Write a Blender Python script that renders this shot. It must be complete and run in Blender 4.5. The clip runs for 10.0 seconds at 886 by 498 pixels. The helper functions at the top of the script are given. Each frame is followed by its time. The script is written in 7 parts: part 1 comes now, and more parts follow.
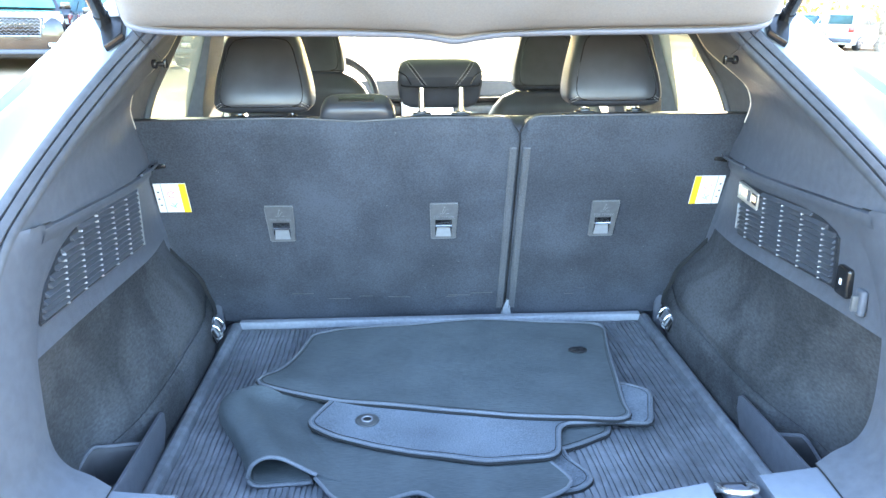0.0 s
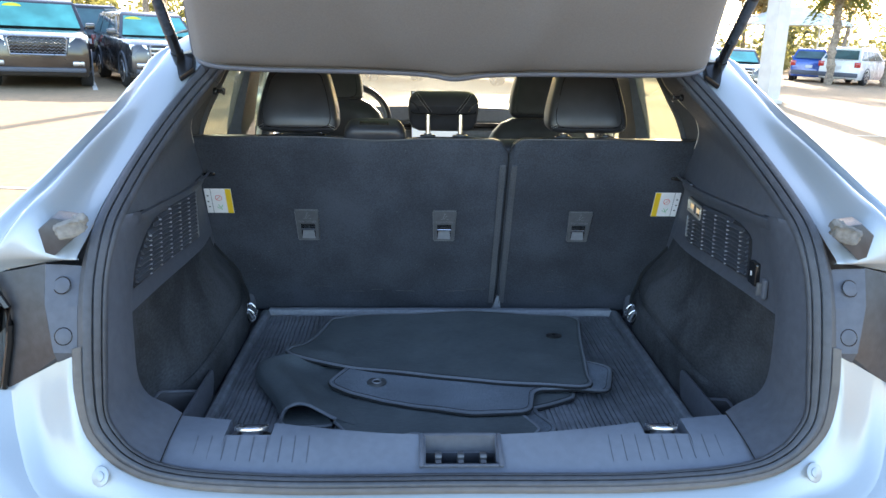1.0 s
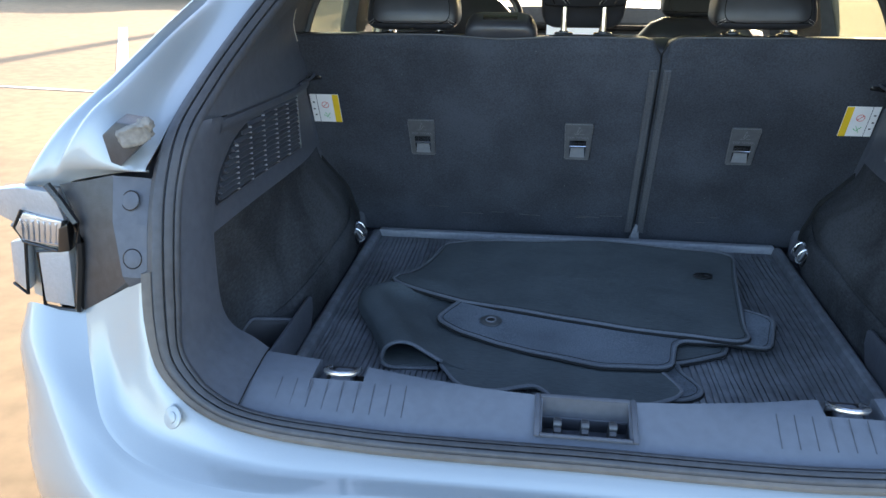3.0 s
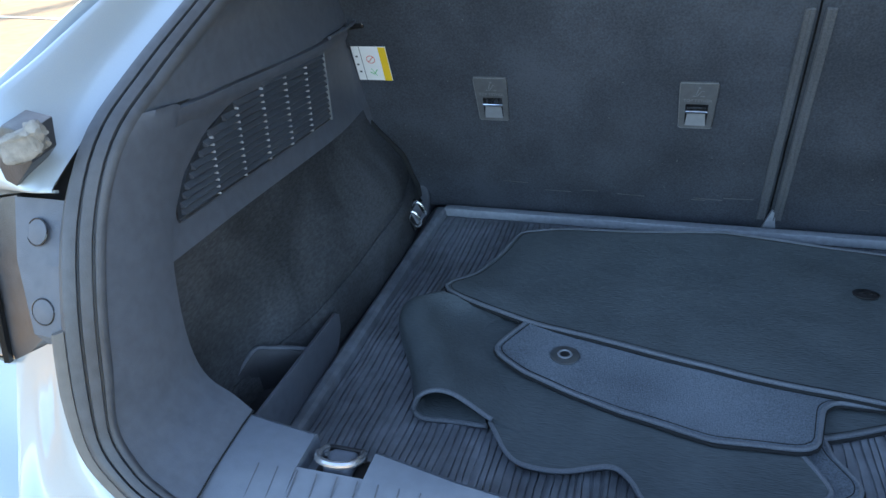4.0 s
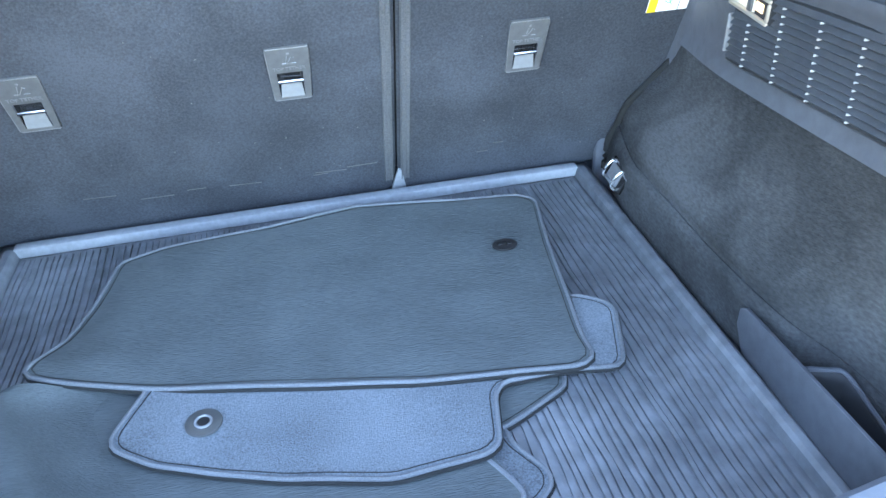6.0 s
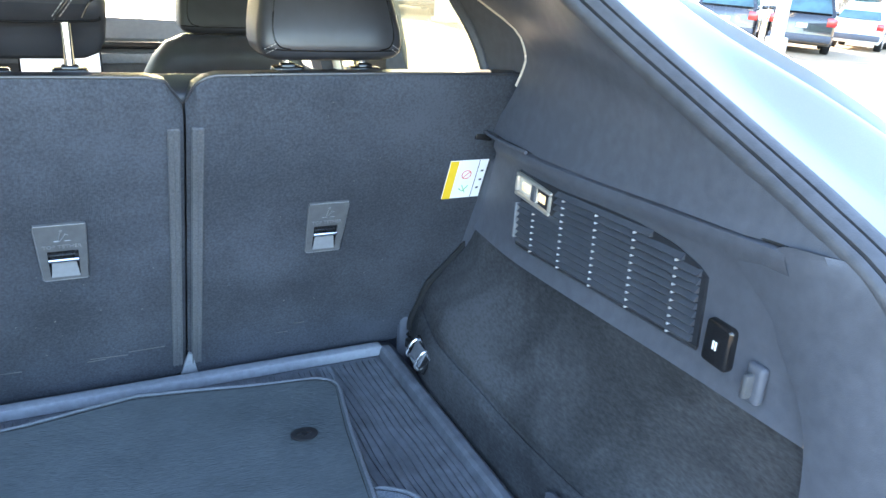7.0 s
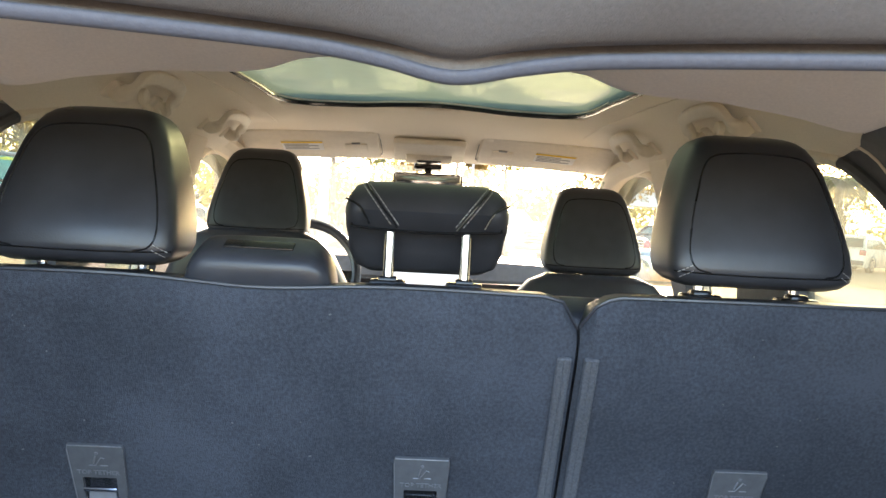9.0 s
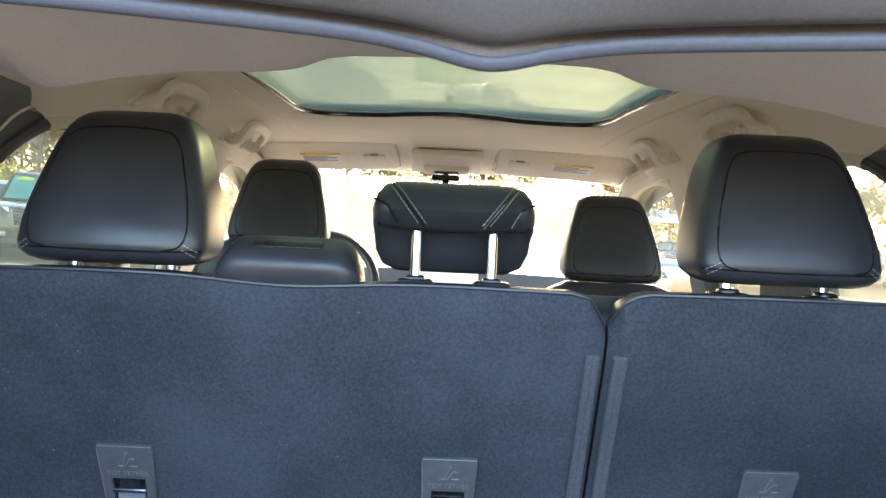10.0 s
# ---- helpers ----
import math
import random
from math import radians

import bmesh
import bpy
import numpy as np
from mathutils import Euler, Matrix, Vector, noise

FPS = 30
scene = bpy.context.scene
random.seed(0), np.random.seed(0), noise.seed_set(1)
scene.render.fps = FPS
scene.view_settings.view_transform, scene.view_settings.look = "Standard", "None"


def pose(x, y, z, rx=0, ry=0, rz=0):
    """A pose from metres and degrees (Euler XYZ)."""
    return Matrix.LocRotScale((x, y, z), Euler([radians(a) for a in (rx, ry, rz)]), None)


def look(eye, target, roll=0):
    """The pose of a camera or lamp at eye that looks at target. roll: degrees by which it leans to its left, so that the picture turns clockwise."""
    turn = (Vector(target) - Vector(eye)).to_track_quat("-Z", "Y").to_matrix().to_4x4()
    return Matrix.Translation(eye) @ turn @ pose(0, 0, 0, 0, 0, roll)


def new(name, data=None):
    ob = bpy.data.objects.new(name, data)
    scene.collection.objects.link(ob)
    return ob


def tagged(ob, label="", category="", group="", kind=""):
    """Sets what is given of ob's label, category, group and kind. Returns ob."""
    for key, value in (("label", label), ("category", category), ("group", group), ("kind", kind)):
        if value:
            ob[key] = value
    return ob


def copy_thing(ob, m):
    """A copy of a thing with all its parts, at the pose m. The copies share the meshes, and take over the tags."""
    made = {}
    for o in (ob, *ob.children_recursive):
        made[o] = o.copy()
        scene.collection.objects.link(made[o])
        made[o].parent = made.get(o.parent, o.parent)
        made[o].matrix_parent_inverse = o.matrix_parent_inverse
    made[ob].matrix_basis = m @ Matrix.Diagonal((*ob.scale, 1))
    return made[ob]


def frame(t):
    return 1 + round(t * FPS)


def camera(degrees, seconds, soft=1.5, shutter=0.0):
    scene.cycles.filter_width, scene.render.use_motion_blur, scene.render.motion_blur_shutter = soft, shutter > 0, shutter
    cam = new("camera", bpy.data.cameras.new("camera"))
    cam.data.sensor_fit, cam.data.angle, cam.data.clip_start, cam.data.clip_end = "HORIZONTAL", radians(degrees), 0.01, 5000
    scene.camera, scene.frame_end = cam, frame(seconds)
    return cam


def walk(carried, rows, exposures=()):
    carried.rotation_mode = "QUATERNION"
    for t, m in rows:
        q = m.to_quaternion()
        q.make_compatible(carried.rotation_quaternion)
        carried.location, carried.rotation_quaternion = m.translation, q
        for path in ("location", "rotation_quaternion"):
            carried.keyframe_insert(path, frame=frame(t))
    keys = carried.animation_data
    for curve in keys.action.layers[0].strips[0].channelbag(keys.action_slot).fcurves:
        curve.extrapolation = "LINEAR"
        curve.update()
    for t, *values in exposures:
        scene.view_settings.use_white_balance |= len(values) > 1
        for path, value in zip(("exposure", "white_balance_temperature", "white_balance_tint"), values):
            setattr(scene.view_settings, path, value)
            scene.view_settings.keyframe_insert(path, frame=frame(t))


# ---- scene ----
cam = camera(61.7, 10.0)
PATH = [
    (0, (-0.093, 0.048, 1.488), (0.003, 1.947, 0.867), -0.2),
    (0.2, (-0.072, -0.099, 1.503), (-0.004, 1.799, 0.876), 0.1),
    (0.3, (-0.067, -0.167, 1.509), (0.004, 1.734, 0.893), 0.3),
    (0.5, (-0.088, -0.258, 1.514), (0.007, 1.653, 0.934), 0.8),
    (1, (-0.089, -0.31, 1.53), (-0.012, 1.609, 0.971), 1.0),
    (1.5, (-0.074, -0.311, 1.533), (-0.022, 1.608, 0.973), 1.0),
    (2, (-0.061, -0.308, 1.529), (-0.061, 1.604, 0.942), 0.8),
    (2.5, (-0.05, -0.275, 1.507), (-0.148, 1.612, 0.853), 0.5),
    (2.7, (-0.062, -0.198, 1.487), (-0.225, 1.666, 0.781), 0.3),
    (3.8, (-0.092, 0.304, 1.444), (-0.597, 2.008, 0.526), -2.9),
    (4, (-0.051, 0.376, 1.441), (-0.602, 2.047, 0.491), -3.7),
    (4.5, (-0.008, 0.45, 1.43), (-0.573, 2.078, 0.416), -5.4),
    (5, (-0.019, 0.516, 1.429), (-0.388, 2.165, 0.359), -5.4),
    (5.5, (-0.02, 0.601, 1.422), (-0.084, 2.262, 0.309), -4.7),
    (6, (0.008, 0.643, 1.417), (0.323, 2.263, 0.287), -2.9),
    (6.2, (0.019, 0.647, 1.418), (0.482, 2.242, 0.303), -2.0),
    (7.3, (0.068, 0.729, 1.411), (0.958, 2.441, 0.884), 3.3),
    (7.5, (0.099, 0.775, 1.403), (0.885, 2.567, 0.99), 3.2),
    (8, (0.081, 0.871, 1.387), (0.513, 2.803, 1.102), 2.8),
    (8.5, (0.013, 0.898, 1.369), (0.184, 2.88, 1.161), 2.9),
    (9, (-0.017, 0.908, 1.338), (0.047, 2.904, 1.235), 3.0),
    (9.5, (-0.032, 0.916, 1.311), (0.005, 2.915, 1.294), 3.1),
    (9.7, (-0.033, 0.914, 1.312), (0.001, 2.913, 1.309), 3.0),
    (9.85, (-0.033, 0.910, 1.313), (-0.003, 2.909, 1.300), 2.8),
    (10, (-0.033, 0.904, 1.315), (-0.006, 2.903, 1.257), 2.6),
]
walk(cam, [(t, look(eye, target, roll)) for t, eye, target, roll in PATH],
     exposures=[(0, 4.85, 6500, 11), (0.15, 4.2, 6500, 11), (0.3, 3.95, 6500, 12), (0.5, 3.55, 6550, 13), (0.75, 3.10, 6600, 13), (1.0, 2.88, 6650, 14), (2.7, 2.72, 6650, 14), (3.8, 2.85, 6550, 12), (4.1, 3.25, 6550, 11), (4.5, 3.85, 6550, 11),
                (5.0, 4.25, 6600, 11), (5.5, 4.75, 6850, 12), (6.2, 4.95, 6950, 13), (7.3, 3.95, 6400, 13), (7.5, 3.75, 6400, 13), (8.0, 3.2, 6650, 16), (8.5, 3.5, 7000, 18), (9.0, 3.6, 6850, 18), (9.5, 3.64, 6450, 17), (10.0, 3.62, 6300, 18)])


# ---- world, sun ----
SUN_AZ, SUN_EL = 11.0, 16.0          # degrees to the right of straight ahead, above the horizon
world = bpy.data.worlds.new("sky")
scene.world = world
world.use_nodes = True
wn = world.node_tree.nodes
sky = wn.new("ShaderNodeTexSky")
sky.sky_type, sky.sun_disc = "NISHITA", False
sky.sun_elevation, sky.sun_rotation = radians(SUN_EL), radians(SUN_AZ)
sky.air_density, sky.dust_density, sky.ozone_density = 1.0, 1.5, 1.5
wn["Background"].inputs["Strength"].default_value = 0.15
world.node_tree.links.new(sky.outputs[0], wn["Background"].inputs[0])
sun_data = bpy.data.lights.new("sun", "SUN")
sun_data.energy, sun_data.angle, sun_data.color = 3.4, radians(0.6), (1.0, 0.84, 0.62)
sun = new("sun", sun_data)
sd = Vector((math.sin(radians(SUN_AZ)) * math.cos(radians(SUN_EL)), math.cos(radians(SUN_AZ)) * math.cos(radians(SUN_EL)), math.sin(radians(SUN_EL))))
sun.matrix_world = look(sd * 50, (0, 0, 0))

# ---- materials ----


def material(name, color, rough=0.6, metal=0.0, var=0.25, scale=30.0, bump=0.0, bump_scale=400.0, coat=0.0, big=3.0, spec=0.5, sheen=0.0, aniso=None, patch=0.0, patch_scale=6.0):
    """A surface with grain and larger stains; sizes are per metre."""
    m = bpy.data.materials.new(name)
    m.use_nodes = True
    n, ln = m.node_tree.nodes, m.node_tree.links
    b = n["Principled BSDF"]
    tc = n.new("ShaderNodeTexCoord")
    src = tc.outputs["Object"]
    if aniso:
        mp = n.new("ShaderNodeMapping")
        mp.inputs["Scale"].default_value = aniso
        ln.new(src, mp.inputs[0])
        src = mp.outputs[0]
    fine, wide = n.new("ShaderNodeTexNoise"), n.new("ShaderNodeTexNoise")
    fine.inputs["Scale"].default_value, fine.inputs["Detail"].default_value = scale, 4
    wide.inputs["Scale"].default_value, wide.inputs["Detail"].default_value = big, 3
    ln.new(src, fine.inputs[0])
    ln.new(tc.outputs["Object"], wide.inputs[0])
    add = n.new("ShaderNodeMath")
    add.operation = "ADD"
    ln.new(fine.outputs[0], add.inputs[0])
    ln.new(wide.outputs[0], add.inputs[1])
    ramp = n.new("ShaderNodeMapRange")
    ramp.inputs["From Min"].default_value, ramp.inputs["From Max"].default_value = 0.75, 1.25
    ramp.inputs["To Min"].default_value, ramp.inputs["To Max"].default_value = 1 - var, 1 + var
    ln.new(add.outputs[0], ramp.inputs[0])
    mul = n.new("ShaderNodeVectorMath")
    mul.operation = "SCALE"
    mul.inputs[0].default_value = color
    shade_of = ramp.outputs[0]
    if patch:
        pt, pr, pm = n.new("ShaderNodeTexNoise"), n.new("ShaderNodeMapRange"), n.new("ShaderNodeMath")
        pt.inputs["Scale"].default_value, pt.inputs["Detail"].default_value, pt.inputs["Distortion"].default_value = patch_scale, 5, 0.6
        pr.inputs["From Min"].default_value, pr.inputs["From Max"].default_value = 0.40, 0.60
        pr.inputs["To Min"].default_value, pr.inputs["To Max"].default_value = 1 - patch, 1 + patch
        pm.operation = "MULTIPLY"
        ln.new(tc.outputs["Object"], pt.inputs[0])
        ln.new(pt.outputs[0], pr.inputs[0])
        ln.new(ramp.outputs[0], pm.inputs[0])
        ln.new(pr.outputs[0], pm.inputs[1])
        shade_of = pm.outputs[0]
    ln.new(shade_of, mul.inputs["Scale"])
    ln.new(mul.outputs[0], b.inputs["Base Color"])
    rr = n.new("ShaderNodeMapRange")
    rr.inputs["From Min"].default_value, rr.inputs["From Max"].default_value = 0.3, 0.7
    rr.inputs["To Min"].default_value, rr.inputs["To Max"].default_value = max(0.02, rough - 0.08), min(1, rough + 0.08)
    ln.new(wide.outputs[0], rr.inputs[0])
    ln.new(rr.outputs[0], b.inputs["Roughness"])
    b.inputs["Metallic"].default_value = metal
    b.inputs["Specular IOR Level"].default_value = spec
    b.inputs["Coat Weight"].default_value = coat
    b.inputs["Coat Roughness"].default_value = 0.05
    b.inputs["Sheen Weight"].default_value = sheen
    if bump:
        bn, bt = n.new("ShaderNodeBump"), n.new("ShaderNodeTexNoise")
        bt.inputs["Scale"].default_value, bt.inputs["Detail"].default_value = bump_scale, 2
        bn.inputs["Strength"].default_value, bn.inputs["Distance"].default_value = bump, 0.002
        ln.new(src, bt.inputs[0])
        ln.new(bt.outputs[0], bn.inputs["Height"])
        ln.new(bn.outputs[0], b.inputs["Normal"])
    return m


def glass(name, tint, rough=0.0, mixin=0.08):
    """A thin pane: mostly clear, with a mirror reflection."""
    m = bpy.data.materials.new(name)
    m.use_nodes = True
    n, ln = m.node_tree.nodes, m.node_tree.links
    n.remove(n["Principled BSDF"])
    t, g, mx, fr, pw = n.new("ShaderNodeBsdfTransparent"), n.new("ShaderNodeBsdfGlossy"), n.new("ShaderNodeMixShader"), n.new("ShaderNodeLayerWeight"), n.new("ShaderNodeMath")
    t.inputs[0].default_value = (*tint, 1)
    g.inputs["Roughness"].default_value = rough
    fr.inputs[0].default_value = 0.5
    pw.operation = "POWER"
    pw.inputs[1].default_value = 4.0
    low = n.new("ShaderNodeMath")
    low.operation, low.inputs[1].default_value = "MULTIPLY_ADD", 0.45
    low.inputs[2].default_value = 0.02
    ln.new(fr.outputs["Facing"], pw.inputs[0])
    ln.new(pw.outputs[0], low.inputs[0])
    ln.new(low.outputs[0], mx.inputs[0])
    ln.new(t.outputs[0], mx.inputs[1])
    ln.new(g.outputs[0], mx.inputs[2])
    ln.new(mx.outputs[0], n["Material Output"].inputs[0])
    return m


def glow(name, color, strength):
    m = bpy.data.materials.new(name)
    m.use_nodes = True
    b = m.node_tree.nodes["Principled BSDF"]
    b.inputs["Base Color"].default_value = (*color, 1)
    b.inputs["Emission Color"].default_value = (*color, 1)
    b.inputs["Emission Strength"].default_value = strength
    return m


PAINT = material("pale_blue_car_paint", (0.325, 0.363, 0.386), 0.46, 0.36, 0.04, 900, 0.0, coat=1.0, big=2)
PLASTIC = material("grained_dark_plastic", (0.079, 0.087, 0.106), 0.58, 0, 0.15, 60, 0.25, 900)
# Lightened copy of PLASTIC: the light on the upward-facing sill is in the colour.
LITPLASTIC = material("lit_copy_of_grained_plastic", (0.122, 0.138, 0.168), 0.50, 0, 0.08, 60, 0.25, 900)
FOAM = material("dirty_foam", (0.175, 0.165, 0.150), 0.9, 0, 0.4, 90, 0.6, 200)
PLASTIC_GLOSS = material("black_gloss_plastic", (0.012, 0.012, 0.013), 0.22, 0, 0.2, 40, 0.05, 300)
RUBBER = material("black_rubber", (0.036, 0.038, 0.044), 0.42, 0, 0.3, 60, 0.2, 500)
MATRUBBER = material("ribbed_mat_rubber", (0.126, 0.138, 0.158), 0.42, 0, 0.3, 40, 0.2, 500, big=5, patch=0.12, patch_scale=9)
CARPET = material("dark_pile_carpet", (0.0485, 0.0515, 0.0565), 0.95, 0, 0.30, 230, 1.0, 420, big=4, spec=0.15, aniso=(1, 0.45, 1), patch=0.27, patch_scale=5.5)
SEATFELT = material("charcoal_seatback_felt", (0.0500, 0.0565, 0.0695), 0.95, 0, 0.30, 260, 0.8, 800, big=6, spec=0.15, patch=0.09, patch_scale=3.5)
MATFELT = material("dark_floor_mat_pile", (0.0800, 0.0940, 0.1020), 0.95, 0, 0.16, 420, 1.0, 600, big=9, spec=0.15, patch=0.07, patch_scale=6, aniso=(0.14, 1.0, 1.0))
MATBACK = material("grey_mat_felt", (0.1300, 0.1510, 0.1770), 0.95, 0, 0.40, 380, 1.0, 620, big=5, spec=0.15)
BINDING = material("grey_edge_binding", (0.0754, 0.0806, 0.091), 0.8, 0, 0.3, 300, 0.5, 600)
PIPING = material("mat_piping", (0.120, 0.132, 0.150), 0.7, 0, 0.3, 500, 0.5, 800)
LEATHER = material("black_leather", (0.034, 0.036, 0.043), 0.35, 0, 0.15, 30, 0.08, 500, big=6)
STITCH = material("pale_thread", (0.42, 0.41, 0.40), 0.7, 0, 0.1)
CHROME = material("chrome", (0.75, 0.75, 0.76), 0.12, 1, 0.05, 50)
LAMPRIM = material("satin_chrome_rim", (0.62, 0.58, 0.52), 0.35, 0.7, 0.05, 50)
CLIPBLACK = material("black_clip_plastic", (0.016, 0.016, 0.018), 0.42, 0, 0.1, 80, 0.1, 400)
RINGSTEEL = material("bright_ring_steel", (0.55, 0.56, 0.59), 0.24, 0.85, 0.05, 50)
LAMPMASK = material("smoked_lamp_mask", (0.10, 0.105, 0.11), 0.35, 0.4, 0.1, 60)
# Black of joints and stitching, and of strips drawn as shadow.
DARKEDGE = material("black_joints_and_shadow", (0.010, 0.011, 0.012), 0.9, 0, 0.2, 80)
RECESSBLACK = material("shaded_recess_black", (0.018, 0.020, 0.025), 0.6, 0, 0.2, 60, 0.2, 600)
STEEL = material("painted_grey_steel", (0.20, 0.21, 0.23), 0.45, 0.2, 0.2, 80, 0.1, 300)
DASHGREY = material("grey_dash_skin", (0.10, 0.105, 0.115), 0.6, 0, 0.12, 60, 0.2, 700)
TETHER = material("grey_tether_plate", (0.0840, 0.0870, 0.0930), 0.45, 0, 0.15, 90, 0.15, 600)
PLATEMARK = material("raised_plate_mark", (0.1360, 0.1403, 0.1487), 0.4, 0, 0.1, 90)
RAMPGREY = material("grey_ramp", (0.18, 0.19, 0.205), 0.4, 0, 0.1, 90)
STUDGREY = material("pale_stud_plastic", (0.32, 0.33, 0.35), 0.4, 0, 0.1, 90)
DUSTY = material("dusty_rubber_lip", (0.130, 0.118, 0.108), 0.8, 0, 0.15, 40, 0.2, 300, patch=0.08, patch_scale=8)
LIPGREY = material("grey_floor_lip", (0.25, 0.27, 0.30), 0.5, 0, 0.15, 90, 0.1, 500)
HEADLINER = material("beige_headliner_cloth", (0.86, 0.79, 0.68), 0.95, 0, 0.05, 300, 0.3, 900)
BEIGE = material("beige_plastic", (0.74, 0.68, 0.58), 0.6, 0, 0.05, 60, 0.1, 500)
SHADE = material("grey_shade_fabric", (0.165, 0.155, 0.152), 0.75, 0, 0.1, 300, 0.4, 800, big=3)
SHADEHEM = material("shade_hem", (0.105, 0.11, 0.135), 0.6, 0, 0.1, 200, 0.2, 600)
WHITE = material("white_paper", (0.80, 0.80, 0.80), 0.7, 0, 0.04)
YELLOW = material("yellow_paper", (0.80, 0.52, 0.02), 0.7, 0, 0.04)
RED = material("red_print", (0.65, 0.08, 0.06), 0.7, 0, 0.04)
INK = material("dark_print", (0.05, 0.05, 0.06), 0.7, 0, 0.04)
GREEN = material("green_print", (0.10, 0.45, 0.18), 0.7, 0, 0.04)
GLASS = glass("tinted_window_glass", (0.95, 0.95, 0.86))
PRIVACY = glass("privacy_window_glass", (0.66, 0.67, 0.56))
ROOFGLASS = glass("tinted_roof_glass", (0.32, 0.345, 0.27))
rn, rl = ROOFGLASS.node_tree.nodes, ROOFGLASS.node_tree.links
dust, dust_mix, dust_map = rn.new("ShaderNodeBsdfTranslucent"), rn.new("ShaderNodeMixShader"), rn.new("ShaderNodeTexNoise")
dust.inputs[0].default_value = (0.20, 0.23, 0.185, 1)
dust_map.inputs["Scale"].default_value, dust_map.inputs["Detail"].default_value = 11.0, 9.0
dust_fac = rn.new("ShaderNodeMapRange")
dust_fac.inputs["To Min"].default_value, dust_fac.inputs["To Max"].default_value = 0.66, 0.82
rl.new(dust_map.outputs[0], dust_fac.inputs[0])
rl.new(dust_fac.outputs[0], dust_mix.inputs[0])
rl.new(rn["Mix Shader"].outputs[0], dust_mix.inputs[1])
rl.new(dust.outputs[0], dust_mix.inputs[2])
rl.new(dust_mix.outputs[0], rn["Material Output"].inputs[0])
CLEAR = glass("clear_windscreen", (0.72, 0.75, 0.70))


def dusty(pane, share, color):
    """A thin translucent film on a pane, standing in for sunlit haze and glare."""
    n, ln = pane.node_tree.nodes, pane.node_tree.links
    film, film_mix = n.new("ShaderNodeBsdfTranslucent"), n.new("ShaderNodeMixShader")
    film.inputs[0].default_value = (*color, 1)
    film_mix.inputs[0].default_value = share
    ln.new(n["Mix Shader"].outputs[0], film_mix.inputs[1])
    ln.new(film.outputs[0], film_mix.inputs[2])
    ln.new(film_mix.outputs[0], n["Material Output"].inputs[0])


# Veiling glare over windscreen and rear side panes, put in as a film.
dusty(CLEAR, 0.06, (0.72, 0.70, 0.62))
dusty(PRIVACY, 0.07, (0.70, 0.66, 0.50))
SEALGREY = material("dark_grey_rubber", (0.060, 0.063, 0.071), 0.5, 0, 0.2, 60, 0.15, 500)
DARKSLAT = material("black_slat_plastic", (0.056, 0.063, 0.077), 0.5, 0, 0.15, 60, 0.2, 700)
LAMPSILVER = material("silvered_reflector", (0.46, 0.47, 0.50), 0.24, 0.75, 0.08, 120, 0.3, 160, coat=1.0)
JAWSTEEL = material("dark_jaw_steel", (0.085, 0.088, 0.095), 0.4, 0.4, 0.2, 80, 0.1, 300)
LENS = material("milky_lamp_lens", (0.31, 0.33, 0.36), 0.2, 0.1, 0.06, 150, 0.4, 250, coat=1.0)
LAMPGLOW = glow("warm_lamp_led", (1.0, 0.70, 0.36), 0.05)
SCREEN = glow("lit_screen", (0.80, 0.92, 1.0), 0.09)
ASPHALT = material("worn_lot_paving", (0.240, 0.167, 0.092), 0.9, 0, 0.20, 9, 0.15, 60, big=0.35)
LINE = material("worn_white_line", (0.70, 0.68, 0.62), 0.8, 0, 0.3, 14, 0.1, 60)

# ---- helpers of the build ----
ORG = {}


def thing(name, at, label, category, group="", kind=""):
    e = new(name)
    e.empty_display_size = 0.05
    e.location = at
    ORG[e] = Vector(at)
    return tagged(e, label, category, group, kind)


def mesh_of(name, bm, mat, sharp=35):
    bmesh.ops.recalc_face_normals(bm, faces=bm.faces)
    me = bpy.data.meshes.new(name)
    bm.to_mesh(me)
    bm.free()
    me.materials.append(mat)
    me.shade_smooth()
    me.set_sharp_from_angle(angle=radians(sharp))
    return me


def part(name, bm, mat, parent, label="", sharp=35):
    """One mesh, given in world places, under a thing or a part."""
    bmesh.ops.translate(bm, verts=bm.verts, vec=-ORG[parent])
    ob = new(name, mesh_of(name, bm, mat, sharp))
    ob.parent = parent
    ORG[ob] = ORG[parent]
    return tagged(ob, label)


def solo(name, bm, mat, label, category, group="", kind="", sharp=35):
    """One top-level mesh, given in world places, with its origin at its base."""
    lo = [min(v.co[i] for v in bm.verts) for i in range(3)]
    hi = [max(v.co[i] for v in bm.verts) for i in range(3)]
    at = Vector(((lo[0] + hi[0]) / 2, (lo[1] + hi[1]) / 2, lo[2]))
    bmesh.ops.translate(bm, verts=bm.verts, vec=-at)
    ob = new(name, mesh_of(name, bm, mat, sharp))
    ob.location = at
    ORG[ob] = at
    return tagged(ob, label, category, group, kind)


def box(a, b, r=0.004, seg=2):
    """A box from corner a to corner b with rounded edges."""
    bm = bmesh.new()
    c = [(p + q) / 2 for p, q in zip(a, b)]
    s = [abs(q - p) for p, q in zip(a, b)]
    bmesh.ops.create_cube(bm, size=1, matrix=Matrix.LocRotScale(c, None, s))
    r = min(r, min(s) * 0.45)
    if r > 0:
        bmesh.ops.bevel(bm, geom=bm.edges[:], offset=r, segments=seg, profile=0.5, affect="EDGES")
    return bm


def turned(bm, m):
    bmesh.ops.transform(bm, matrix=m, verts=bm.verts)
    return bm


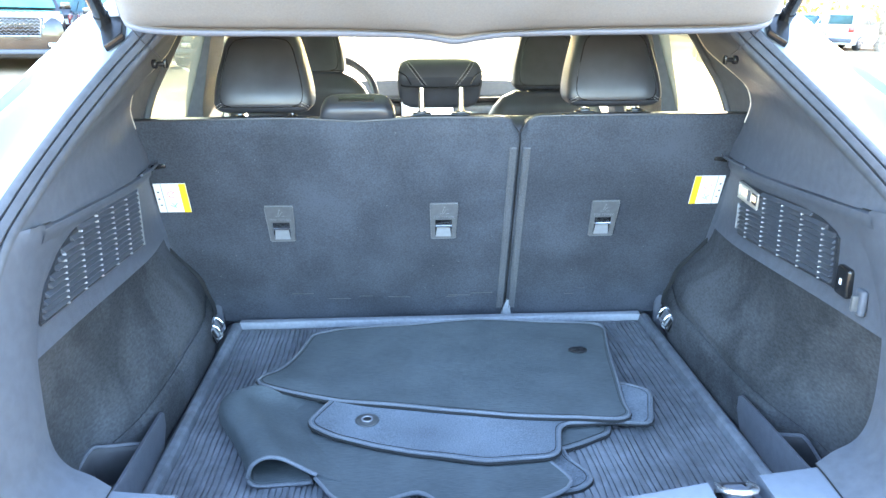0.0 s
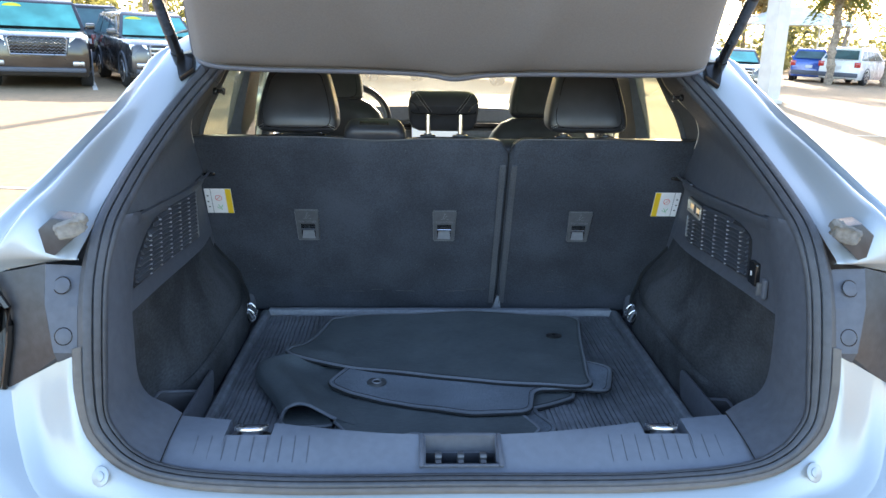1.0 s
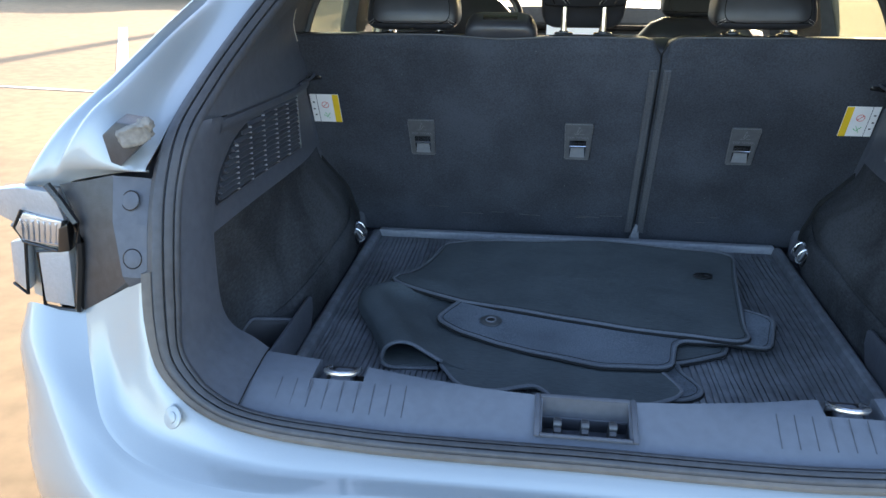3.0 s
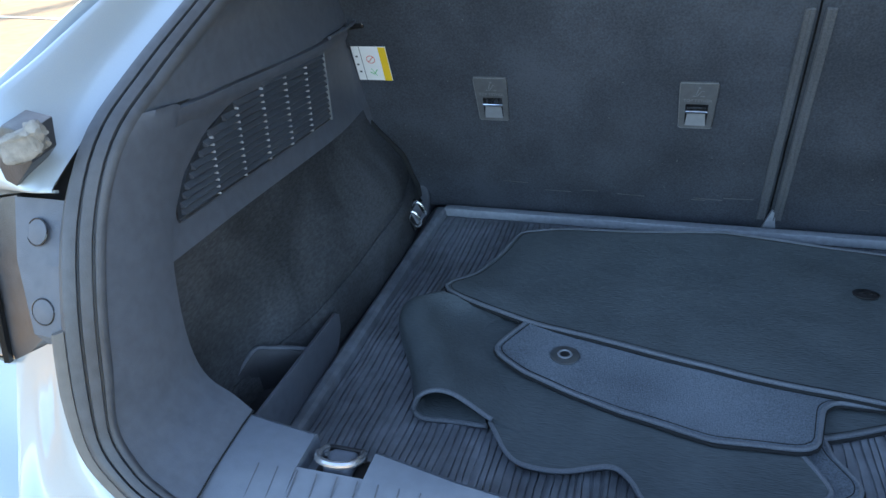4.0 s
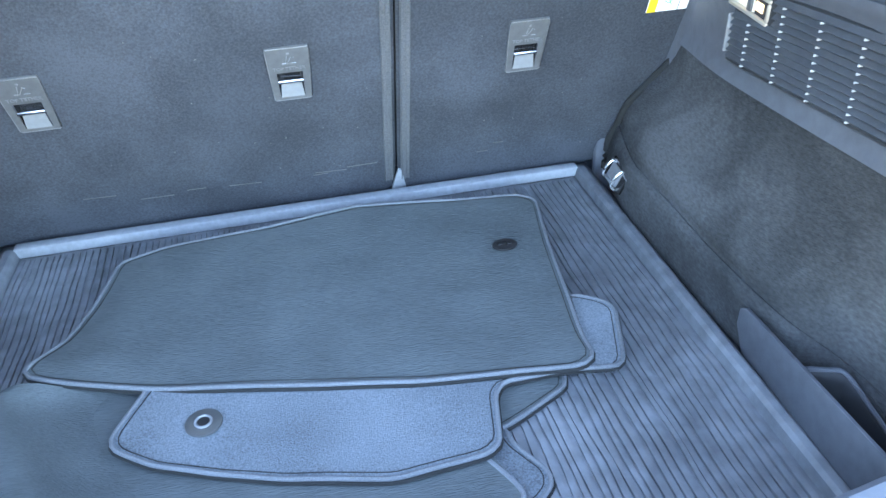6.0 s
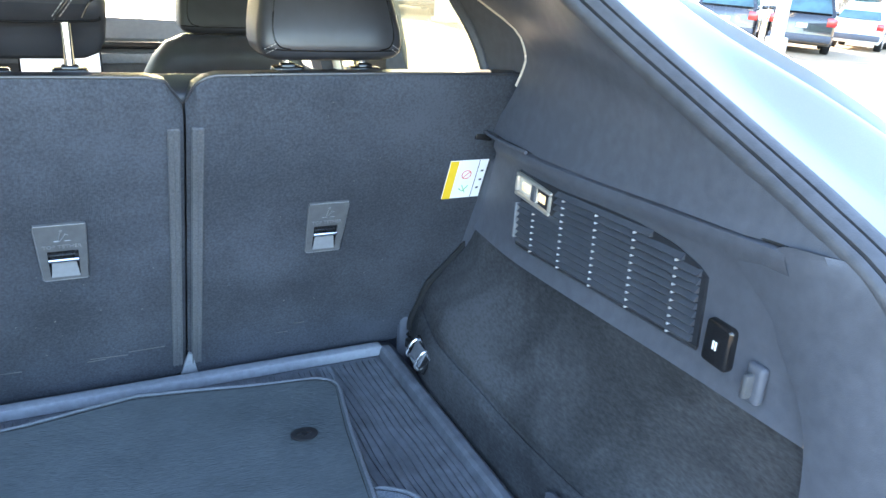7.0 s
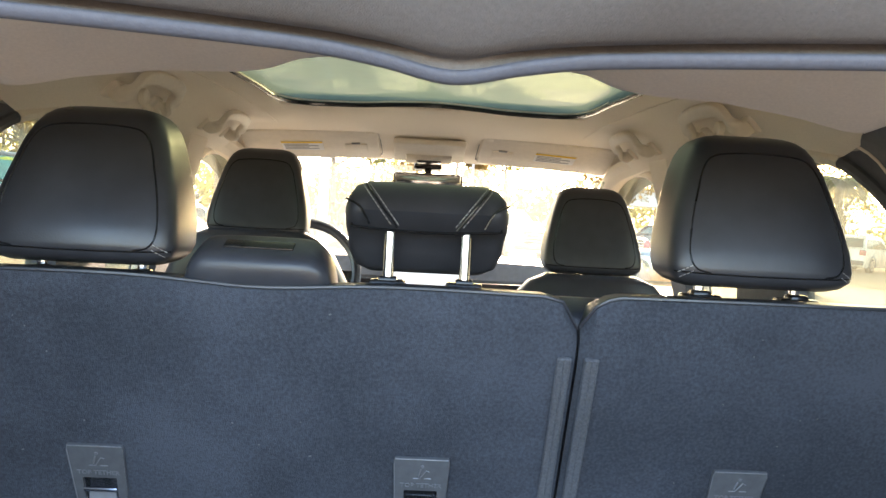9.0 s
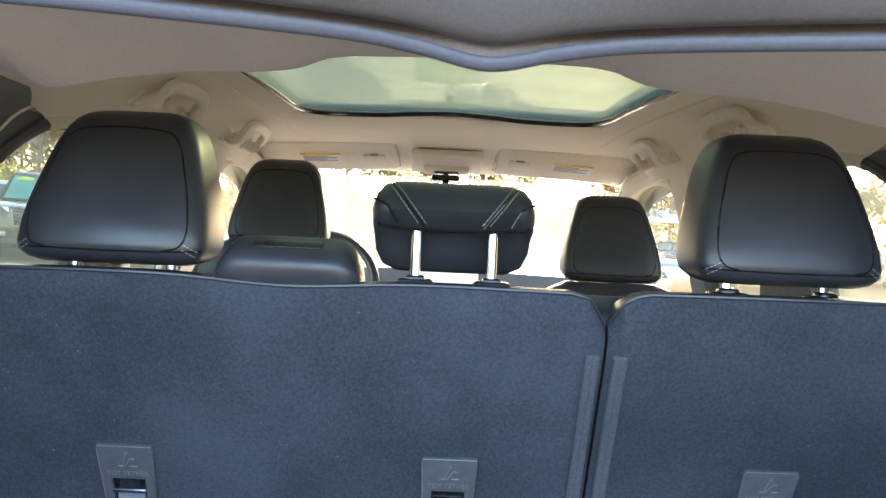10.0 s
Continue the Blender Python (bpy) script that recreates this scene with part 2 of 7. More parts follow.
def joined(*bms):
    me = bpy.data.meshes.new("tmp")
    out = bmesh.new()
    for b in bms:
        b.to_mesh(me)
        out.from_mesh(me)
        b.free()
    bpy.data.meshes.remove(me)
    return out


def mirrored(bm):
    bmesh.ops.scale(bm, vec=(-1, 1, 1), verts=bm.verts)
    return bm


def flip(bm, side):
    return mirrored(bm) if side < 0 else bm


def loft(rings, around=True, caps=True):
    """Faces between rings of equally many points."""
    bm = bmesh.new()
    vs = [[bm.verts.new(p) for p in r] for r in rings]
    n = len(rings[0])
    for a, b in zip(vs, vs[1:]):
        for i in range(n if around else n - 1):
            j = (i + 1) % n
            try:
                bm.faces.new((a[i], a[j], b[j], b[i]))
            except ValueError:
                pass
    if caps and around:
        bm.faces.new(vs[0])
        bm.faces.new(vs[-1])
    return bm


def thick(bm, t):
    """Gives a sheet a thickness t against its normals."""
    bmesh.ops.recalc_face_normals(bm, faces=bm.faces)
    bmesh.ops.solidify(bm, geom=bm.faces[:], thickness=t)
    return bm


def curve_points(keys, n):
    """n points along a smooth line through the keys, evenly spread over the keys."""
    k = [Vector(p) for p in keys]
    k = [2 * k[0] - k[1]] + k + [2 * k[-1] - k[-2]]
    out = []
    for i in range(n):
        u = i / (n - 1) * (len(keys) - 1)
        s = min(int(u), len(keys) - 2)
        f = u - s
        a, b, c, d = k[s:s + 4]
        out.append(0.5 * (2 * b + (c - a) * f + (2 * a - 5 * b + 4 * c - d) * f * f + (3 * b - a - 3 * c + d) * f ** 3))
    return out


def tube(points, r, n=8, closed=False, taper=None):
    """A round bar along points."""
    pts = [Vector(p) for p in points]
    rings = []
    up = Vector((0, 0, 1))
    m = len(pts)
    for i, p in enumerate(pts):
        a, b = (pts[i - 1], pts[(i + 1) % m]) if closed else (pts[max(i - 1, 0)], pts[min(i + 1, m - 1)])
        d = (b - a).normalized()
        s = d.cross(up)
        if s.length < 0.05:
            s = d.cross(Vector((1, 0, 0)))
        s.normalize()
        w = s.cross(d)
        q = r * (taper[i] if taper else 1)
        rings.append([p + q * (math.cos(2 * math.pi * k / n) * s + math.sin(2 * math.pi * k / n) * w) for k in range(n)])
    if closed:
        rings.append(rings[0])
        bm = loft(rings, caps=False)
        bmesh.ops.remove_doubles(bm, verts=bm.verts, dist=1e-6)
        return bm
    return loft(rings)


def disc(c, r, h, axis="y", n=20, bevel=0.0, r2=None):
    """A round block of radius r and height h, along an axis, centred on c."""
    bm = bmesh.new()
    bmesh.ops.create_cone(bm, cap_ends=True, segments=n, radius1=r, radius2=r if r2 is None else r2, depth=h)
    if bevel:
        bmesh.ops.bevel(bm, geom=[e for e in bm.edges if len(e.link_faces) == 2 and e.calc_face_angle(0) > 1], offset=bevel, segments=2, profile=0.5, affect="EDGES")
    if axis == "y":
        bmesh.ops.rotate(bm, verts=bm.verts, matrix=Matrix.Rotation(radians(90), 3, "X"))
    elif axis == "x":
        bmesh.ops.rotate(bm, verts=bm.verts, matrix=Matrix.Rotation(radians(90), 3, "Y"))
    bmesh.ops.translate(bm, verts=bm.verts, vec=c)
    return bm


def prism(outline, vec, bevel=0.0):
    """A flat outline given thickness along vec."""
    bm = bmesh.new()
    f = bm.faces.new([bm.verts.new(p) for p in outline])
    g = bmesh.ops.extrude_face_region(bm, geom=[f])
    bmesh.ops.translate(bm, verts=[v for v in g["geom"] if isinstance(v, bmesh.types.BMVert)], vec=vec)
    if bevel:
        bmesh.ops.recalc_face_normals(bm, faces=bm.faces)
        bmesh.ops.bevel(bm, geom=[e for e in bm.edges if e.calc_face_angle(0) > 1], offset=bevel, segments=2, profile=0.5, affect="EDGES")
    return bm


def grid(nu, nv, fn):
    """A sheet of nu x nv points, fn(u, v) with u, v from 0 to 1."""
    return loft([[fn(i / (nu - 1), j / (nv - 1)) for j in range(nv)] for i in range(nu)], around=False)


def lerp(a, b, f):
    return a + (b - a) * f

def cushion(rows, n=28, power=3.2):
    """A soft block through rows (z, y, half width, half depth): rounded-square sections."""
    rings = []
    for x, z, y, w, d in rows:
        ring = []
        for k in range(n):
            a = 2 * math.pi * k / n
            c, s = math.cos(a), math.sin(a)
            ring.append((x + w * math.copysign(abs(c) ** (2 / power), c), y + d * math.copysign(abs(s) ** (2 / power), s), z))
        rings.append(ring)
    return loft(rings)


# ---- ground ----


def ground_z(x):
    """The lot falls gently from one side of the car to the other."""
    return -0.03 * math.copysign(min(60.0, max(0.0, abs(x) - 1.2)), x)


solo("ground", grid(121, 41, lambda u, v: Vector((lerp(-1, 1, u) ** 3 * 600, lerp(-1, 1, v) ** 3 * 600 + 10, ground_z(lerp(-1, 1, u) ** 3 * 600)))), ASPHALT,
     "sunlit worn tan paving of a car lot", "ground", kind="structure")

# ---- the car's rear opening: the seal's middle and the sheet metal just outside it, right half, from the roof down ----
OPEN = [((0.30, 1.640, 1.565), (0.30, 1.640, 1.595)), ((0.505, 1.590, 1.512), (0.520, 1.585, 1.536)), ((0.590, 1.507, 1.416), (0.614, 1.497, 1.430)),
        ((0.632, 1.376, 1.335), (0.657, 1.364, 1.345)), ((0.648, 1.230, 1.268), (0.673, 1.216, 1.275)), ((0.651, 1.105, 1.216), (0.676, 1.090, 1.222)),
        ((0.650, 1.015, 1.172), (0.676, 0.998, 1.174)), ((0.654, 0.962, 1.106), (0.680, 0.940, 1.106)), ((0.651, 0.921, 1.020), (0.676, 0.897, 1.018)),
        ((0.649, 0.895, 0.930), (0.673, 0.870, 0.923)), ((0.641, 0.877, 0.866), (0.659, 0.853, 0.853)), ((0.613, 0.868, 0.822), (0.625, 0.845, 0.805)), ((0.585, 0.865, 0.796), (0.594, 0.841, 0.779)),
        ((0.545, 0.862, 0.776), (0.551, 0.837, 0.759)), ((0.478, 0.860, 0.762), (0.481, 0.835, 0.746)), ((0.380, 0.858, 0.7550), (0.382, 0.833, 0.740)), ((0.290, 0.856, 0.7525), (0.291, 0.831, 0.7375)),
        ((0.150, 0.855, 0.7530), (0.150, 0.830, 0.7375)), ((0.0, 0.855, 0.7545), (0.0, 0.830, 0.7385))]
OPEN = OPEN + [((-s[0], s[1], s[2]), (-a[0], a[1], a[2])) for s, a in OPEN[-2::-1]]
NS = 150
SEAL = curve_points([s for s, a in OPEN], NS)
METAL = curve_points([a for s, a in OPEN], NS)


def seal_frame(i):
    tangent = (SEAL[min(i + 1, NS - 1)] - SEAL[max(i - 1, 0)]).normalized()
    out = (METAL[i] - SEAL[i]).normalized()
    return SEAL[i], out, tangent.cross(out).normalized()


def seal_point(i, o, h):
    """A point beside the seal: o outwards, h towards the outside."""
    p, out, up = seal_frame(i)
    if up.y > 0:
        up = -up
    return p + o * out + h * up


def slim(i):
    """The seal lies more on edge along the sill."""
    return 0.60 + 0.40 * min(1.0, max(0.0, (SEAL[i].z - 0.77) / 0.16))


def nearest(x, z, side):
    return min(range(NS), key=lambda i: (SEAL[i].x - x) ** 2 + (SEAL[i].z - z) ** 2 if SEAL[i].x * side >= -0.01 else 9)


car = thing("car_body", (0, 1.6, 0.0), "pale ice-blue metallic crossover body with its tailgate open", "car body")
ridge = [(-0.024, -0.004), (-0.023, 0.006), (-0.017, 0.010), (-0.0125, 0.0105), (-0.0115, 0.0045), (-0.0095, 0.0045), (-0.0085, 0.0115), (-0.002, 0.0135), (0.0040, 0.0135), (0.0052, 0.006), (0.0070, 0.006), (0.0082, 0.0125), (0.015, 0.0135), (0.022, 0.0105), (0.026, -0.004)]
part("weather_seal", loft([[seal_point(i, o * slim(i), h) for o, h in ridge] for i in range(NS)], caps=True), SEALGREY, car, "ribbed dark rubber door seal", 50)

low_run = [i for i in range(NS) if SEAL[i].z < 1.02]
part("seal_lip", loft([[seal_point(i, (0.021 + o) * slim(i), h) for o, h in ((0.0, 0.002), (0.003, 0.0075), (0.012, 0.0070), (0.016, 0.0030), (0.015, -0.004), (0.002, -0.004))] for i in low_run], caps=True), DUSTY, car, "dusty grey-brown outer lip of the seal", 50)

# quarter panels, from the opening outwards: seal edge, channel, shoulder, side
QUARTER = [[(0.30, 1.64, 1.58), (0.30, 1.63, 1.59), (0.30, 1.70, 1.60), (0.30, 1.9, 1.615), (0.30, 2.2, 1.62)],
           [(0.520, 1.588, 1.530), (0.555, 1.59, 1.535), (0.63, 1.66, 1.530), (0.70, 1.70, 1.495), (0.72, 1.95, 1.47)],
           [(0.614, 1.500, 1.424), (0.655, 1.500, 1.428), (0.705, 1.525, 1.438), (0.754, 1.525, 1.413), (0.79, 1.65, 1.34)],
           [(0.657, 1.366, 1.340), (0.695, 1.354, 1.343), (0.724, 1.360, 1.362), (0.753, 1.372, 1.365), (0.815, 1.49, 1.25)],
           [(0.673, 1.218, 1.270), (0.708, 1.202, 1.273), (0.734, 1.195, 1.308), (0.764, 1.215, 1.312), (0.86, 1.30, 1.16)],
           [(0.676, 1.092, 1.217), (0.708, 1.072, 1.222), (0.744, 1.060, 1.258), (0.800, 1.09, 1.250), (0.93, 1.20, 1.13)],
           [(0.676, 1.000, 1.170), (0.705, 0.980, 1.178), (0.757, 0.970, 1.222), (0.845, 1.005, 1.190), (0.955, 1.10, 1.11)],
           [(0.680, 0.955, 1.142), (0.705, 0.944, 1.145), (0.80, 0.952, 1.155), (0.89, 0.968, 1.118), (0.955, 1.03, 1.07)],
           [(0.680, 0.962, 1.134), (0.705, 0.958, 1.136), (0.80, 0.965, 1.118), (0.89, 0.980, 1.098), (0.955, 1.04, 1.05)]]

for row in QUARTER:
    a, b = Vector(row[2]), Vector(row[3])
    row.insert(3, tuple(a.lerp(b, 0.45) + Vector((0, 0.006, -0.008))))


def panel_rows(rows, n, m):
    cols = [curve_points(col, n) for col in zip(*rows)]
    return [curve_points([c[i] for c in cols], m) for i in range(n)]


for side in (1, -1):
    q = part("quarter_panel", flip(thick(loft(panel_rows(QUARTER, 44, 31), around=False), 0.003), side), PAINT, car)
    lower = [[(0.958, 1.05, 0.98), (0.960, 1.3, 0.95), (0.94, 1.9, 0.95)], [(0.968, 1.08, 0.75), (0.96, 1.3, 0.7), (0.945, 1.9, 0.6)], [(0.95, 1.08, 0.35), (0.94, 1.3, 0.3), (0.93, 1.9, 0.25)]]
    part("body_side", flip(thick(loft(panel_rows([[(0.79, 1.65, 1.34), (0.85, 1.72, 1.15), (0.86, 1.9, 1.12)], [(0.955, 1.04, 1.05), (0.960, 1.4, 1.02), (0.945, 1.9, 1.0)]] + lower, 20, 9), around=False), 0.003), side), PAINT, car)

# rear panel below the opening and the bumper
REAR = [[(0.673, 0.901, 0.988), (0.826, 0.950, 0.895)], [(0.673, 0.868, 0.917), (0.790, 0.885, 0.825)], [(0.658, 0.850, 0.846), (0.727, 0.806, 0.768)], [(0.593, 0.838, 0.773), (0.638, 0.778, 0.724)],
        [(0.481, 0.832, 0.740), (0.484, 0.764, 0.711)], [(0.302, 0.828, 0.733), (0.300, 0.776, 0.716)], [(0.0, 0.827, 0.734), (0.0, 0.782, 0.718)]]
BUMP = [[(0.828, 0.946, 0.893), (0.90, 0.960, 0.893), (0.960, 0.985, 0.88), (0.985, 1.03, 0.80), (0.96, 1.05, 0.30)], [(0.787, 0.876, 0.813), (0.87, 0.885, 0.825), (0.950, 0.930, 0.80), (0.985, 0.975, 0.70), (0.95, 0.97, 0.30)],
        [(0.707, 0.816, 0.760), (0.77, 0.795, 0.765), (0.84, 0.82, 0.735), (0.895, 0.83, 0.62), (0.88, 0.86, 0.30)], [(0.622, 0.781, 0.739), (0.638, 0.745, 0.735), (0.660, 0.715, 0.69), (0.67, 0.72, 0.55), (0.65, 0.78, 0.30)],
        [(0.470, 0.774, 0.722), (0.475, 0.735, 0.722), (0.48, 0.695, 0.68), (0.48, 0.685, 0.55), (0.48, 0.74, 0.30)], [(0.300, 0.782, 0.724), (0.300, 0.740, 0.728), (0.300, 0.685, 0.69), (0.3, 0.67, 0.55), (0.3, 0.72, 0.30)],
        [(0.0, 0.786, 0.726), (0.0, 0.742, 0.731), (0.0, 0.68, 0.69), (0.0, 0.66, 0.55), (0.0, 0.71, 0.30)]]


def both(rows):
    return rows + [[(-p[0], p[1], p[2]) for p in r] for r in rows[-2::-1]]


def ledged(rows):
    """A steep flange below the seal, a soft fillet, then a nearly level ledge out to a crisp edge."""
    out = []
    for a, c in rows:
        a, c = Vector(a), Vector(c)
        sink = Vector((0, 0.5, -0.85)) * min(0.0115, 0.14 * (c - a).length) * min(1.0, max(0.0, (0.99 - a.z) / 0.09))
        corner = min(1.0, max(0.0, (a.z - 0.77) / 0.07))
        f = lerp(0.44, 0.58, corner)
        under = a.lerp(min(SEAL, key=lambda q: (Vector((abs(q.x), q.y, q.z)) - a).length if q.x >= 0 else 9), 0.75) + Vector((0, 0.0, -0.004))
        out.append([under, a, a.lerp(c, 0.5 * f) + sink * 0.5, a.lerp(c, f - 0.09) + sink * 0.90, a.lerp(c, f) + sink, a.lerp(c, f + 0.09) + sink * 0.93, a.lerp(c, 0.5 + 0.5 * f) + sink * 0.52, a.lerp(c, 0.93) + sink * 0.10, a.lerp(c, 0.985) + sink * 0.02, c])
    return out


part("rear_panel", thick(loft(panel_rows(both(ledged(REAR)), 90, 25), around=False), 0.003), PAINT, car)
for k, (r, b) in enumerate(zip(REAR, BUMP)):
    b[0] = r[1]
    if k > 1:
        c = Vector(r[1])
        out = Vector((0.45 * c.x / 0.7, -1, 0)).normalized()
        b[1], b[2] = tuple(c + out * 0.020 + Vector((0, 0, -0.013))), tuple(c + out * 0.062 + Vector((0, 0, -0.060)))
part("rear_bumper", thick(loft(panel_rows(both(BUMP), 73, 15), around=False), 0.003), PAINT, car)

for side in (1, -1):
    # lamp bracket with two round caps, pocket and tail lamp
    br = part("lamp_bracket", flip(thick(loft([[(0.735, 0.959, 1.127), (0.706, 0.965, 1.124), (0.677, 0.971, 1.120)], [(0.732, 0.932, 1.063), (0.704, 0.931, 1.061), (0.676, 0.931, 1.059)], [(0.714, 0.906, 0.986), (0.693, 0.904, 0.986), (0.672, 0.902, 0.987)],
                                              [(0.716, 0.924, 0.955), (0.694, 0.920, 0.958), (0.673, 0.916, 0.962)]], around=False), 0.006), side), PLASTIC, car, "dark plastic bracket with two caps", 12)
    # The highlight along the bracket's crease is a paler tube.
    part("bracket_highlight", flip(tube([(0.735, 0.957, 1.127), (0.732, 0.930, 1.063), (0.714, 0.904, 0.986)], 0.0016, 6), side), LIPGREY, br, "pale edge with the crease's highlight in its colour")
    for cx, cy, cz, rx, rz in ((0.704, 0.9405, 1.095, -28, 6), (0.697, 0.9070, 1.013, -20, 0)):
        cap = pose(cx, cy, cz, rx, 0, rz)
        part("cap", flip(turned(disc((0, 0, 0), 0.0142, 0.004, "y", 24, 0.0008), cap), side), PLASTIC, br)
        part("cap_groove", flip(turned(tube([Vector((0.0150 * math.cos(a), -0.0012, 0.0150 * math.sin(a))) for a in np.linspace(0, 2 * math.pi, 24, endpoint=False)], 0.0010, 6, True), cap), side), PLASTIC_GLOSS, br)
    pocket = [[(0.735, 0.962, 1.128), (0.785, 0.968, 1.116), (0.84, 0.975, 1.105)], [(0.733, 0.936, 1.063), (0.768, 0.947, 1.05), (0.806, 0.955, 1.035)], [(0.715, 0.910, 0.985), (0.768, 0.934, 0.945), (0.830, 0.955, 0.893)], [(0.717, 0.928, 0.955), (0.770, 0.950, 0.915), (0.832, 0.968, 0.870)]]
    part("lamp_pocket", flip(thick(loft(panel_rows(pocket, 9, 7), around=False), 0.004), side), RUBBER, car, "black lamp recess")
    part("corner_panel", flip(loft([[(0.846, 0.982, 1.100), (0.90, 0.992, 1.094), (0.952, 1.010, 1.085), (0.95, 1.12, 1.08), (0.85, 1.05, 1.100)], [(0.824, 0.968, 1.05), (0.89, 0.976, 1.045), (0.957, 1.005, 1.03), (0.95, 1.12, 1.03), (0.84, 1.04, 1.05)],
                                    [(0.820, 0.964, 1.0), (0.89, 0.972, 0.995), (0.957, 1.005, 0.98), (0.95, 1.12, 0.98), (0.84, 1.04, 1.0)], [(0.838, 0.962, 0.896), (0.90, 0.972, 0.896), (0.957, 1.005, 0.89), (0.95, 1.12, 0.89), (0.85, 1.04, 0.896)]]), side), PAINT, car)

    def lens_block(outline, proud=0.0, depth=0.03):
        """A moulded block on the lamp's slightly turned rear face."""
        return flip(prism([(x, 0.947 + 0.15 * (x - 0.818) + 2.2 * max(0.0, x - 0.90) ** 2 - proud, z) for x, z in outline], (0.004, depth, 0), 0.003), side)

    lamp = part("tail_lamp", lens_block([(0.842, 1.099), (0.906, 1.101), (0.958, 1.092), (0.972, 1.045), (0.926, 1.036), (0.905, 1.062), (0.828, 1.052)], 0.0), LENS, car, "clear tail lamp with black rim and silvered blocks")
    part("reflector", lens_block([(0.904, 1.062), (0.830, 1.054), (0.845, 1.008), (0.916, 1.012), (0.929, 1.032)], 0.006), LAMPSILVER, lamp, "ribbed silver reflector")
    for k in range(7):
        part("reflector_rib", lens_block([(0.838 + 0.0115 * k, 1.050), (0.8408 + 0.0115 * k, 1.0502), (0.8508 + 0.0108 * k, 1.014), (0.848 + 0.0108 * k, 1.0138)], 0.0072, 0.004), LAMPSILVER, lamp)
    part("lamp_mask", lens_block([(0.838, 1.042), (0.819, 1.052), (0.824, 1.004), (0.850, 0.998)], 0.008), PLASTIC_GLOSS, lamp, "black notch beside the reflector")
    part("lower_lens", lens_block([(0.892, 0.994), (0.830, 1.002), (0.842, 0.900), (0.901, 0.902)], 0.004), LENS, lamp)
    part("lower_lens", lens_block([(0.952, 1.002), (0.914, 1.014), (0.936, 0.914), (0.968, 0.926)], 0.003), LENS, lamp)
    on_face = lambda line, r, proud: flip(tube([(x, 0.947 + 0.15 * (x - 0.818) + 2.2 * max(0.0, x - 0.90) ** 2 - proud, z) for x, z in line], r, 6), side)
    part("lamp_rim", on_face([(0.846, 1.112), (0.826, 1.086), (0.806, 1.053), (0.806, 1.02), (0.812, 0.985), (0.836, 0.894)], 0.0065, 0.002), PLASTIC_GLOSS, lamp)
    part("lamp_rim", on_face([(0.836, 0.894), (0.870, 0.892), (0.904, 0.896), (0.894, 0.994), (0.850, 1.001)], 0.0032, 0.002), PLASTIC_GLOSS, lamp)
    part("lamp_rim", on_face([(0.850, 1.001), (0.917, 1.010), (0.931, 1.032), (0.907, 1.064)], 0.0028, 0.004), PLASTIC_GLOSS, lamp)
    part("lamp_rim", on_face([(0.914, 1.012), (0.938, 0.910), (0.970, 0.922)], 0.0030, 0.002), PLASTIC_GLOSS, lamp)
    # plastic stop with a crumpled foam pad on the shoulder, screw plug on the rear panel
    st = part("bump_stop", flip(prism([(0.736, 0.946, 1.194), (0.728, 0.944, 1.153), (0.711, 0.940, 1.149), (0.674, 0.936, 1.180), (0.670, 0.938, 1.212), (0.710, 0.946, 1.215)], (0.004, 0.042, 0.004), 0.002), side), RUBBER, car, "plastic bump stop with grey foam block")
    foam = joined(box((-0.026, -0.010, -0.014), (0.020, 0.012, 0.014), 0.006, 3), box((-0.034, -0.008, 0.000), (-0.012, 0.008, 0.016), 0.005, 3))
    bmesh.ops.subdivide_edges(foam, edges=foam.edges[:], cuts=2)
    for v in foam.verts:
        v.co += 0.0060 * noise.noise_vector(v.co * 90) + 0.0022 * noise.noise_vector(v.co * 260)
    part("foam", flip(turned(foam, pose(0.676, 0.930, 1.200, 0, 18, -10)), side), FOAM, st)
    pl = part("screw_plug", flip(turned(disc((0, 0, 0), 0.0175, 0.004, "y", 24, 0.0015), pose(0.624, 0.8215, 0.790, -30, 0, 24)), side), PAINT, car)
    part("plug_ring", flip(turned(disc((0, -0.0022, 0), 0.009, 0.004, "y", 18, 0.0015), pose(0.624, 0.8215, 0.790, -30, 0, 24)), side), PAINT, pl)

# roof skin with the glass panel's opening
ROOF_Y = [(1.62, 1.535), (1.80, 1.565), (2.1, 1.59), (2.5, 1.605), (2.9, 1.608), (3.2, 1.595), (3.5, 1.525)]


def roof_z(y, x):
    z = np.interp(y, [a for a, b in ROOF_Y], [b for a, b in ROOF_Y])
    return float(z) - 0.045 * x * x - 0.55 * max(0, abs(x) - 0.55) ** 1.5


def sheet_with_hole(xs, ys, zf, hole):
    bm = bmesh.new()
    vs = [[bm.verts.new((x, y, zf(y, x))) for x in xs] for y in ys]
    for i in range(len(ys) - 1):
        for j in range(len(xs) - 1):
            cx, cy = (xs[j] + xs[j + 1]) / 2, (ys[i] + ys[i + 1]) / 2
            if hole[0] < cx < hole[1] and hole[2] < cy < hole[3]:
                continue
            bm.faces.new((vs[i][j], vs[i][j + 1], vs[i + 1][j + 1], vs[i + 1][j]))
    return bm


RX = [-0.66, -0.62, -0.55, -0.46, -0.38, -0.25, -0.12, 0, 0.12, 0.25, 0.38, 0.46, 0.55, 0.62, 0.66]
RYS = [1.54, 1.64, 1.72, 1.80, 1.92, 2.05, 2.2, 2.35, 2.5, 2.64, 2.78, 2.95, 3.1, 3.25, 3.38, 3.5]
HOLE = (-0.38, 0.38, 1.80, 2.78)
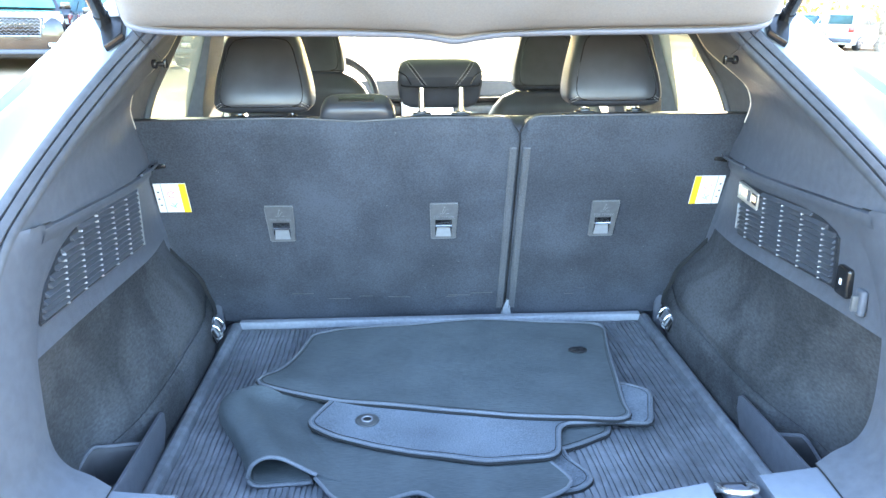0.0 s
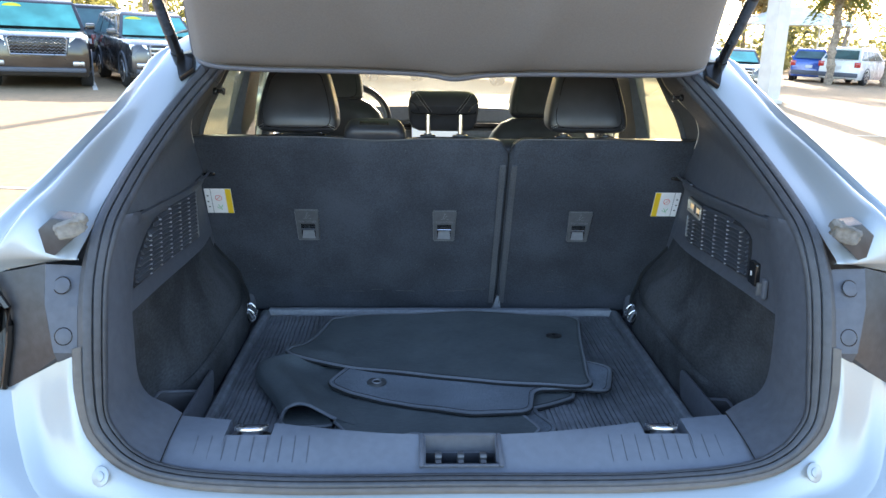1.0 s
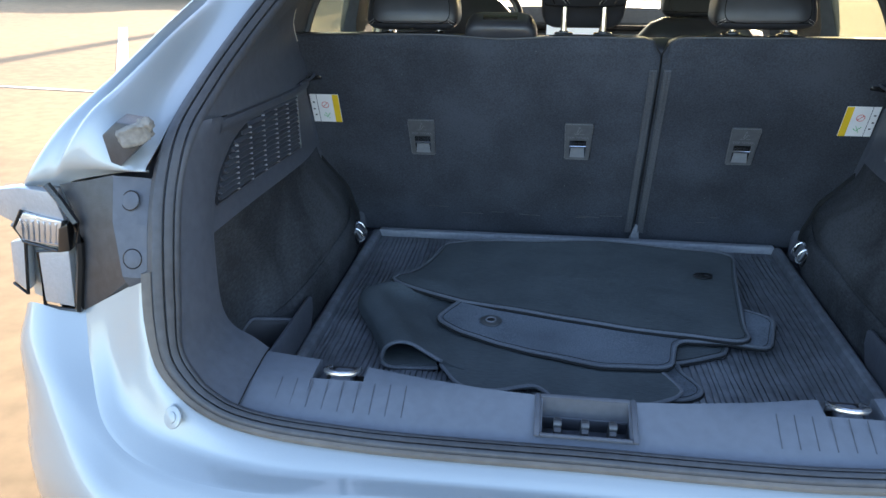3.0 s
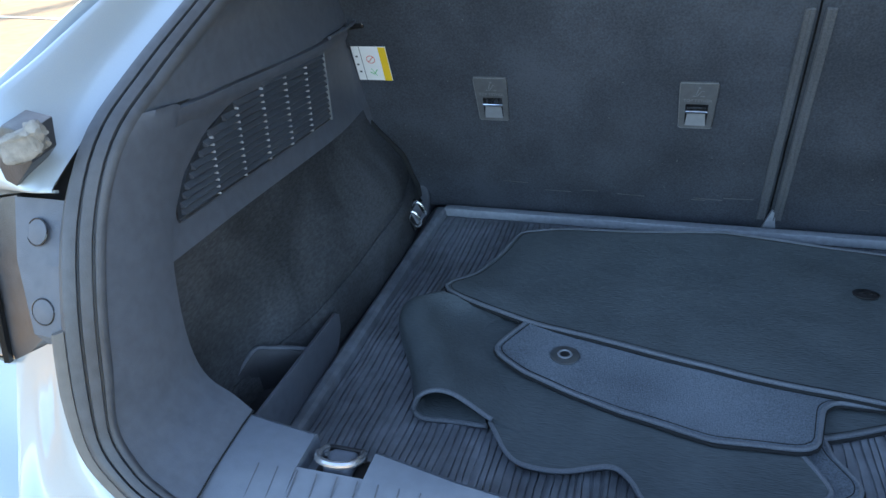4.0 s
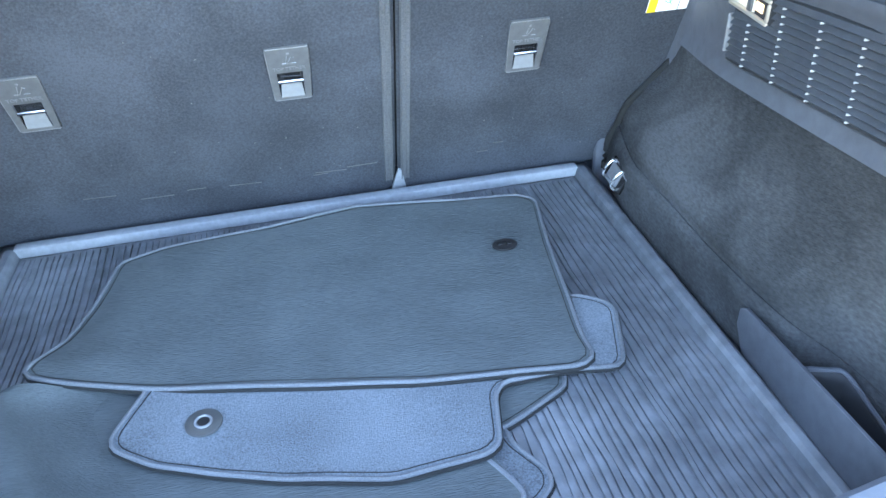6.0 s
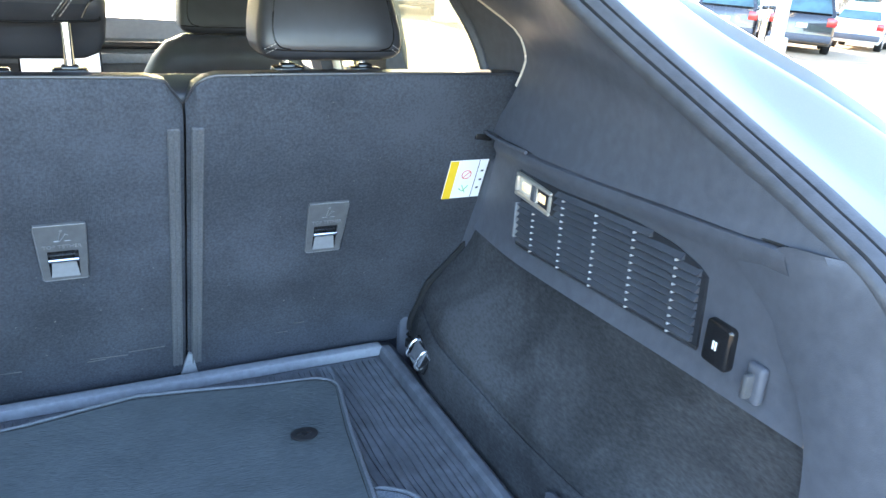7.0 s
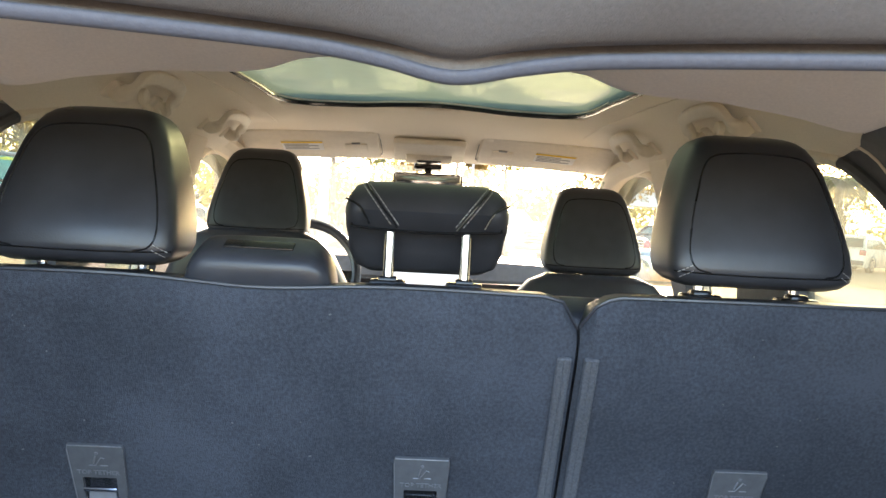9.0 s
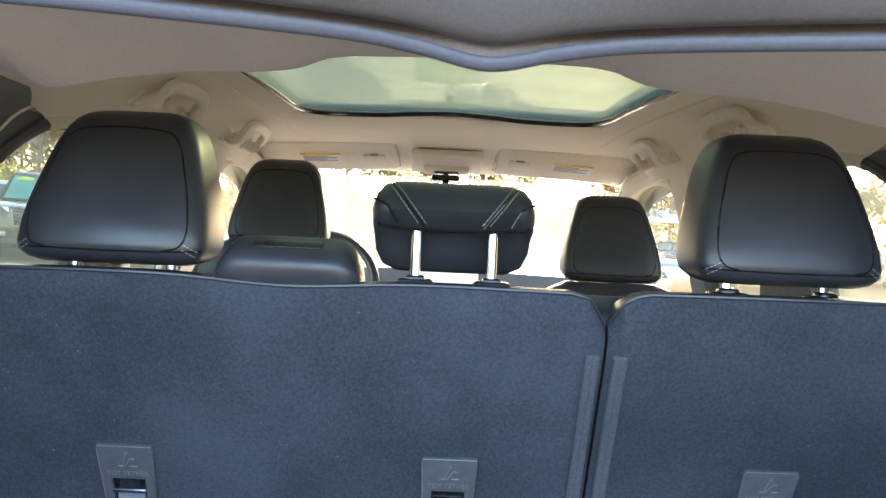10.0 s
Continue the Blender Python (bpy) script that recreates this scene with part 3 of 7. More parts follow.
part("roof_skin", thick(sheet_with_hole(RX, RYS, lambda y, x: roof_z(y, x) + 0.022, HOLE), -0.003), PAINT, car)
solo("ceiling", thick(sheet_with_hole(RX, RYS, lambda y, x: roof_z(y, x) - 0.012 - (0.012 if y < 1.7 else 0), HOLE), 0.006), HEADLINER, "beige cloth headliner with a large roof window", "ceiling", kind="structure")
rw = solo("window_1", thick(grid(9, 9, lambda u, v: Vector((lerp(-0.40, 0.40, u), lerp(1.78, 2.80, v), roof_z(lerp(1.78, 2.80, v), lerp(-0.4, 0.4, u)) - 0.004))), 0.004), ROOFGLASS,
          "dark tinted glass roof panel", "roof window", kind="structure")
front = [(-0.372, 1.80), (-0.372, 2.50), (-0.368, 2.64), (-0.345, 2.72), (-0.29, 2.755), (-0.18, 2.758), (-0.10, 2.725), (0.0, 2.700), (0.10, 2.725), (0.18, 2.758), (0.29, 2.755), (0.345, 2.72), (0.368, 2.64), (0.372, 2.50), (0.372, 1.80)]
part("roof_window_rim", tube([Vector((x, y, roof_z(y, x) - 0.0185)) for x, y, _ in curve_points([(a, b, 0) for a, b in front], 70)], 0.0055, 8), PLASTIC_GLOSS, rw)
fill = bmesh.new()
cv = curve_points([(a, b, 0) for a, b in front[1:14]], 44)
for p, q in zip(cv, cv[1:]):
    fill.faces.new([fill.verts.new(c) for c in ((p.x, p.y, roof_z(p.y, p.x) - 0.013), (q.x, q.y, roof_z(q.y, q.x) - 0.013), (q.x, 2.79, roof_z(2.79, q.x) - 0.013), (p.x, 2.79, roof_z(2.79, p.x) - 0.013))])
bmesh.ops.remove_doubles(fill, verts=fill.verts, dist=1e-5)
part("roof_window_surround", thick(fill, -0.004), HEADLINER, rw)


def header_z(x):
    return float(np.interp(abs(x), [0, 0.13, 0.155, 0.185, 0.22, 0.30, 0.38, 0.43, 0.455, 0.50, 0.55, 0.575], [1.497, 1.493, 1.489, 1.477, 1.472, 1.469, 1.458, 1.447, 1.444, 1.462, 1.478, 1.484]))


solo("ceiling_header", thick(loft([[(x, 1.56, header_z(x) + 0.05), (x, 1.64, header_z(x) + 0.018), (x, 1.69, header_z(x) + 0.003), (x, 1.702, header_z(x)), (x, 1.712, header_z(x) + 0.004), (x, 1.73, header_z(x) + 0.03), (x, 1.75, header_z(x) + 0.06)] for x in np.linspace(-0.572, 0.572, 91)], around=False), 0.003),
     HEADLINER, "beige headliner beam above the rear opening", "ceiling", kind="structure")

for side in (1, -1):
    solo("ceiling_side_1" if side > 0 else "ceiling_side_2", flip(thick(loft([[(0.40, y, roof_z(y, 0.40) - 0.016), (0.48, y, roof_z(y, 0.48) - 0.028), (0.535, y, 1.506), (0.562, y, 1.492), (0.582, y, 1.484), (0.61, y, 1.480)] for y in (1.55, 1.62, 1.70, 1.78, 1.86, 1.92)] +
        [[(0.46, 2.02, roof_z(2.02, 0.46) - 0.016), (0.52, 2.02, roof_z(2.02, 0.52) - 0.020), (0.56, 2.02, 1.515), (0.585, 2.02, 1.495), (0.605, 2.02, 1.47), (0.62, 2.02, 1.455)]] +
        [[(0.45, y, roof_z(y, 0.45) - 0.016), (0.512, y, roof_z(y, 0.512) - 0.018), (0.546, y, h + 0.048), (0.572, y, h + 0.024), (0.594, y, h), (0.614, y, h - 0.022)] for y, h in ((2.16, 1.502), (2.4, 1.506), (2.65, 1.508), (2.9, 1.508), (3.1, 1.502))], around=False), 0.004), side), HEADLINER, "beige headliner flank above the pillar trim", "ceiling", kind="structure")

# windscreen, sides of the cabin
windscreen = solo("window_2", thick(grid(9, 7, lambda u, v: Vector((lerp(-0.62, 0.62, u) * lerp(1.0, 1.12, v), lerp(3.50, 4.30, v) - 0.12 * (2 * u - 1) ** 2, lerp(1.49, 1.08, v) - 0.03 * (2 * u - 1) ** 2))), 0.005), CLEAR,
     "clear raked windscreen", "windscreen", kind="structure")
windscreen.visible_shadow = False
for side in (1, -1):
    door = thing("door_1" if side > 0 else "door_2", (side * 0.72, 2.6, 0.4), "closed side doors with dark inner trim", "door", kind="structure")
    part("door_trim", flip(loft([[(0.70, y, 0.45), (0.69, y, 0.85), (0.70, y, 1.085), (0.725, y, 1.105), (0.76, y, 1.10), (0.80, y, 0.9), (0.80, y, 0.45)] for y in (1.72, 2.0, 2.4, 2.8, 3.2, 3.6, 3.95)]), side), PLASTIC, door)
    part("door_skin", flip(thick(grid(8, 5, lambda u, v: Vector((lerp(0.80, 0.93, min(1, 2 * v)), lerp(1.88, 4.0, u), lerp(1.10, 0.3, v)))), 0.003), side), PAINT, door)
    rear_edge = [(0.742, 1.83, 1.10), (0.716, 1.876, 1.235), (0.700, 1.908, 1.299), (0.683, 1.950, 1.348), (0.674, 1.980, 1.378), (0.665, 2.016, 1.410), (0.655, 2.078, 1.445), (0.648, 2.155, 1.465)]
    for a, b in ((1.84, 2.80), (2.94, 3.58)):
        pane = part("side_window", flip(thick(grid(5, 5, lambda u, v: Vector((lerp(0.765, 0.645, v), lerp(a + (0.31 * v ** 1.6 if a < 2 else 0), b, u), lerp(1.09, 1.50, v)))), 0.004), side), PRIVACY if a < 2 else GLASS, door)
        pane.visible_shadow = False
        keys = rear_edge + [(0.643, 2.40, 1.487)] if a < 2 else [(0.742, a + 0.02, 1.10), (0.700, a + 0.02, 1.28), (0.66, a + 0.04, 1.42), (0.645, a + 0.14, 1.475), (0.643, (a + b) / 2, 1.485)]
        line = curve_points(keys + [(0.650, b - 0.12, 1.47), (0.672, b - 0.03, 1.38), (0.742, b, 1.10)], 44)
        cutoff = 24 if a < 2 else 0
        part("window_frame", flip(tube(line[cutoff:], 0.013, 8), side), HEADLINER, door)
        if cutoff:
            part("window_frame", flip(tube(line[:cutoff + 1], 0.011, 8), side), PLASTIC, door)
        part("window_seal", flip(tube([p + Vector((0.010, 0, -0.006)) for p in line], 0.009, 6), side), RUBBER, door)
    inner = curve_points(rear_edge, 20)
    part("door_corner", flip(thick(loft([[p + Vector((0.004, 0, 0)), Vector((p.x + 0.012, lerp(p.y, 1.69, 0.5), p.z)), Vector((p.x + 0.016, 1.69 + 0.3 * max(0, p.z - 1.40), p.z))] for p in inner], around=False), 0.004), side), PLASTIC, door)
    # pillars
    solo("pillar_trim_3" if side > 0 else "pillar_trim_4", flip(joined(loft([[(0.745, 2.80, 1.08), (0.705, 2.82, 1.08), (0.705, 2.93, 1.08), (0.745, 2.94, 1.08)], [(0.676, 2.79, 1.36), (0.634, 2.81, 1.36), (0.634, 2.92, 1.36), (0.676, 2.93, 1.36)]]), loft([[(0.75, 2.28, 1.06), (0.70, 2.30, 1.06), (0.70, 2.54, 1.06), (0.75, 2.56, 1.06)], [(0.735, 2.285, 1.22), (0.692, 2.31, 1.22), (0.692, 2.53, 1.22), (0.735, 2.55, 1.22)], [(0.700, 2.31, 1.40), (0.655, 2.33, 1.40), (0.655, 2.50, 1.40), (0.700, 2.52, 1.40)], [(0.665, 2.33, 1.49), (0.625, 2.35, 1.49), (0.625, 2.47, 1.49), (0.665, 2.49, 1.49)]])), side),
         PLASTIC, "dark plastic lower pillar cover", "pillar trim", kind="structure")
    pil = solo("pillar_trim_1" if side > 0 else "pillar_trim_2", flip(joined(
        loft([[(0.676, 2.79, 1.36), (0.634, 2.81, 1.36), (0.634, 2.92, 1.36), (0.676, 2.93, 1.36)],
              [(0.64, 2.76, 1.50), (0.590, 2.78, 1.525), (0.590, 2.93, 1.525), (0.64, 2.95, 1.50)]]),
        tube(curve_points([(0.625, 1.80, 1.490), (0.635, 2.2, 1.512), (0.635, 2.6, 1.52), (0.63, 3.1, 1.512), (0.625, 3.42, 1.46), (0.66, 3.75, 1.29), (0.70, 4.15, 1.08)], 40), 0.035, 10)), side),
        HEADLINER, "beige cloth covered roof pillars", "pillar trim", kind="structure")
    part("roof_rail_skin", flip(thick(loft(panel_rows([[(0.66, 1.70, 1.50), (0.70, 1.75, 1.47), (0.70, 1.78, 1.44)], [(0.66, 2.2, 1.52), (0.70, 2.2, 1.50), (0.70, 2.2, 1.455)], [(0.66, 2.9, 1.525), (0.70, 2.9, 1.505), (0.70, 2.9, 1.455)],
                                                      [(0.655, 3.45, 1.47), (0.70, 3.45, 1.45), (0.70, 3.42, 1.41)], [(0.72, 4.15, 1.12), (0.76, 4.2, 1.10), (0.76, 4.15, 1.06)]], 20, 5), around=False), 0.003), side), PAINT, car)
part("bonnet", thick(grid(8, 8, lambda u, v: Vector((lerp(-0.85, 0.85, u), lerp(4.25, 5.2, v), 1.02 - 0.13 * v ** 1.5 - 0.1 * (2 * u - 1) ** 4))), 0.003), PAINT, car)
for side in (1, -1):
    for wy in (1.75, 4.35):
        wh = part("wheel", flip(disc((0.80, wy, 0.36), 0.36, 0.24, "x", 32, 0.05), side), RUBBER, car)
        part("rim", flip(disc((0.915, wy, 0.36), 0.25, 0.02, "x", 24, 0.006), side), CHROME, wh)
for side in (1, -1):
    mr = part("door_mirror", flip(turned(cushion([(0, z, 0, w, d) for z, w, d in ((-0.075, 0.07, 0.03), (-0.06, 0.11, 0.06), (0.0, 0.125, 0.08), (0.055, 0.115, 0.065), (0.072, 0.08, 0.035))], 24, 3.4), pose(0.955, 3.90, 1.155, 0, 0, -6)), side), PAINT, car)
    part("mirror_glass", flip(turned(box((-0.098, -0.086, -0.052), (0.098, -0.074, 0.046), 0.01, 3), pose(0.955, 3.90, 1.155, 0, 0, -6)), side), CHROME, mr, "silvered mirror glass")
    part("mirror_arm", flip(tube([(0.86, 3.86, 1.085), (0.78, 3.84, 1.06), (0.72, 3.84, 1.07)], 0.025, 8), side), PLASTIC_GLOSS, mr)
part("underbody", box((-0.80, 0.95, 0.22), (0.80, 5.0, 0.42), 0.03), PLASTIC, car)

# ---- boot: sill, side trims, carpet linings, floor ----
sill = thing("sill_trim", (0, 0.93, 0.66), "dark grained plastic loading sill with ribbed ends", "sill trim")
XS = [-0.547, -0.50, -0.4451, -0.4449, -0.40, -0.3581, -0.3579, -0.25, -0.15, -0.0661, -0.0659, 0, 0.0659, 0.0661, 0.15, 0.25, 0.3579, 0.3581, 0.40, 0.4449, 0.4451, 0.50, 0.547]


def sill_column(x):
    back = 1.0 if abs(x) > 0.35 else 0.952 + 0.048 * (x / 0.35) ** 2
    back += 0.028 * max(0, (abs(x) - 0.36) / 0.18)
    deep = 0.358 < abs(x) < 0.445
    i = nearest(x, 0.80, 1 if x >= 0 else -1)
    y0, z0 = SEAL[i].y + 0.012, SEAL[i].z + 0.003
    slope = lambda y: lerp(z0, 0.794, max(0.0, (y - y0) / (0.946 - y0)))
    if deep:
        return [(x, y0, z0), (x, 0.886, slope(0.886)), (x, 0.92, slope(0.92)), (x, 0.952, 0.793), (x, 0.954, 0.772), (x, back, 0.766), (x, back + 0.004, 0.655)]
    return [(x, y0, z0), (x, 0.886, slope(0.886)), (x, 0.92, slope(0.92)), (x, 0.946, 0.794), (x, back - 0.008, 0.796), (x, back, 0.790), (x, back + 0.006, 0.655)]


bm = bmesh.new()
cols = [[bm.verts.new(p) for p in sill_column(x)] for x in XS]
for i in range(len(XS) - 1):
    for j in range(6):
        if abs(XS[i] + XS[i + 1]) / 2 < 0.066 and j in (1, 2):
            continue
        bm.faces.new((cols[i][j], cols[i + 1][j], cols[i + 1][j + 1], cols[i][j + 1]))
part("sill_cover", bm, LITPLASTIC, sill, sharp=30)
for side in (1, -1):
    for k in range(9):
        x = 0.285 + 0.026 * k
        i = nearest(side * x, 0.80, side)
        z0, y0 = SEAL[i].z + 0.003, SEAL[i].y + 0.012
        part("rib", flip(tube([(x, lerp(y0, 0.946, 0.35), lerp(z0, 0.794, 0.35) + 0.0006), (x, 0.946, 0.7948)], 0.0009, 5), side), PLASTIC, sill)
latch_m = Matrix.Translation((0, 0.915, 0.7835)) @ Matrix.Rotation(radians(19), 4, "X") @ Matrix.Translation((0, -0.915, -0.8005))
latch = thing("tailgate_latch", (0, 0.91, 0.74), "recessed tailgate latch with three dark steel jaws", "latch")
FL, FR, FB, FT = -0.078, 0.078, 0.874, 0.953
part("latch_frame", turned(joined(box((FL, FB, 0.797), (FL + 0.009, FT, 0.8035), 0.002), box((FR - 0.009, FB, 0.797), (FR, FT, 0.8035), 0.002), box((FL + 0.009, FB, 0.797), (FR - 0.009, FB + 0.006, 0.8035), 0.002),
                                  box((FL + 0.009, FT - 0.008, 0.797), (FR - 0.009, FT, 0.8035), 0.002)), latch_m), PLASTIC, latch)
part("latch_well", turned(joined(box((-0.068, 0.880, 0.738), (0.068, 0.945, 0.742), 0.001), prism([(-0.068, 0.945, 0.801), (0.068, 0.945, 0.801), (0.068, 0.932, 0.772), (-0.068, 0.932, 0.772)], (0, 0.004, 0)),
                                 box((-0.068, 0.930, 0.742), (0.068, 0.934, 0.772), 0.001), box((-0.070, 0.882, 0.742), (-0.067, 0.945, 0.800), 0.001), box((0.067, 0.882, 0.742), (0.070, 0.945, 0.800), 0.001)), latch_m), PLASTIC, latch)
for x in (-0.042, 0.0, 0.042):
    part("jaw", turned(joined(box((x - 0.006, 0.893, 0.742), (x + 0.006, 0.922, 0.788), 0.003), box((x - 0.011, 0.889, 0.742), (x + 0.011, 0.900, 0.772), 0.002), disc((x, 0.908, 0.788), 0.007, 0.012, "x", 12)), latch_m), JAWSTEEL, latch)
for side in (1, -1):
    ring = thing("tie_down_ring", (side * 0.40, 0.975, 0.766), "chrome tie-down ring in a black housing on the sill", "tie-down ring", "tie-down rings of the sill")
    part("housing", flip(joined(box((0.369, 0.948, 0.762), (0.433, 1.002, 0.772), 0.003), box((0.376, 1.000, 0.768), (0.426, 1.006, 0.786), 0.002)), side), CLIPBLACK, ring)
    part("anchor_block", flip(box((0.382, 0.963, 0.768), (0.420, 1.000, 0.789), 0.008, 3), side), LITPLASTIC, ring, "grey moulded block")
    part("ring", flip(tube(curve_points([(0.376, 0.998, 0.786), (0.374, 0.980, 0.793), (0.382, 0.965, 0.798), (0.401, 0.959, 0.800), (0.420, 0.965, 0.798), (0.428, 0.980, 0.793), (0.426, 0.998, 0.786)], 28), 0.0050, 10), side), RINGSTEEL, ring, "polished chrome ring")
    part("pin", flip(tube([(0.374, 0.995, 0.779), (0.428, 0.995, 0.779)], 0.004, 8), side), STEEL, ring)

# trim along the opening's sides: from the seal to the edge of the side pocket
INNER = [(0.624, 1.120, 1.186), (0.640, 1.190, 1.142), (0.642, 1.127, 1.092), (0.636, 1.066, 1.025), (0.632, 1.044, 0.940), (0.631, 1.044, 0.868), (0.612, 1.040, 0.832), (0.575, 1.034, 0.815), (0.545, 1.028, 0.797)]


def panel_x(y):
    return 0.640 + 0.034 * (y - 1.05) / 0.75


for side in (1, -1):
    trim = thing("side_trim", (side * 0.65, 1.4, 0.66), "dark plastic boot side trim with a slatted grille", "side trim", "boot side trims")
    i0, i1 = nearest(0.65 * side, 1.19, side), nearest(0.540 * side, 0.775, side)
    inn = curve_points(INNER, 36)
    rows = []
    for k in range(36):
        f = lerp(i0, i1, k / 35)
        a, b = int(f), min(int(f) + 1, NS - 1)
        p = seal_point(a, -0.022 * slim(a), 0.004).lerp(seal_point(b, -0.022 * slim(b), 0.004), f - a)
        p = Vector((abs(p.x), p.y, p.z))
        q = inn[k]
        m1, m2 = p.lerp(q, 0.33), p.lerp(q, 0.8)
        m1 += Vector((-0.007, -0.003, 0.002))
        m2 += Vector((-0.005, 0, 0.002))
        flat = (k / 35) ** 3        # level with the sill where the two meet
        m1 += Vector((0.007, 0.003, 0.002)) * flat
        m2 += Vector((0.005, 0, 0.001)) * flat
        rows.append([p, m1, m2, q, q + Vector((0.030, 0.012, -0.004))])
    part("opening_trim", flip(loft(rows, around=False), side), PLASTIC, trim)
    part("sill_joint", flip(tube([p + Vector((0.001, 0, 0.0005)) for p in rows[-1][:4]], 0.0013, 6), side), DARKEDGE, trim, "narrow dark joint")
    # upper panel between the shelf line and the carpet
    top = curve_points([(0.624, 1.120, 1.184), (0.640, 1.30, 1.168), (0.652, 1.54, 1.152), (0.668, 1.68, 1.146), (0.686, 1.762, 1.141)], 24)
    low = curve_points([(0.640, 1.06, 0.996), (0.648, 1.25, 0.985), (0.656, 1.50, 0.969), (0.664, 1.66, 0.960), (0.688, 1.828, 0.952)], 24)
    # its upper edge is a rolled lip that fades towards the rear, below a narrow gap
    lip = lambda y: 0.003 * min(1.0, max(0.0, (y - 1.42) / 0.30)) ** 1.5
    part("upper_panel", flip(loft([[a + Vector((0.03, 0, -0.002)), a + Vector((0.004 - lip(a.y), 0, -0.002))] + [a.lerp(b, f) + Vector((d - k * lip(a.y), 0, 0)) for f, d, k in ((0.025, -0.001, 1.15), (0.06, -0.002, 1.25), (0.10, -0.001, 1.1), (0.135, 0.002, 0.6), (0.17, 0.005, 0.15), (0.30, 0.006, 0), (0.5, 0.007, 0), (0.9, 0.006, 0))] + [b, b + Vector((0.03, 0, -0.004))] for a, b in zip(top, low)], around=False), side), PLASTIC, trim)
    part("panel_gap", flip(tube([p + Vector((0.0035 - lip(p.y), 0, 0.0006)) for p in top], 0.0014, 6), side), DARKEDGE, trim, "narrow dark joint")
    def surf(y, z):
        a, b = (Vector([float(np.interp(y, [p.y for p in line], [p[i] for p in line])) for i in range(3)]) for line in (top, low))
        return lerp(a.x, b.x, min(1, max(0, (a.z - z) / (a.z - b.z)))) + 0.004
    # grille: slats in the panel's pocket, cut off by its rounded rear end
    rear_y, front_y = (1.092, 1.597) if side < 0 else (1.219, 1.641)
    arc = [(1.65, 1.126), (1.59, 1.133), (1.449, 1.142), (1.348, 1.146), (1.256, 1.141), (1.183, 1.126), (1.126, 1.094), (1.091, 1.056)] if side < 0 else [(1.65, 1.112), (1.525, 1.118), (1.43, 1.126), (1.347, 1.130), (1.28, 1.128), (1.235, 1.119), (1.215, 1.108)]
    g_top = lambda y: float(np.interp(y, [p[0] for p in arc[::-1]], [p[1] for p in arc[::-1]]))
    g_low = lambda y: (1.005 if side < 0 else 0.996) + 0.0705 * (1.595 - y)
    ys = [lerp(front_y, rear_y, k / 30) for k in range(31)]
    g = part("grille", flip(prism([(surf(y, g_top(y)) - 0.001, y, g_top(y)) for y in ys] + [(surf(y, g_low(y)) - 0.001, y, g_low(y)) for y in ys[::-1]], (0.012, 0, 0)), side), RECESSBLACK, trim, "black slatted air grille")
    blank = lambda y, z: side > 0 and y > 1.535 and z > 1.064
    for k in range(14):
        run = [y for y in np.linspace(front_y - 0.004, rear_y + 0.008, 70) if g_low(y) + 0.008 + 0.0102 * k < g_top(y) - 0.003 and not blank(y, g_low(y) + 0.0102 * k)]
        if len(run) < 4:
            continue
        rings = [[(surf(y, g_low(y) + 0.0102 * k) - d, y, g_low(y) + 0.008 + 0.0102 * k + h) for d, h in ((0.001, -0.0034), (0.0075, -0.0030), (0.0082, -0.0016), (0.001, 0.0050))] for y in (run[0], run[len(run) // 4], run[len(run) // 2], run[3 * len(run) // 4], run[-1])]
        part("slat", flip(loft(rings), side), DARKSLAT, g)
    for y in (1.586, 1.506, 1.425, 1.344, 1.264, 1.186):
        if side < 0 and y > 1.55 or side > 0 and y < 1.22:
            continue
        dots = []
        for k in range(14):
            z = g_low(y) + 0.0102 * k + 0.0035
            if z < g_top(y) - 0.005 and not blank(y, z):
                dots.append(box((surf(y, z) - 0.0094, y - 0.0012, z - 0.0015), (surf(y, z) - 0.003, y + 0.0012, z + 0.0015), 0.0005, 1))
        part("stud_row", flip(joined(*dots), side), STUDGREY, g, "row of small grey studs")
    part("grille_frame", flip(box((panel_x(front_y) - 0.009, front_y + 0.001, 1.003), (panel_x(front_y) + 0.004, front_y + 0.005, 1.131 if side < 0 else 1.062), 0.0015), side), RAMPGREY, g, "lighter grille edge")
    part("grille_lip", flip(tube([(surf(y, g_low(y)) - 0.001, y, g_low(y) - 0.001) for y in ys], 0.0025, 6), side), RUBBER, g)
    # pillar trim above the shelf line
    edge = curve_points([(0.690, 1.80, 1.144), (0.690, 1.745, 1.205), (0.688, 1.708, 1.257), (0.684, 1.697, 1.286), (0.677, 1.721, 1.321), (0.662, 1.808, 1.355), (0.652, 1.897, 1.386), (0.642, 1.933, 1.416), (0.626, 1.955, 1.448), (0.603, 1.988, 1.478), (0.585, 1.90, 1.479), (0.578, 1.78, 1.479), (0.570, 1.68, 1.478), (0.556, 1.60, 1.470)], 36)
    sl = [seal_point(int(lerp(nearest(0.65 * side, 1.19, side), nearest(0.535 * side, 1.455, side), k / 35)), -0.022, 0.004) for k in range(36)]
    sl = [Vector((abs(p.x), p.y, p.z)) for p in sl]
    rows = []
    for k, (a, b) in enumerate(zip(sl, edge)):
        row = [a + Vector((0.03, -0.01, 0)), a]
        for f in (0.15, 0.3, 0.5, 0.7, 0.85):
            p = a.lerp(b, f) + Vector((-0.003, 0, 0))
            t = min(top, key=lambda q: abs(q.y - p.y))
            w = max(0, 1 - k / 14) ** 2
            row.append(p.lerp(Vector((t.x - 0.001, p.y, t.z)), w))
        rows.append(row + [b, b + Vector((0.05, 0.02, 0))])
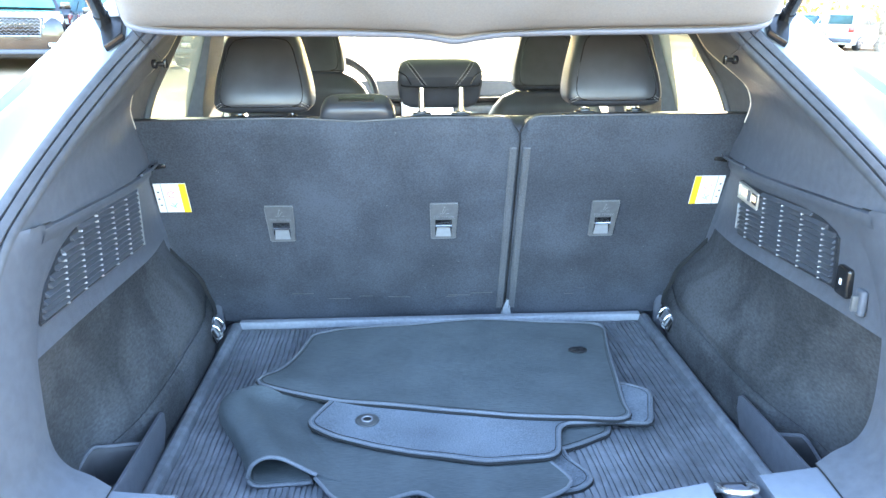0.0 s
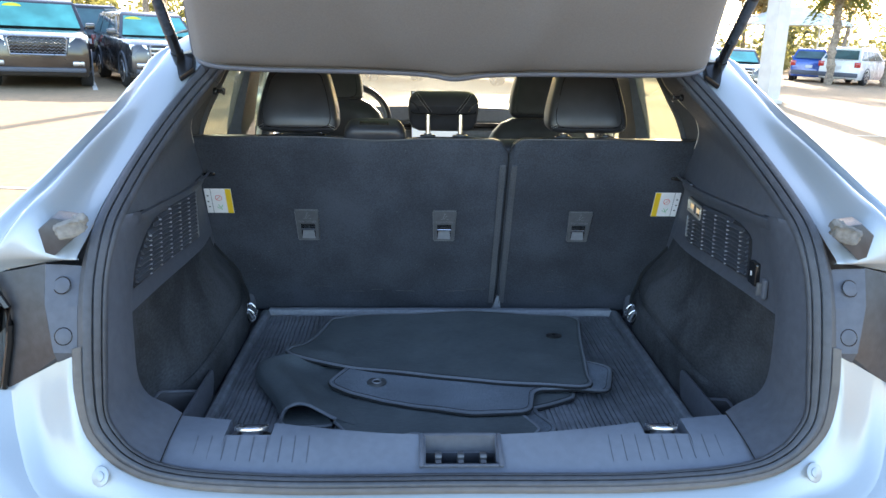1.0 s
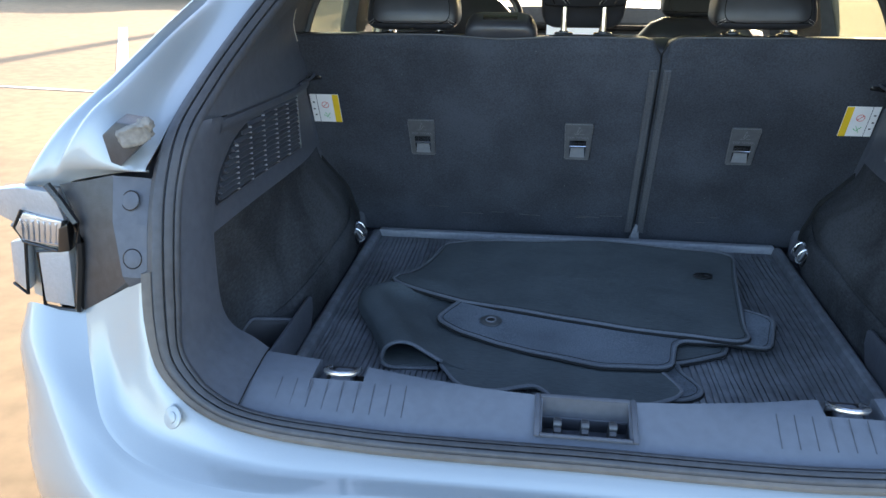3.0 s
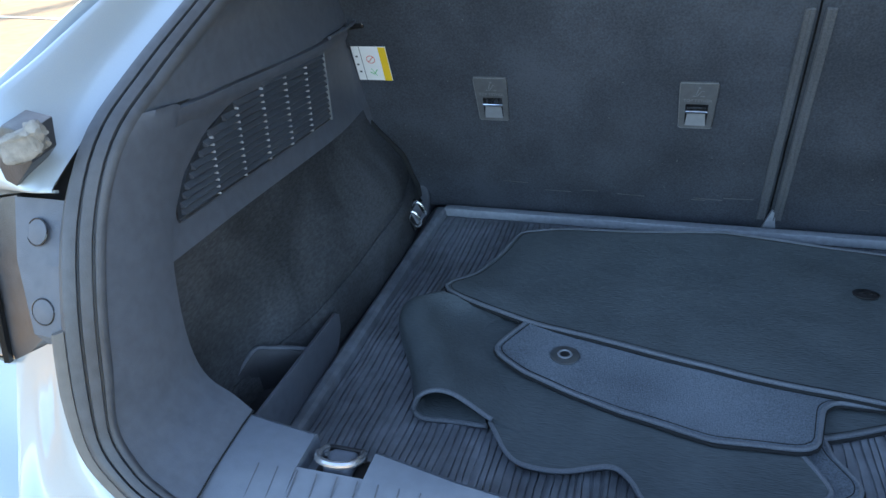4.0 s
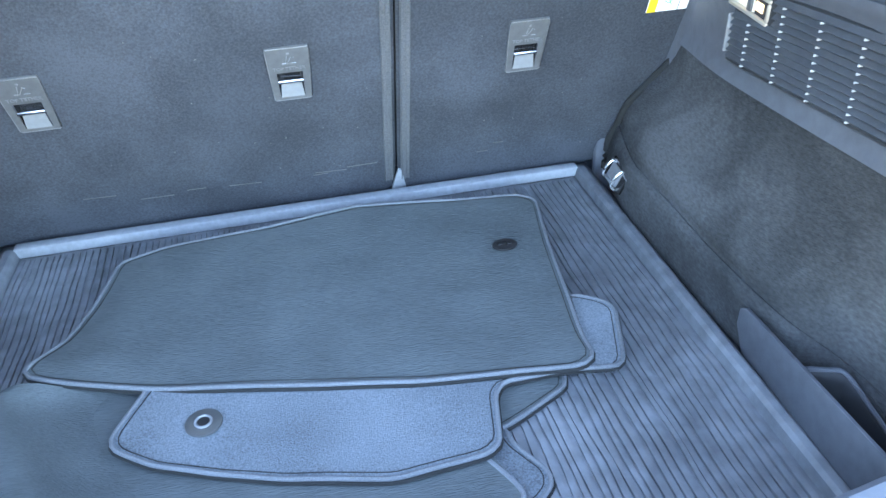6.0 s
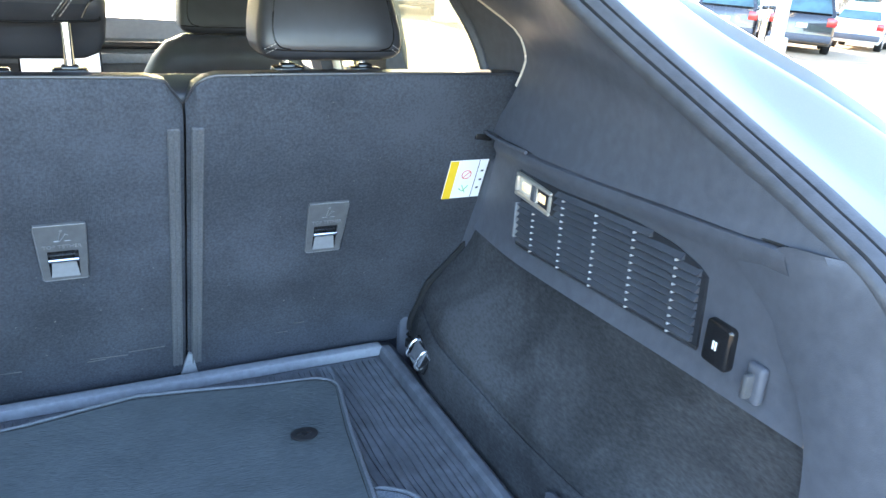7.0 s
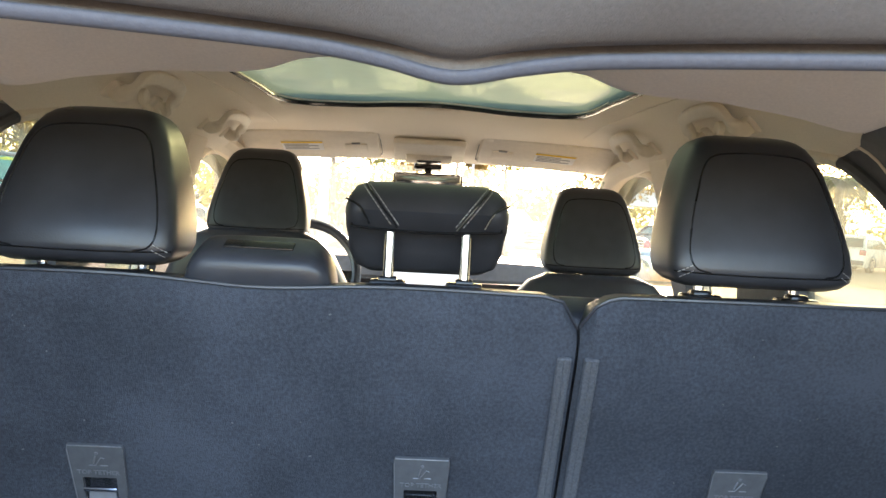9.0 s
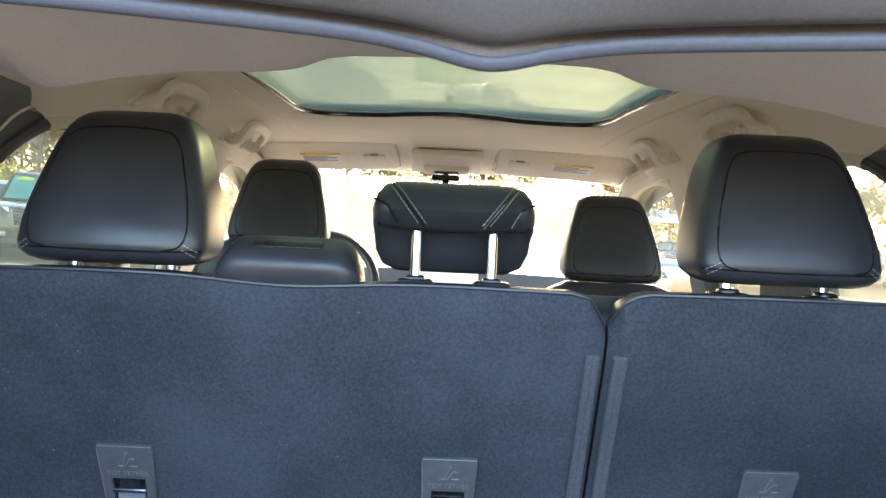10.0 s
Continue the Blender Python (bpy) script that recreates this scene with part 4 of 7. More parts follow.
    # The second, offset sheet is unseen and added only against leaking light.
    part("pillar_cover", flip(joined(loft(rows, around=False), loft([[p + Vector((0.014, 0.004, -0.006)) for p in r] for r in rows], around=False)), side), PLASTIC, trim)
    # Sunlight on the trim's front edge, put in as a cream tube.
    part("trim_sun_edge", flip(tube([p + Vector((0.0045, 0.0070, 0)) for p in edge[4:24]], 0.0038, 6), side), BEIGE, trim, "cream tube for the sunlight caught on the trim's edge")
    part("shelf_lip", flip(tube(curve_points([(0.652, 1.62, 1.150), (0.655, 1.70, 1.148), (0.672, 1.785, 1.146), (0.70, 1.80, 1.146)], 20), 0.0032, 8), side), PLASTIC, trim)
    lining = thing("side_lining", (side * 0.66, 1.4, 0.655), "dark brushed carpet lining over the wheel arch", "carpet lining", "boot side linings")
    prof = {1.035: ((0.650, 0.998), (0.672, 0.90), (0.672, 0.80), (0.670, 0.745), (0.668, 0.72), (0.664, 0.69), (0.66, 0.655)),
            1.22: ((0.654, 0.988), (0.668, 0.90), (0.668, 0.80), (0.664, 0.75), (0.660, 0.72), (0.656, 0.69), (0.652, 0.655)),
            1.31: ((0.657, 0.981), (0.656, 0.90), (0.642, 0.825), (0.617, 0.772), (0.612, 0.746), (0.604, 0.728), (0.600, 0.655)),
            1.45: ((0.661, 0.973), (0.651, 0.90), (0.628, 0.825), (0.602, 0.772), (0.600, 0.748), (0.590, 0.730), (0.588, 0.655)),
            1.62: ((0.668, 0.964), (0.655, 0.90), (0.630, 0.832), (0.602, 0.775), (0.600, 0.750), (0.588, 0.733), (0.585, 0.655)),
            1.76: ((0.684, 0.957), (0.668, 0.90), (0.635, 0.838), (0.605, 0.778), (0.602, 0.752), (0.590, 0.735), (0.586, 0.655)),
            1.85: ((0.700, 0.953), (0.688, 0.90), (0.652, 0.846), (0.624, 0.792), (0.617, 0.756), (0.606, 0.732), (0.602, 0.655)),
            1.93: ((0.712, 0.950), (0.703, 0.91), (0.670, 0.855), (0.642, 0.812), (0.634, 0.765), (0.624, 0.72), (0.620, 0.655))}
    rows = panel_rows([[(x, y, z) for x, z in pts] for y, pts in prof.items()], 44, 31)
    rows = [[Vector((p.x + 0.0016 * noise.noise(p * 9), min(p.y, 1.845 - 0.393 * (p.z - 0.985) - 0.020), p.z)) for p in r] for r in rows]
    part("carpet_panel", flip(thick(loft([r[:22] for r in rows], around=False), 0.004), side), CARPET, lining)
    part("foot_strip", flip(thick(loft([[p + Vector((-0.004, 0, 0)) for p in r[20:]] for r in rows], around=False), 0.004), side), CARPET, lining, "carpet strip along the floor")
    # Black tube that puts the shadow between lining and seat into colour.
    gap_line = [rows[-1][k] + Vector((-0.002, 0.010, 0)) for k in range(0, 31)]
    part("gap_shadow", flip(tube(gap_line, 0.0085, 8), side), DARKEDGE, lining, "black tube for the shadow in the gap beside the seat")
    # Unseen boxes added to keep the sun out of the cavity behind the lining.
    part("sun_blocker", flip(joined(box((0.60, 1.95, 0.30), (0.93, 1.97, 1.08), 0.01), box((0.70, 1.02, 0.62), (0.72, 1.95, 1.0), 0.005)), side), PLASTIC, car)
    bin_ = thing("side_bin", (side * 0.60, 1.2, 0.66), "dark plastic storage bin beside the boot floor", "storage bin", "boot side bins")
    part("bin_wall", flip(prism([(0.566, 1.04, 0.66), (0.566, 1.04, 0.757), (0.577, 1.352, 0.738), (0.578, 1.366, 0.727), (0.578, 1.366, 0.70), (0.578, 1.34, 0.66)], (0.006, 0, 0), 0.001), side), PLASTIC, bin_)
    squeeze = Matrix.Identity(4) if side < 0 else Matrix.Translation((0.584, 0, -0.022)) @ Matrix.Diagonal((0.72, 1, 1, 1)) @ Matrix.Translation((-0.584, 0, 0))
    # The bin's inside is coloured darker than its plastic to hold its shade.
    part("bin_shelf", flip(turned(loft([[(0.584, 1.255, 0.728), (0.600, 1.252, 0.730), (0.660, 1.215, 0.745), (0.672, 1.15, 0.715), (0.672, 1.04, 0.70)], [(0.584, 1.248, 0.722), (0.601, 1.245, 0.722), (0.656, 1.209, 0.735), (0.668, 1.148, 0.708), (0.668, 1.04, 0.69)],
                                 [(0.584, 1.243, 0.67), (0.601, 1.240, 0.67), (0.654, 1.206, 0.67), (0.666, 1.145, 0.67), (0.666, 1.04, 0.67)], [(0.584, 1.05, 0.668), (0.60, 1.05, 0.668), (0.62, 1.05, 0.668), (0.63, 1.05, 0.668), (0.64, 1.04, 0.668)]], around=False), squeeze), side), RECESSBLACK, bin_, "bin interior with its shade put into the dark colour")
    part("bin_rim", flip(turned(tube(curve_points([(0.584, 1.255, 0.729), (0.600, 1.252, 0.731), (0.640, 1.232, 0.740), (0.660, 1.215, 0.745), (0.670, 1.17, 0.727), (0.672, 1.10, 0.708)], 24), 0.004, 6), squeeze), side), PLASTIC, bin_)
    hook = thing("cargo_hook", (side * 0.580, 1.81, 0.68), "chrome folding cargo hook on the carpet lining", "cargo hook", "boot cargo hooks")
    hm = pose(0.588, 1.815, 0.708, 0, 24, -6) @ Matrix.Scale(0.85, 4)
    part("base", flip(turned(box((-0.004, -0.048, -0.028), (0.006, 0.048, 0.026), 0.003), hm), side), PLASTIC_GLOSS, hook)
    part("plate", flip(turned(joined(box((-0.010, -0.030, -0.020), (-0.004, 0.030, 0.018), 0.002), box((-0.018, -0.024, -0.020), (-0.004, 0.024, -0.015), 0.002)), hm), side), STEEL, hook, "pressed grey steel plate")
    for dy in (-0.030, 0.030):
        part("bar", flip(turned(tube(curve_points([(0.002, dy, 0.022), (-0.012, dy, 0.018), (-0.019, dy, 0.0), (-0.017, dy, -0.020), (-0.006, dy, -0.026)], 14), 0.0034, 8), hm), side), RINGSTEEL, hook, "polished wire loop")
    part("pivot", flip(turned(tube([(-0.004, -0.062, 0.016), (-0.004, 0.050, 0.016)], 0.0032, 8), hm), side), CHROME, hook)

# boot floor with a ribbed rubber mat
solo("floor", box((-0.60, 1.0, 0.60), (0.60, 2.0, 0.640), 0.002), PLASTIC, "dark boot floor below the rubber mat", "boot floor", kind="structure")
tray = thing("cargo_mat", (0, 1.46, 0.64), "ribbed black rubber cargo mat lying on the boot floor", "cargo mat")
part("mat_base", box((-0.566, 1.008, 0.640), (0.566, 1.93, 0.652), 0.003), MATRUBBER, tray)
for side in (1, -1):
    part("mat_rim", flip(loft([[(0.546, y, 0.652), (0.549, y, 0.668), (0.555, y, 0.673), (0.566, y, 0.673), (0.573, y, 0.668), (0.574, y, 0.646)] for y in (1.008, 1.3, 1.6, 1.928)]), side), MATRUBBER, tray)
rng = random.Random(4)
ribs = []
x = -0.538
while x < 0.538:
    w = rng.uniform(0.0036, 0.0058)
    rings = []
    for k in range(37):
        y = lerp(1.012, 1.915, k / 36)
        dx = 0.0055 * noise.noise(Vector((x * 9, y * 5, 0))) + 0.003 * noise.noise(Vector((x * 40, y * 14, 3)))
        h = 0.6562 + 0.0008 * noise.noise(Vector((x * 60, y * 6, 8)))
        rings.append([(x + dx - w, y, 0.651), (x + dx - w * 0.82, y, h - 0.0006), (x + dx, y, h), (x + dx + w * 0.82, y, h - 0.0006), (x + dx + w, y, 0.651)])
    ribs.append(loft(rings))
    x += 2 * w + rng.uniform(0.0010, 0.0026)
tagged(part("ribs", joined(*ribs), MATRUBBER, tray, "wavy moulded rubber ribs"), kind="stuff")
solo("floor_edge_strip", joined(box((-0.553, 1.925, 0.652), (0.553, 1.950, 0.674), 0.004), box((-0.553, 1.950, 0.652), (0.553, 1.957, 0.668), 0.003)), LIPGREY, "pale grey edge strip at the foot of the seats", "edge strip", kind="structure")

# ---- rear seat: leaning backs seen from behind ----
LEAN_BACK = math.atan(0.393)


def seat_m(x=0.0, s=0.0, d=0.0):
    """A pose on the back of the rear seat: x across, s metres up along it, d metres out towards the boot. Local x across, y into the seat, z up the back."""
    return Matrix.Translation((0, 1.973, 0.66)) @ Matrix.Rotation(LEAN_BACK, 4, "X") @ Matrix.Translation((x, -d, s))


seat = thing("rear_bench", (0, 1.95, 0.60), "black rear bench with two split felt-backed seat backs", "car seat")
TOPS = 0.620
for x0, x1, nm in ((-0.715, 0.1755, "wide"), (0.1790, 0.715, "narrow")):
    n = 40
    rows = []
    for i in range(n):
        x = lerp(x0, x1, i / (n - 1))
        e0, e1 = x - x0, x1 - x
        drop = 0.0
        for e in ((e1,) if nm == "wide" else (e0,)):
            if e < 0.045:
                drop = 0.045 - math.sqrt(max(0, 0.045 ** 2 - (0.045 - e) ** 2))
        wave = 0.010 * math.exp(-((x + 0.20) / 0.10) ** 2) * -1 if nm == "wide" else 0
        t = TOPS - drop + wave + 0.004 * math.cos((x - (x0 + x1) / 2) * 4)
        rim = min(1.0, (e1 if nm == "wide" else e0) / 0.010)
        dd = 0.008 * (1 - math.sqrt(max(0, 1 - (1 - rim) ** 2)))
        rows.append([(x, 0.10, t - 0.060), (x, 0.07, t - 0.026), (x, 0.040, t - 0.004), (x, 0.014 + dd, t + 0.003), (x, 0.003 + dd, t - 0.012), (x, dd, t - 0.04), (x, dd, t - 0.2), (x, dd, t - 0.35), (x, dd, 0.12), (x, dd, 0.0), (x, 0.1, 0.0)])
    # felt back and its leather-covered top
    part("seat_back", turned(loft([r[3:] for r in rows], around=False), seat_m()), SEATFELT, seat, "charcoal felt back with small scuffs")
    part("top_cover", turned(loft([r[:4] for r in rows], around=False), seat_m()), LEATHER, seat)
    part("top_hem", turned(tube([Vector(r[3]) + Vector((0, -0.001, 0.001)) for r in rows], 0.0022, 6), seat_m()), LEATHER, seat)
    xe = x1 if nm == "wide" else x0
    sg = -1 if nm == "wide" else 1
    part("binding", turned(box((min(xe + sg * 0.006, xe + sg * 0.0235), -0.003, 0.03), (max(xe + sg * 0.006, xe + sg * 0.0235), 0.004, 0.550), 0.0015, 1), seat_m()), BINDING, seat, "ribbed grey edge binding")
    for k in range(3):
        xx = xe + sg * (0.0078 + 0.0070 * k)
        part("binding_rib", turned(box((xx - 0.0012, -0.0046, 0.03), (xx + 0.0012, -0.002, 0.549), 0.0008, 1), seat_m()), BINDING, seat)
lint_rng = random.Random(21)
specks = []
for _ in range(60):
    lx, ls = lint_rng.uniform(-0.62, 0.62), lint_rng.uniform(0.05, 0.60)
    size = lint_rng.uniform(0.0005, 0.0014)
    if abs(lx - 0.18) > 0.05:
        specks.append(turned(box((-size * lint_rng.uniform(0.4, 1.6), -0.0012, -size * 0.5), (size, 0.0004, size * 0.5), 0.0), seat_m(lx, ls) @ Matrix.Rotation(lint_rng.uniform(0, 3), 4, "Y")))
for _ in range(9):
    lx, ls, ll = lint_rng.uniform(-0.45, 0.45), lint_rng.uniform(0.075, 0.10), lint_rng.uniform(0.010, 0.035)
    if abs(lx - 0.18) > 0.06:
        specks.append(turned(box((-ll, -0.0009, -0.0005), (ll, 0.0004, 0.0006), 0.0), seat_m(lx, ls) @ Matrix.Rotation(lint_rng.uniform(-0.06, 0.06), 4, "Y")))
tagged(part("lint", joined(*specks), material("pale_lint", (0.10, 0.10, 0.10), 0.9, 0, 0.3), seat, "pale specks of lint and fine scuffs"), kind="stuff")
# Unseen box added to stop sun leaking in below the seat backs.
part("low_sun_blocker", box((-0.70, 2.02, 0.40), (0.70, 2.07, 0.74), 0.01), PLASTIC, seat)
part("seat_cushion", turned(box((-0.70, 0.085, 0.0), (0.70, 0.20, 0.50), 0.03, 3), seat_m()), LEATHER, seat)
part("gap_filler", turned(box((0.125, 0.030, 0.02), (0.235, 0.10, 0.588), 0.02, 3), seat_m()), LEATHER, seat, "dark side bolsters inside the split")
part("gap_wedge", turned(prism([(0.166, -0.004, 0.0), (0.196, -0.004, 0.0), (0.186, -0.004, 0.055), (0.180, -0.004, 0.06), (0.174, -0.004, 0.04)], (0, 0.006, 0)), seat_m()), LIPGREY, seat, "pale plastic wedge")
cover = part("belt_cover", turned(cushion([(-0.203, sz, 0.054, w, d) for sz, w, d in ((0.55, 0.089, 0.034), (0.596, 0.089, 0.035), (0.608, 0.088, 0.039), (0.624, 0.085, 0.040), (0.635, 0.080, 0.039), (0.644, 0.073, 0.036), (0.650, 0.066, 0.030), (0.653, 0.057, 0.020))], 40, 5.0), seat_m()), LEATHER, seat, "smooth black belt guide cover", 60)
part("belt_slot", turned(box((-0.244, 0.040, 0.649), (-0.163, 0.060, 0.6555), 0.002), seat_m()), PLASTIC_GLOSS, cover)


def headrest(parent, x, y, z, w, wt, h, d, seams=True, posts=0.06, post_z=None, stitch=True, nm="headrest"):
    """A leather head restraint: bottom middle at x, y, z; w wide below, wt above, h high, d deep, leaning back a little."""
    rows = []
    prof = [(0.0, 0.78, 0.50), (0.025, 0.90, 0.74), (0.07, 0.975, 0.94), (0.13, 1.0, 1.0), (0.25, 0.985, 1.04), (0.38, 0.945, 1.02), (0.5, 0.895, 1.0), (0.63, 0.835, 0.97), (0.76, 0.77, 0.92), (0.86, 0.70, 0.84), (0.92, 0.635, 0.74), (0.96, 0.56, 0.60), (0.985, 0.47, 0.42), (1.0, 0.34, 0.2)]
    tilt = 0.30
    ss, ws, ds = ([p[i] for p in prof] for i in range(3))
    for s, a, b in prof:
        rows.append((x, z + s * h, y + tilt * s * h, w / 2 * a, d / 2 * b))
    hr = part(nm, cushion(rows, 52, 6.0), LEATHER, parent, "padded black leather head restraint", 60)

    def back(u, s, off=0.0):
        wd, b = w / 2 * float(np.interp(s, ss, ws)), d / 2 * float(np.interp(s, ss, ds))
        return Vector((x + u * wd, y + tilt * s * h - b * max(0.0, 1 - abs(u) ** 6.0) ** (1 / 6.0) - off, z + s * h))
    if seams:
        path = [back(-0.62, 0.095), back(-0.76, 0.12), back(-0.83, 0.21), back(-0.84, 0.40), back(-0.83, 0.60), back(-0.81, 0.74), back(-0.73, 0.825), back(-0.5, 0.855), back(0, 0.865), back(0.5, 0.855), back(0.73, 0.825), back(0.81, 0.74), back(0.83, 0.60), back(0.84, 0.40), back(0.83, 0.21), back(0.76, 0.12), back(0.62, 0.095)]
        part("seam", tube(curve_points(path, 90), 0.0012, 6), PLASTIC_GLOSS, hr)
        part("lower_seam", tube([back(lerp(-0.97, 0.97, k / 30), 0.085 + 0.01 * abs(k / 15 - 1) ** 2) for k in range(31)], 0.0011, 5), PLASTIC_GLOSS, hr)
        if stitch:
            for sg in (-1, 1):
                for row in (0, 1):
                    for k in range(4):
                        u = 0.80 + 0.040 * k
                        p, q = back(sg * u, 0.135 - 0.012 * k - 0.032 * row, 0.0006), back(sg * (u + 0.028), 0.127 - 0.012 * k - 0.032 * row, 0.0006)
                        part("stitch", tube([p, q], 0.0005, 4), STITCH, hr)
    for sg in (-1, 1):
        px = x + sg * posts
        part("post", tube([(px, y, z - 0.075 if post_z is None else post_z), (px, y + 0.006, z + 0.03)], 0.0065, 10), CHROME, hr, "chrome post")
        zb = (z - 0.02) if post_z is None else post_z
        part("post_guide", turned(joined(box((-0.024, -0.016, -0.008), (0.024, 0.016, 0.008), 0.004), box((-0.012, -0.012, 0.0), (0.012, 0.012, 0.013), 0.004)), pose(px, y - 0.002, zb)), PLASTIC_GLOSS, hr)
    return hr


headrest(seat, -0.420, 1.834, 1.254, 0.228, 0.172, 0.194, 0.122, posts=0.062)
headrest(seat, 0.402, 1.834, 1.262, 0.228, 0.172, 0.194, 0.122, posts=0.062)
# middle head restraint: a low roll on two long posts
mid = part("middle_headrest", cushion([(-0.009, z, y, w, d) for z, y, w, d in ((1.258, 1.858, 0.070, 0.016), (1.266, 1.857, 0.088, 0.026), (1.285, 1.855, 0.097, 0.032), (1.305, 1.850, 0.099, 0.036), (1.314, 1.836, 0.0995, 0.044), (1.335, 1.828, 0.100, 0.050), (1.352, 1.833, 0.096, 0.046), (1.364, 1.840, 0.088, 0.036), (1.370, 1.846, 0.074, 0.02))], 36, 4.0),
           LEATHER, seat, "low black leather middle head restraint", 60)
for sg in (-1, 1):
    part("post", tube([(-0.007 + 0.046 * sg, 1.800, 1.235), (-0.007 + 0.046 * sg, 1.806, 1.322)], 0.0068, 12), CHROME, mid, "chrome post")
    part("post_guide", turned(joined(box((-0.022, -0.015, -0.006), (0.022, 0.015, 0.006), 0.004), box((-0.011, -0.011, 0.0), (0.011, 0.011, 0.010), 0.003)), pose(-0.007 + 0.046 * sg, 1.800, 1.246)), PLASTIC_GLOSS, mid)
    for off, mat, r in ((0.0, STITCH, 0.0005), (0.009, STITCH, 0.0005), (0.0045, PLASTIC_GLOSS, 0.0012)):
        line = curve_points([(-0.009 + sg * (0.080 - off), 1.812, 1.366), (-0.009 + sg * (0.068 - off), 1.783, 1.352), (-0.009 + sg * (0.055 - off), 1.7775, 1.335), (-0.009 + sg * (0.040 - off), 1.784, 1.315)], 26)
        if mat is STITCH:
            for k in range(0, 24, 2):
                part("stitch", tube([line[k], line[k].lerp(line[k + 2], 0.72)], r, 4), mat, mid)
        else:
            part("seam", tube(line, r, 5), mat, mid)
    part("seam", tube(curve_points([(-0.009 + sg * 0.098, 1.80, 1.347), (-0.009 + sg * 0.080, 1.782, 1.338), (-0.009 + sg * 0.068, 1.782, 1.318)], 14), 0.0013, 5), PLASTIC_GLOSS, mid)
part("seam", tube(curve_points([(-0.100, 1.803, 1.318), (-0.09, 1.792, 1.314), (-0.009, 1.7895, 1.311), (0.072, 1.792, 1.314), (0.082, 1.803, 1.318)], 30), 0.0016, 5), PLASTIC_GLOSS, mid)

# tether plates with raised lettering, warning labels
def text_bm(words, size, m, lift=0.0006):
    cu = bpy.data.curves.new("words", "FONT")
    cu.body, cu.size, cu.align_x, cu.align_y, cu.extrude, cu.resolution_u = words, size, "CENTER", "CENTER", lift, 2
    tmp = bpy.data.objects.new("words", cu)
    me = bpy.data.meshes.new_from_object(tmp)
    bm = bmesh.new()
    bm.from_mesh(me)
    bpy.data.objects.remove(tmp)
    bpy.data.curves.remove(cu)
    bpy.data.meshes.remove(me)
    return turned(bm, m @ Matrix.Rotation(radians(90), 4, "X"))


for x in (-0.407, 0.0, 0.407):
    s0 = 0.283
    pl = thing("tether_anchor", seat_m(x, s0).translation, "grey plastic child-seat tether anchor on the seat back", "tether anchor", "tether anchors")
    ORG[pl] = seat_m(x, s0).translation
    out = [(-0.034, 0.111), (0.034, 0.111), (0.0355, 0.104), (0.032, 0.003), (0.029, 0.0), (-0.029, 0.0), (-0.032, 0.003), (-0.0355, 0.104)]
    rim = bmesh.new()
    o = [rim.verts.new((a, -0.004, b)) for a, b in out]
    inn = [rim.verts.new((a, -0.004, b)) for a, b in ((-0.021, 0.060), (0.021, 0.060), (0.0215, 0.058), (0.0205, 0.008), (0.019, 0.007), (-0.019, 0.007), (-0.0205, 0.008), (-0.0215, 0.058))]
    for k in range(8):
        rim.faces.new((o[k], o[(k + 1) % 8], inn[(k + 1) % 8], inn[k]))
    ex = bmesh.ops.extrude_face_region(rim, geom=rim.faces[:])
    bmesh.ops.translate(rim, verts=[v for v in ex["geom"] if isinstance(v, bmesh.types.BMVert)], vec=(0, 0.005, 0))
    part("plate", turned(rim, seat_m(x, s0)), TETHER, pl)
    part("pocket", turned(joined(box((-0.0215, 0.0, 0.007), (0.0215, 0.003, 0.060), 0.0004, 1)), seat_m(x, s0)), PLASTIC_GLOSS, pl)
    part("ramp", turned(prism([(-0.0165, -0.0012, 0.036), (0.0165, -0.0012, 0.036), (0.0195, -0.0052, 0.008), (-0.0195, -0.0052, 0.008)], (0, 0.002, 0)), seat_m(x, s0)), RAMPGREY, pl, "pale grey ramp")
    part("plate_bevel", turned(tube([(a * 0.985, -0.0042, 0.0555 + (b - 0.0555) * 0.985) for a, b in out], 0.0008, 5, True), seat_m(x, s0)), PLATEMARK, pl)
    part("bar", turned(tube([(-0.0205, -0.0046, 0.0415), (0.0205, -0.0046, 0.0415)], 0.0030, 10), seat_m(x, s0)), CHROME, pl, "steel anchor bar")
    part("lettering", text_bm("TOP TETHER", 0.0092, seat_m(x, s0) @ Matrix.Translation((0, -0.0045, 0.0685))), PLATEMARK, pl, "raised words top tether")
    part("pictogram", turned(joined(tube([(-0.010, -0.0045, 0.080), (-0.002, -0.0045, 0.080), (0.006, -0.0045, 0.093), (0.010, -0.0045, 0.091)], 0.0009, 4), tube([(-0.004, -0.0045, 0.083), (-0.001, -0.0045, 0.095)], 0.0012, 4), disc((0.001, -0.0045, 0.099), 0.0022, 0.001, "y", 10), tube([(0.004, -0.0045, 0.080), (0.013, -0.0045, 0.080)], 0.0008, 4)), seat_m(x, s0)), PLATEMARK, pl)
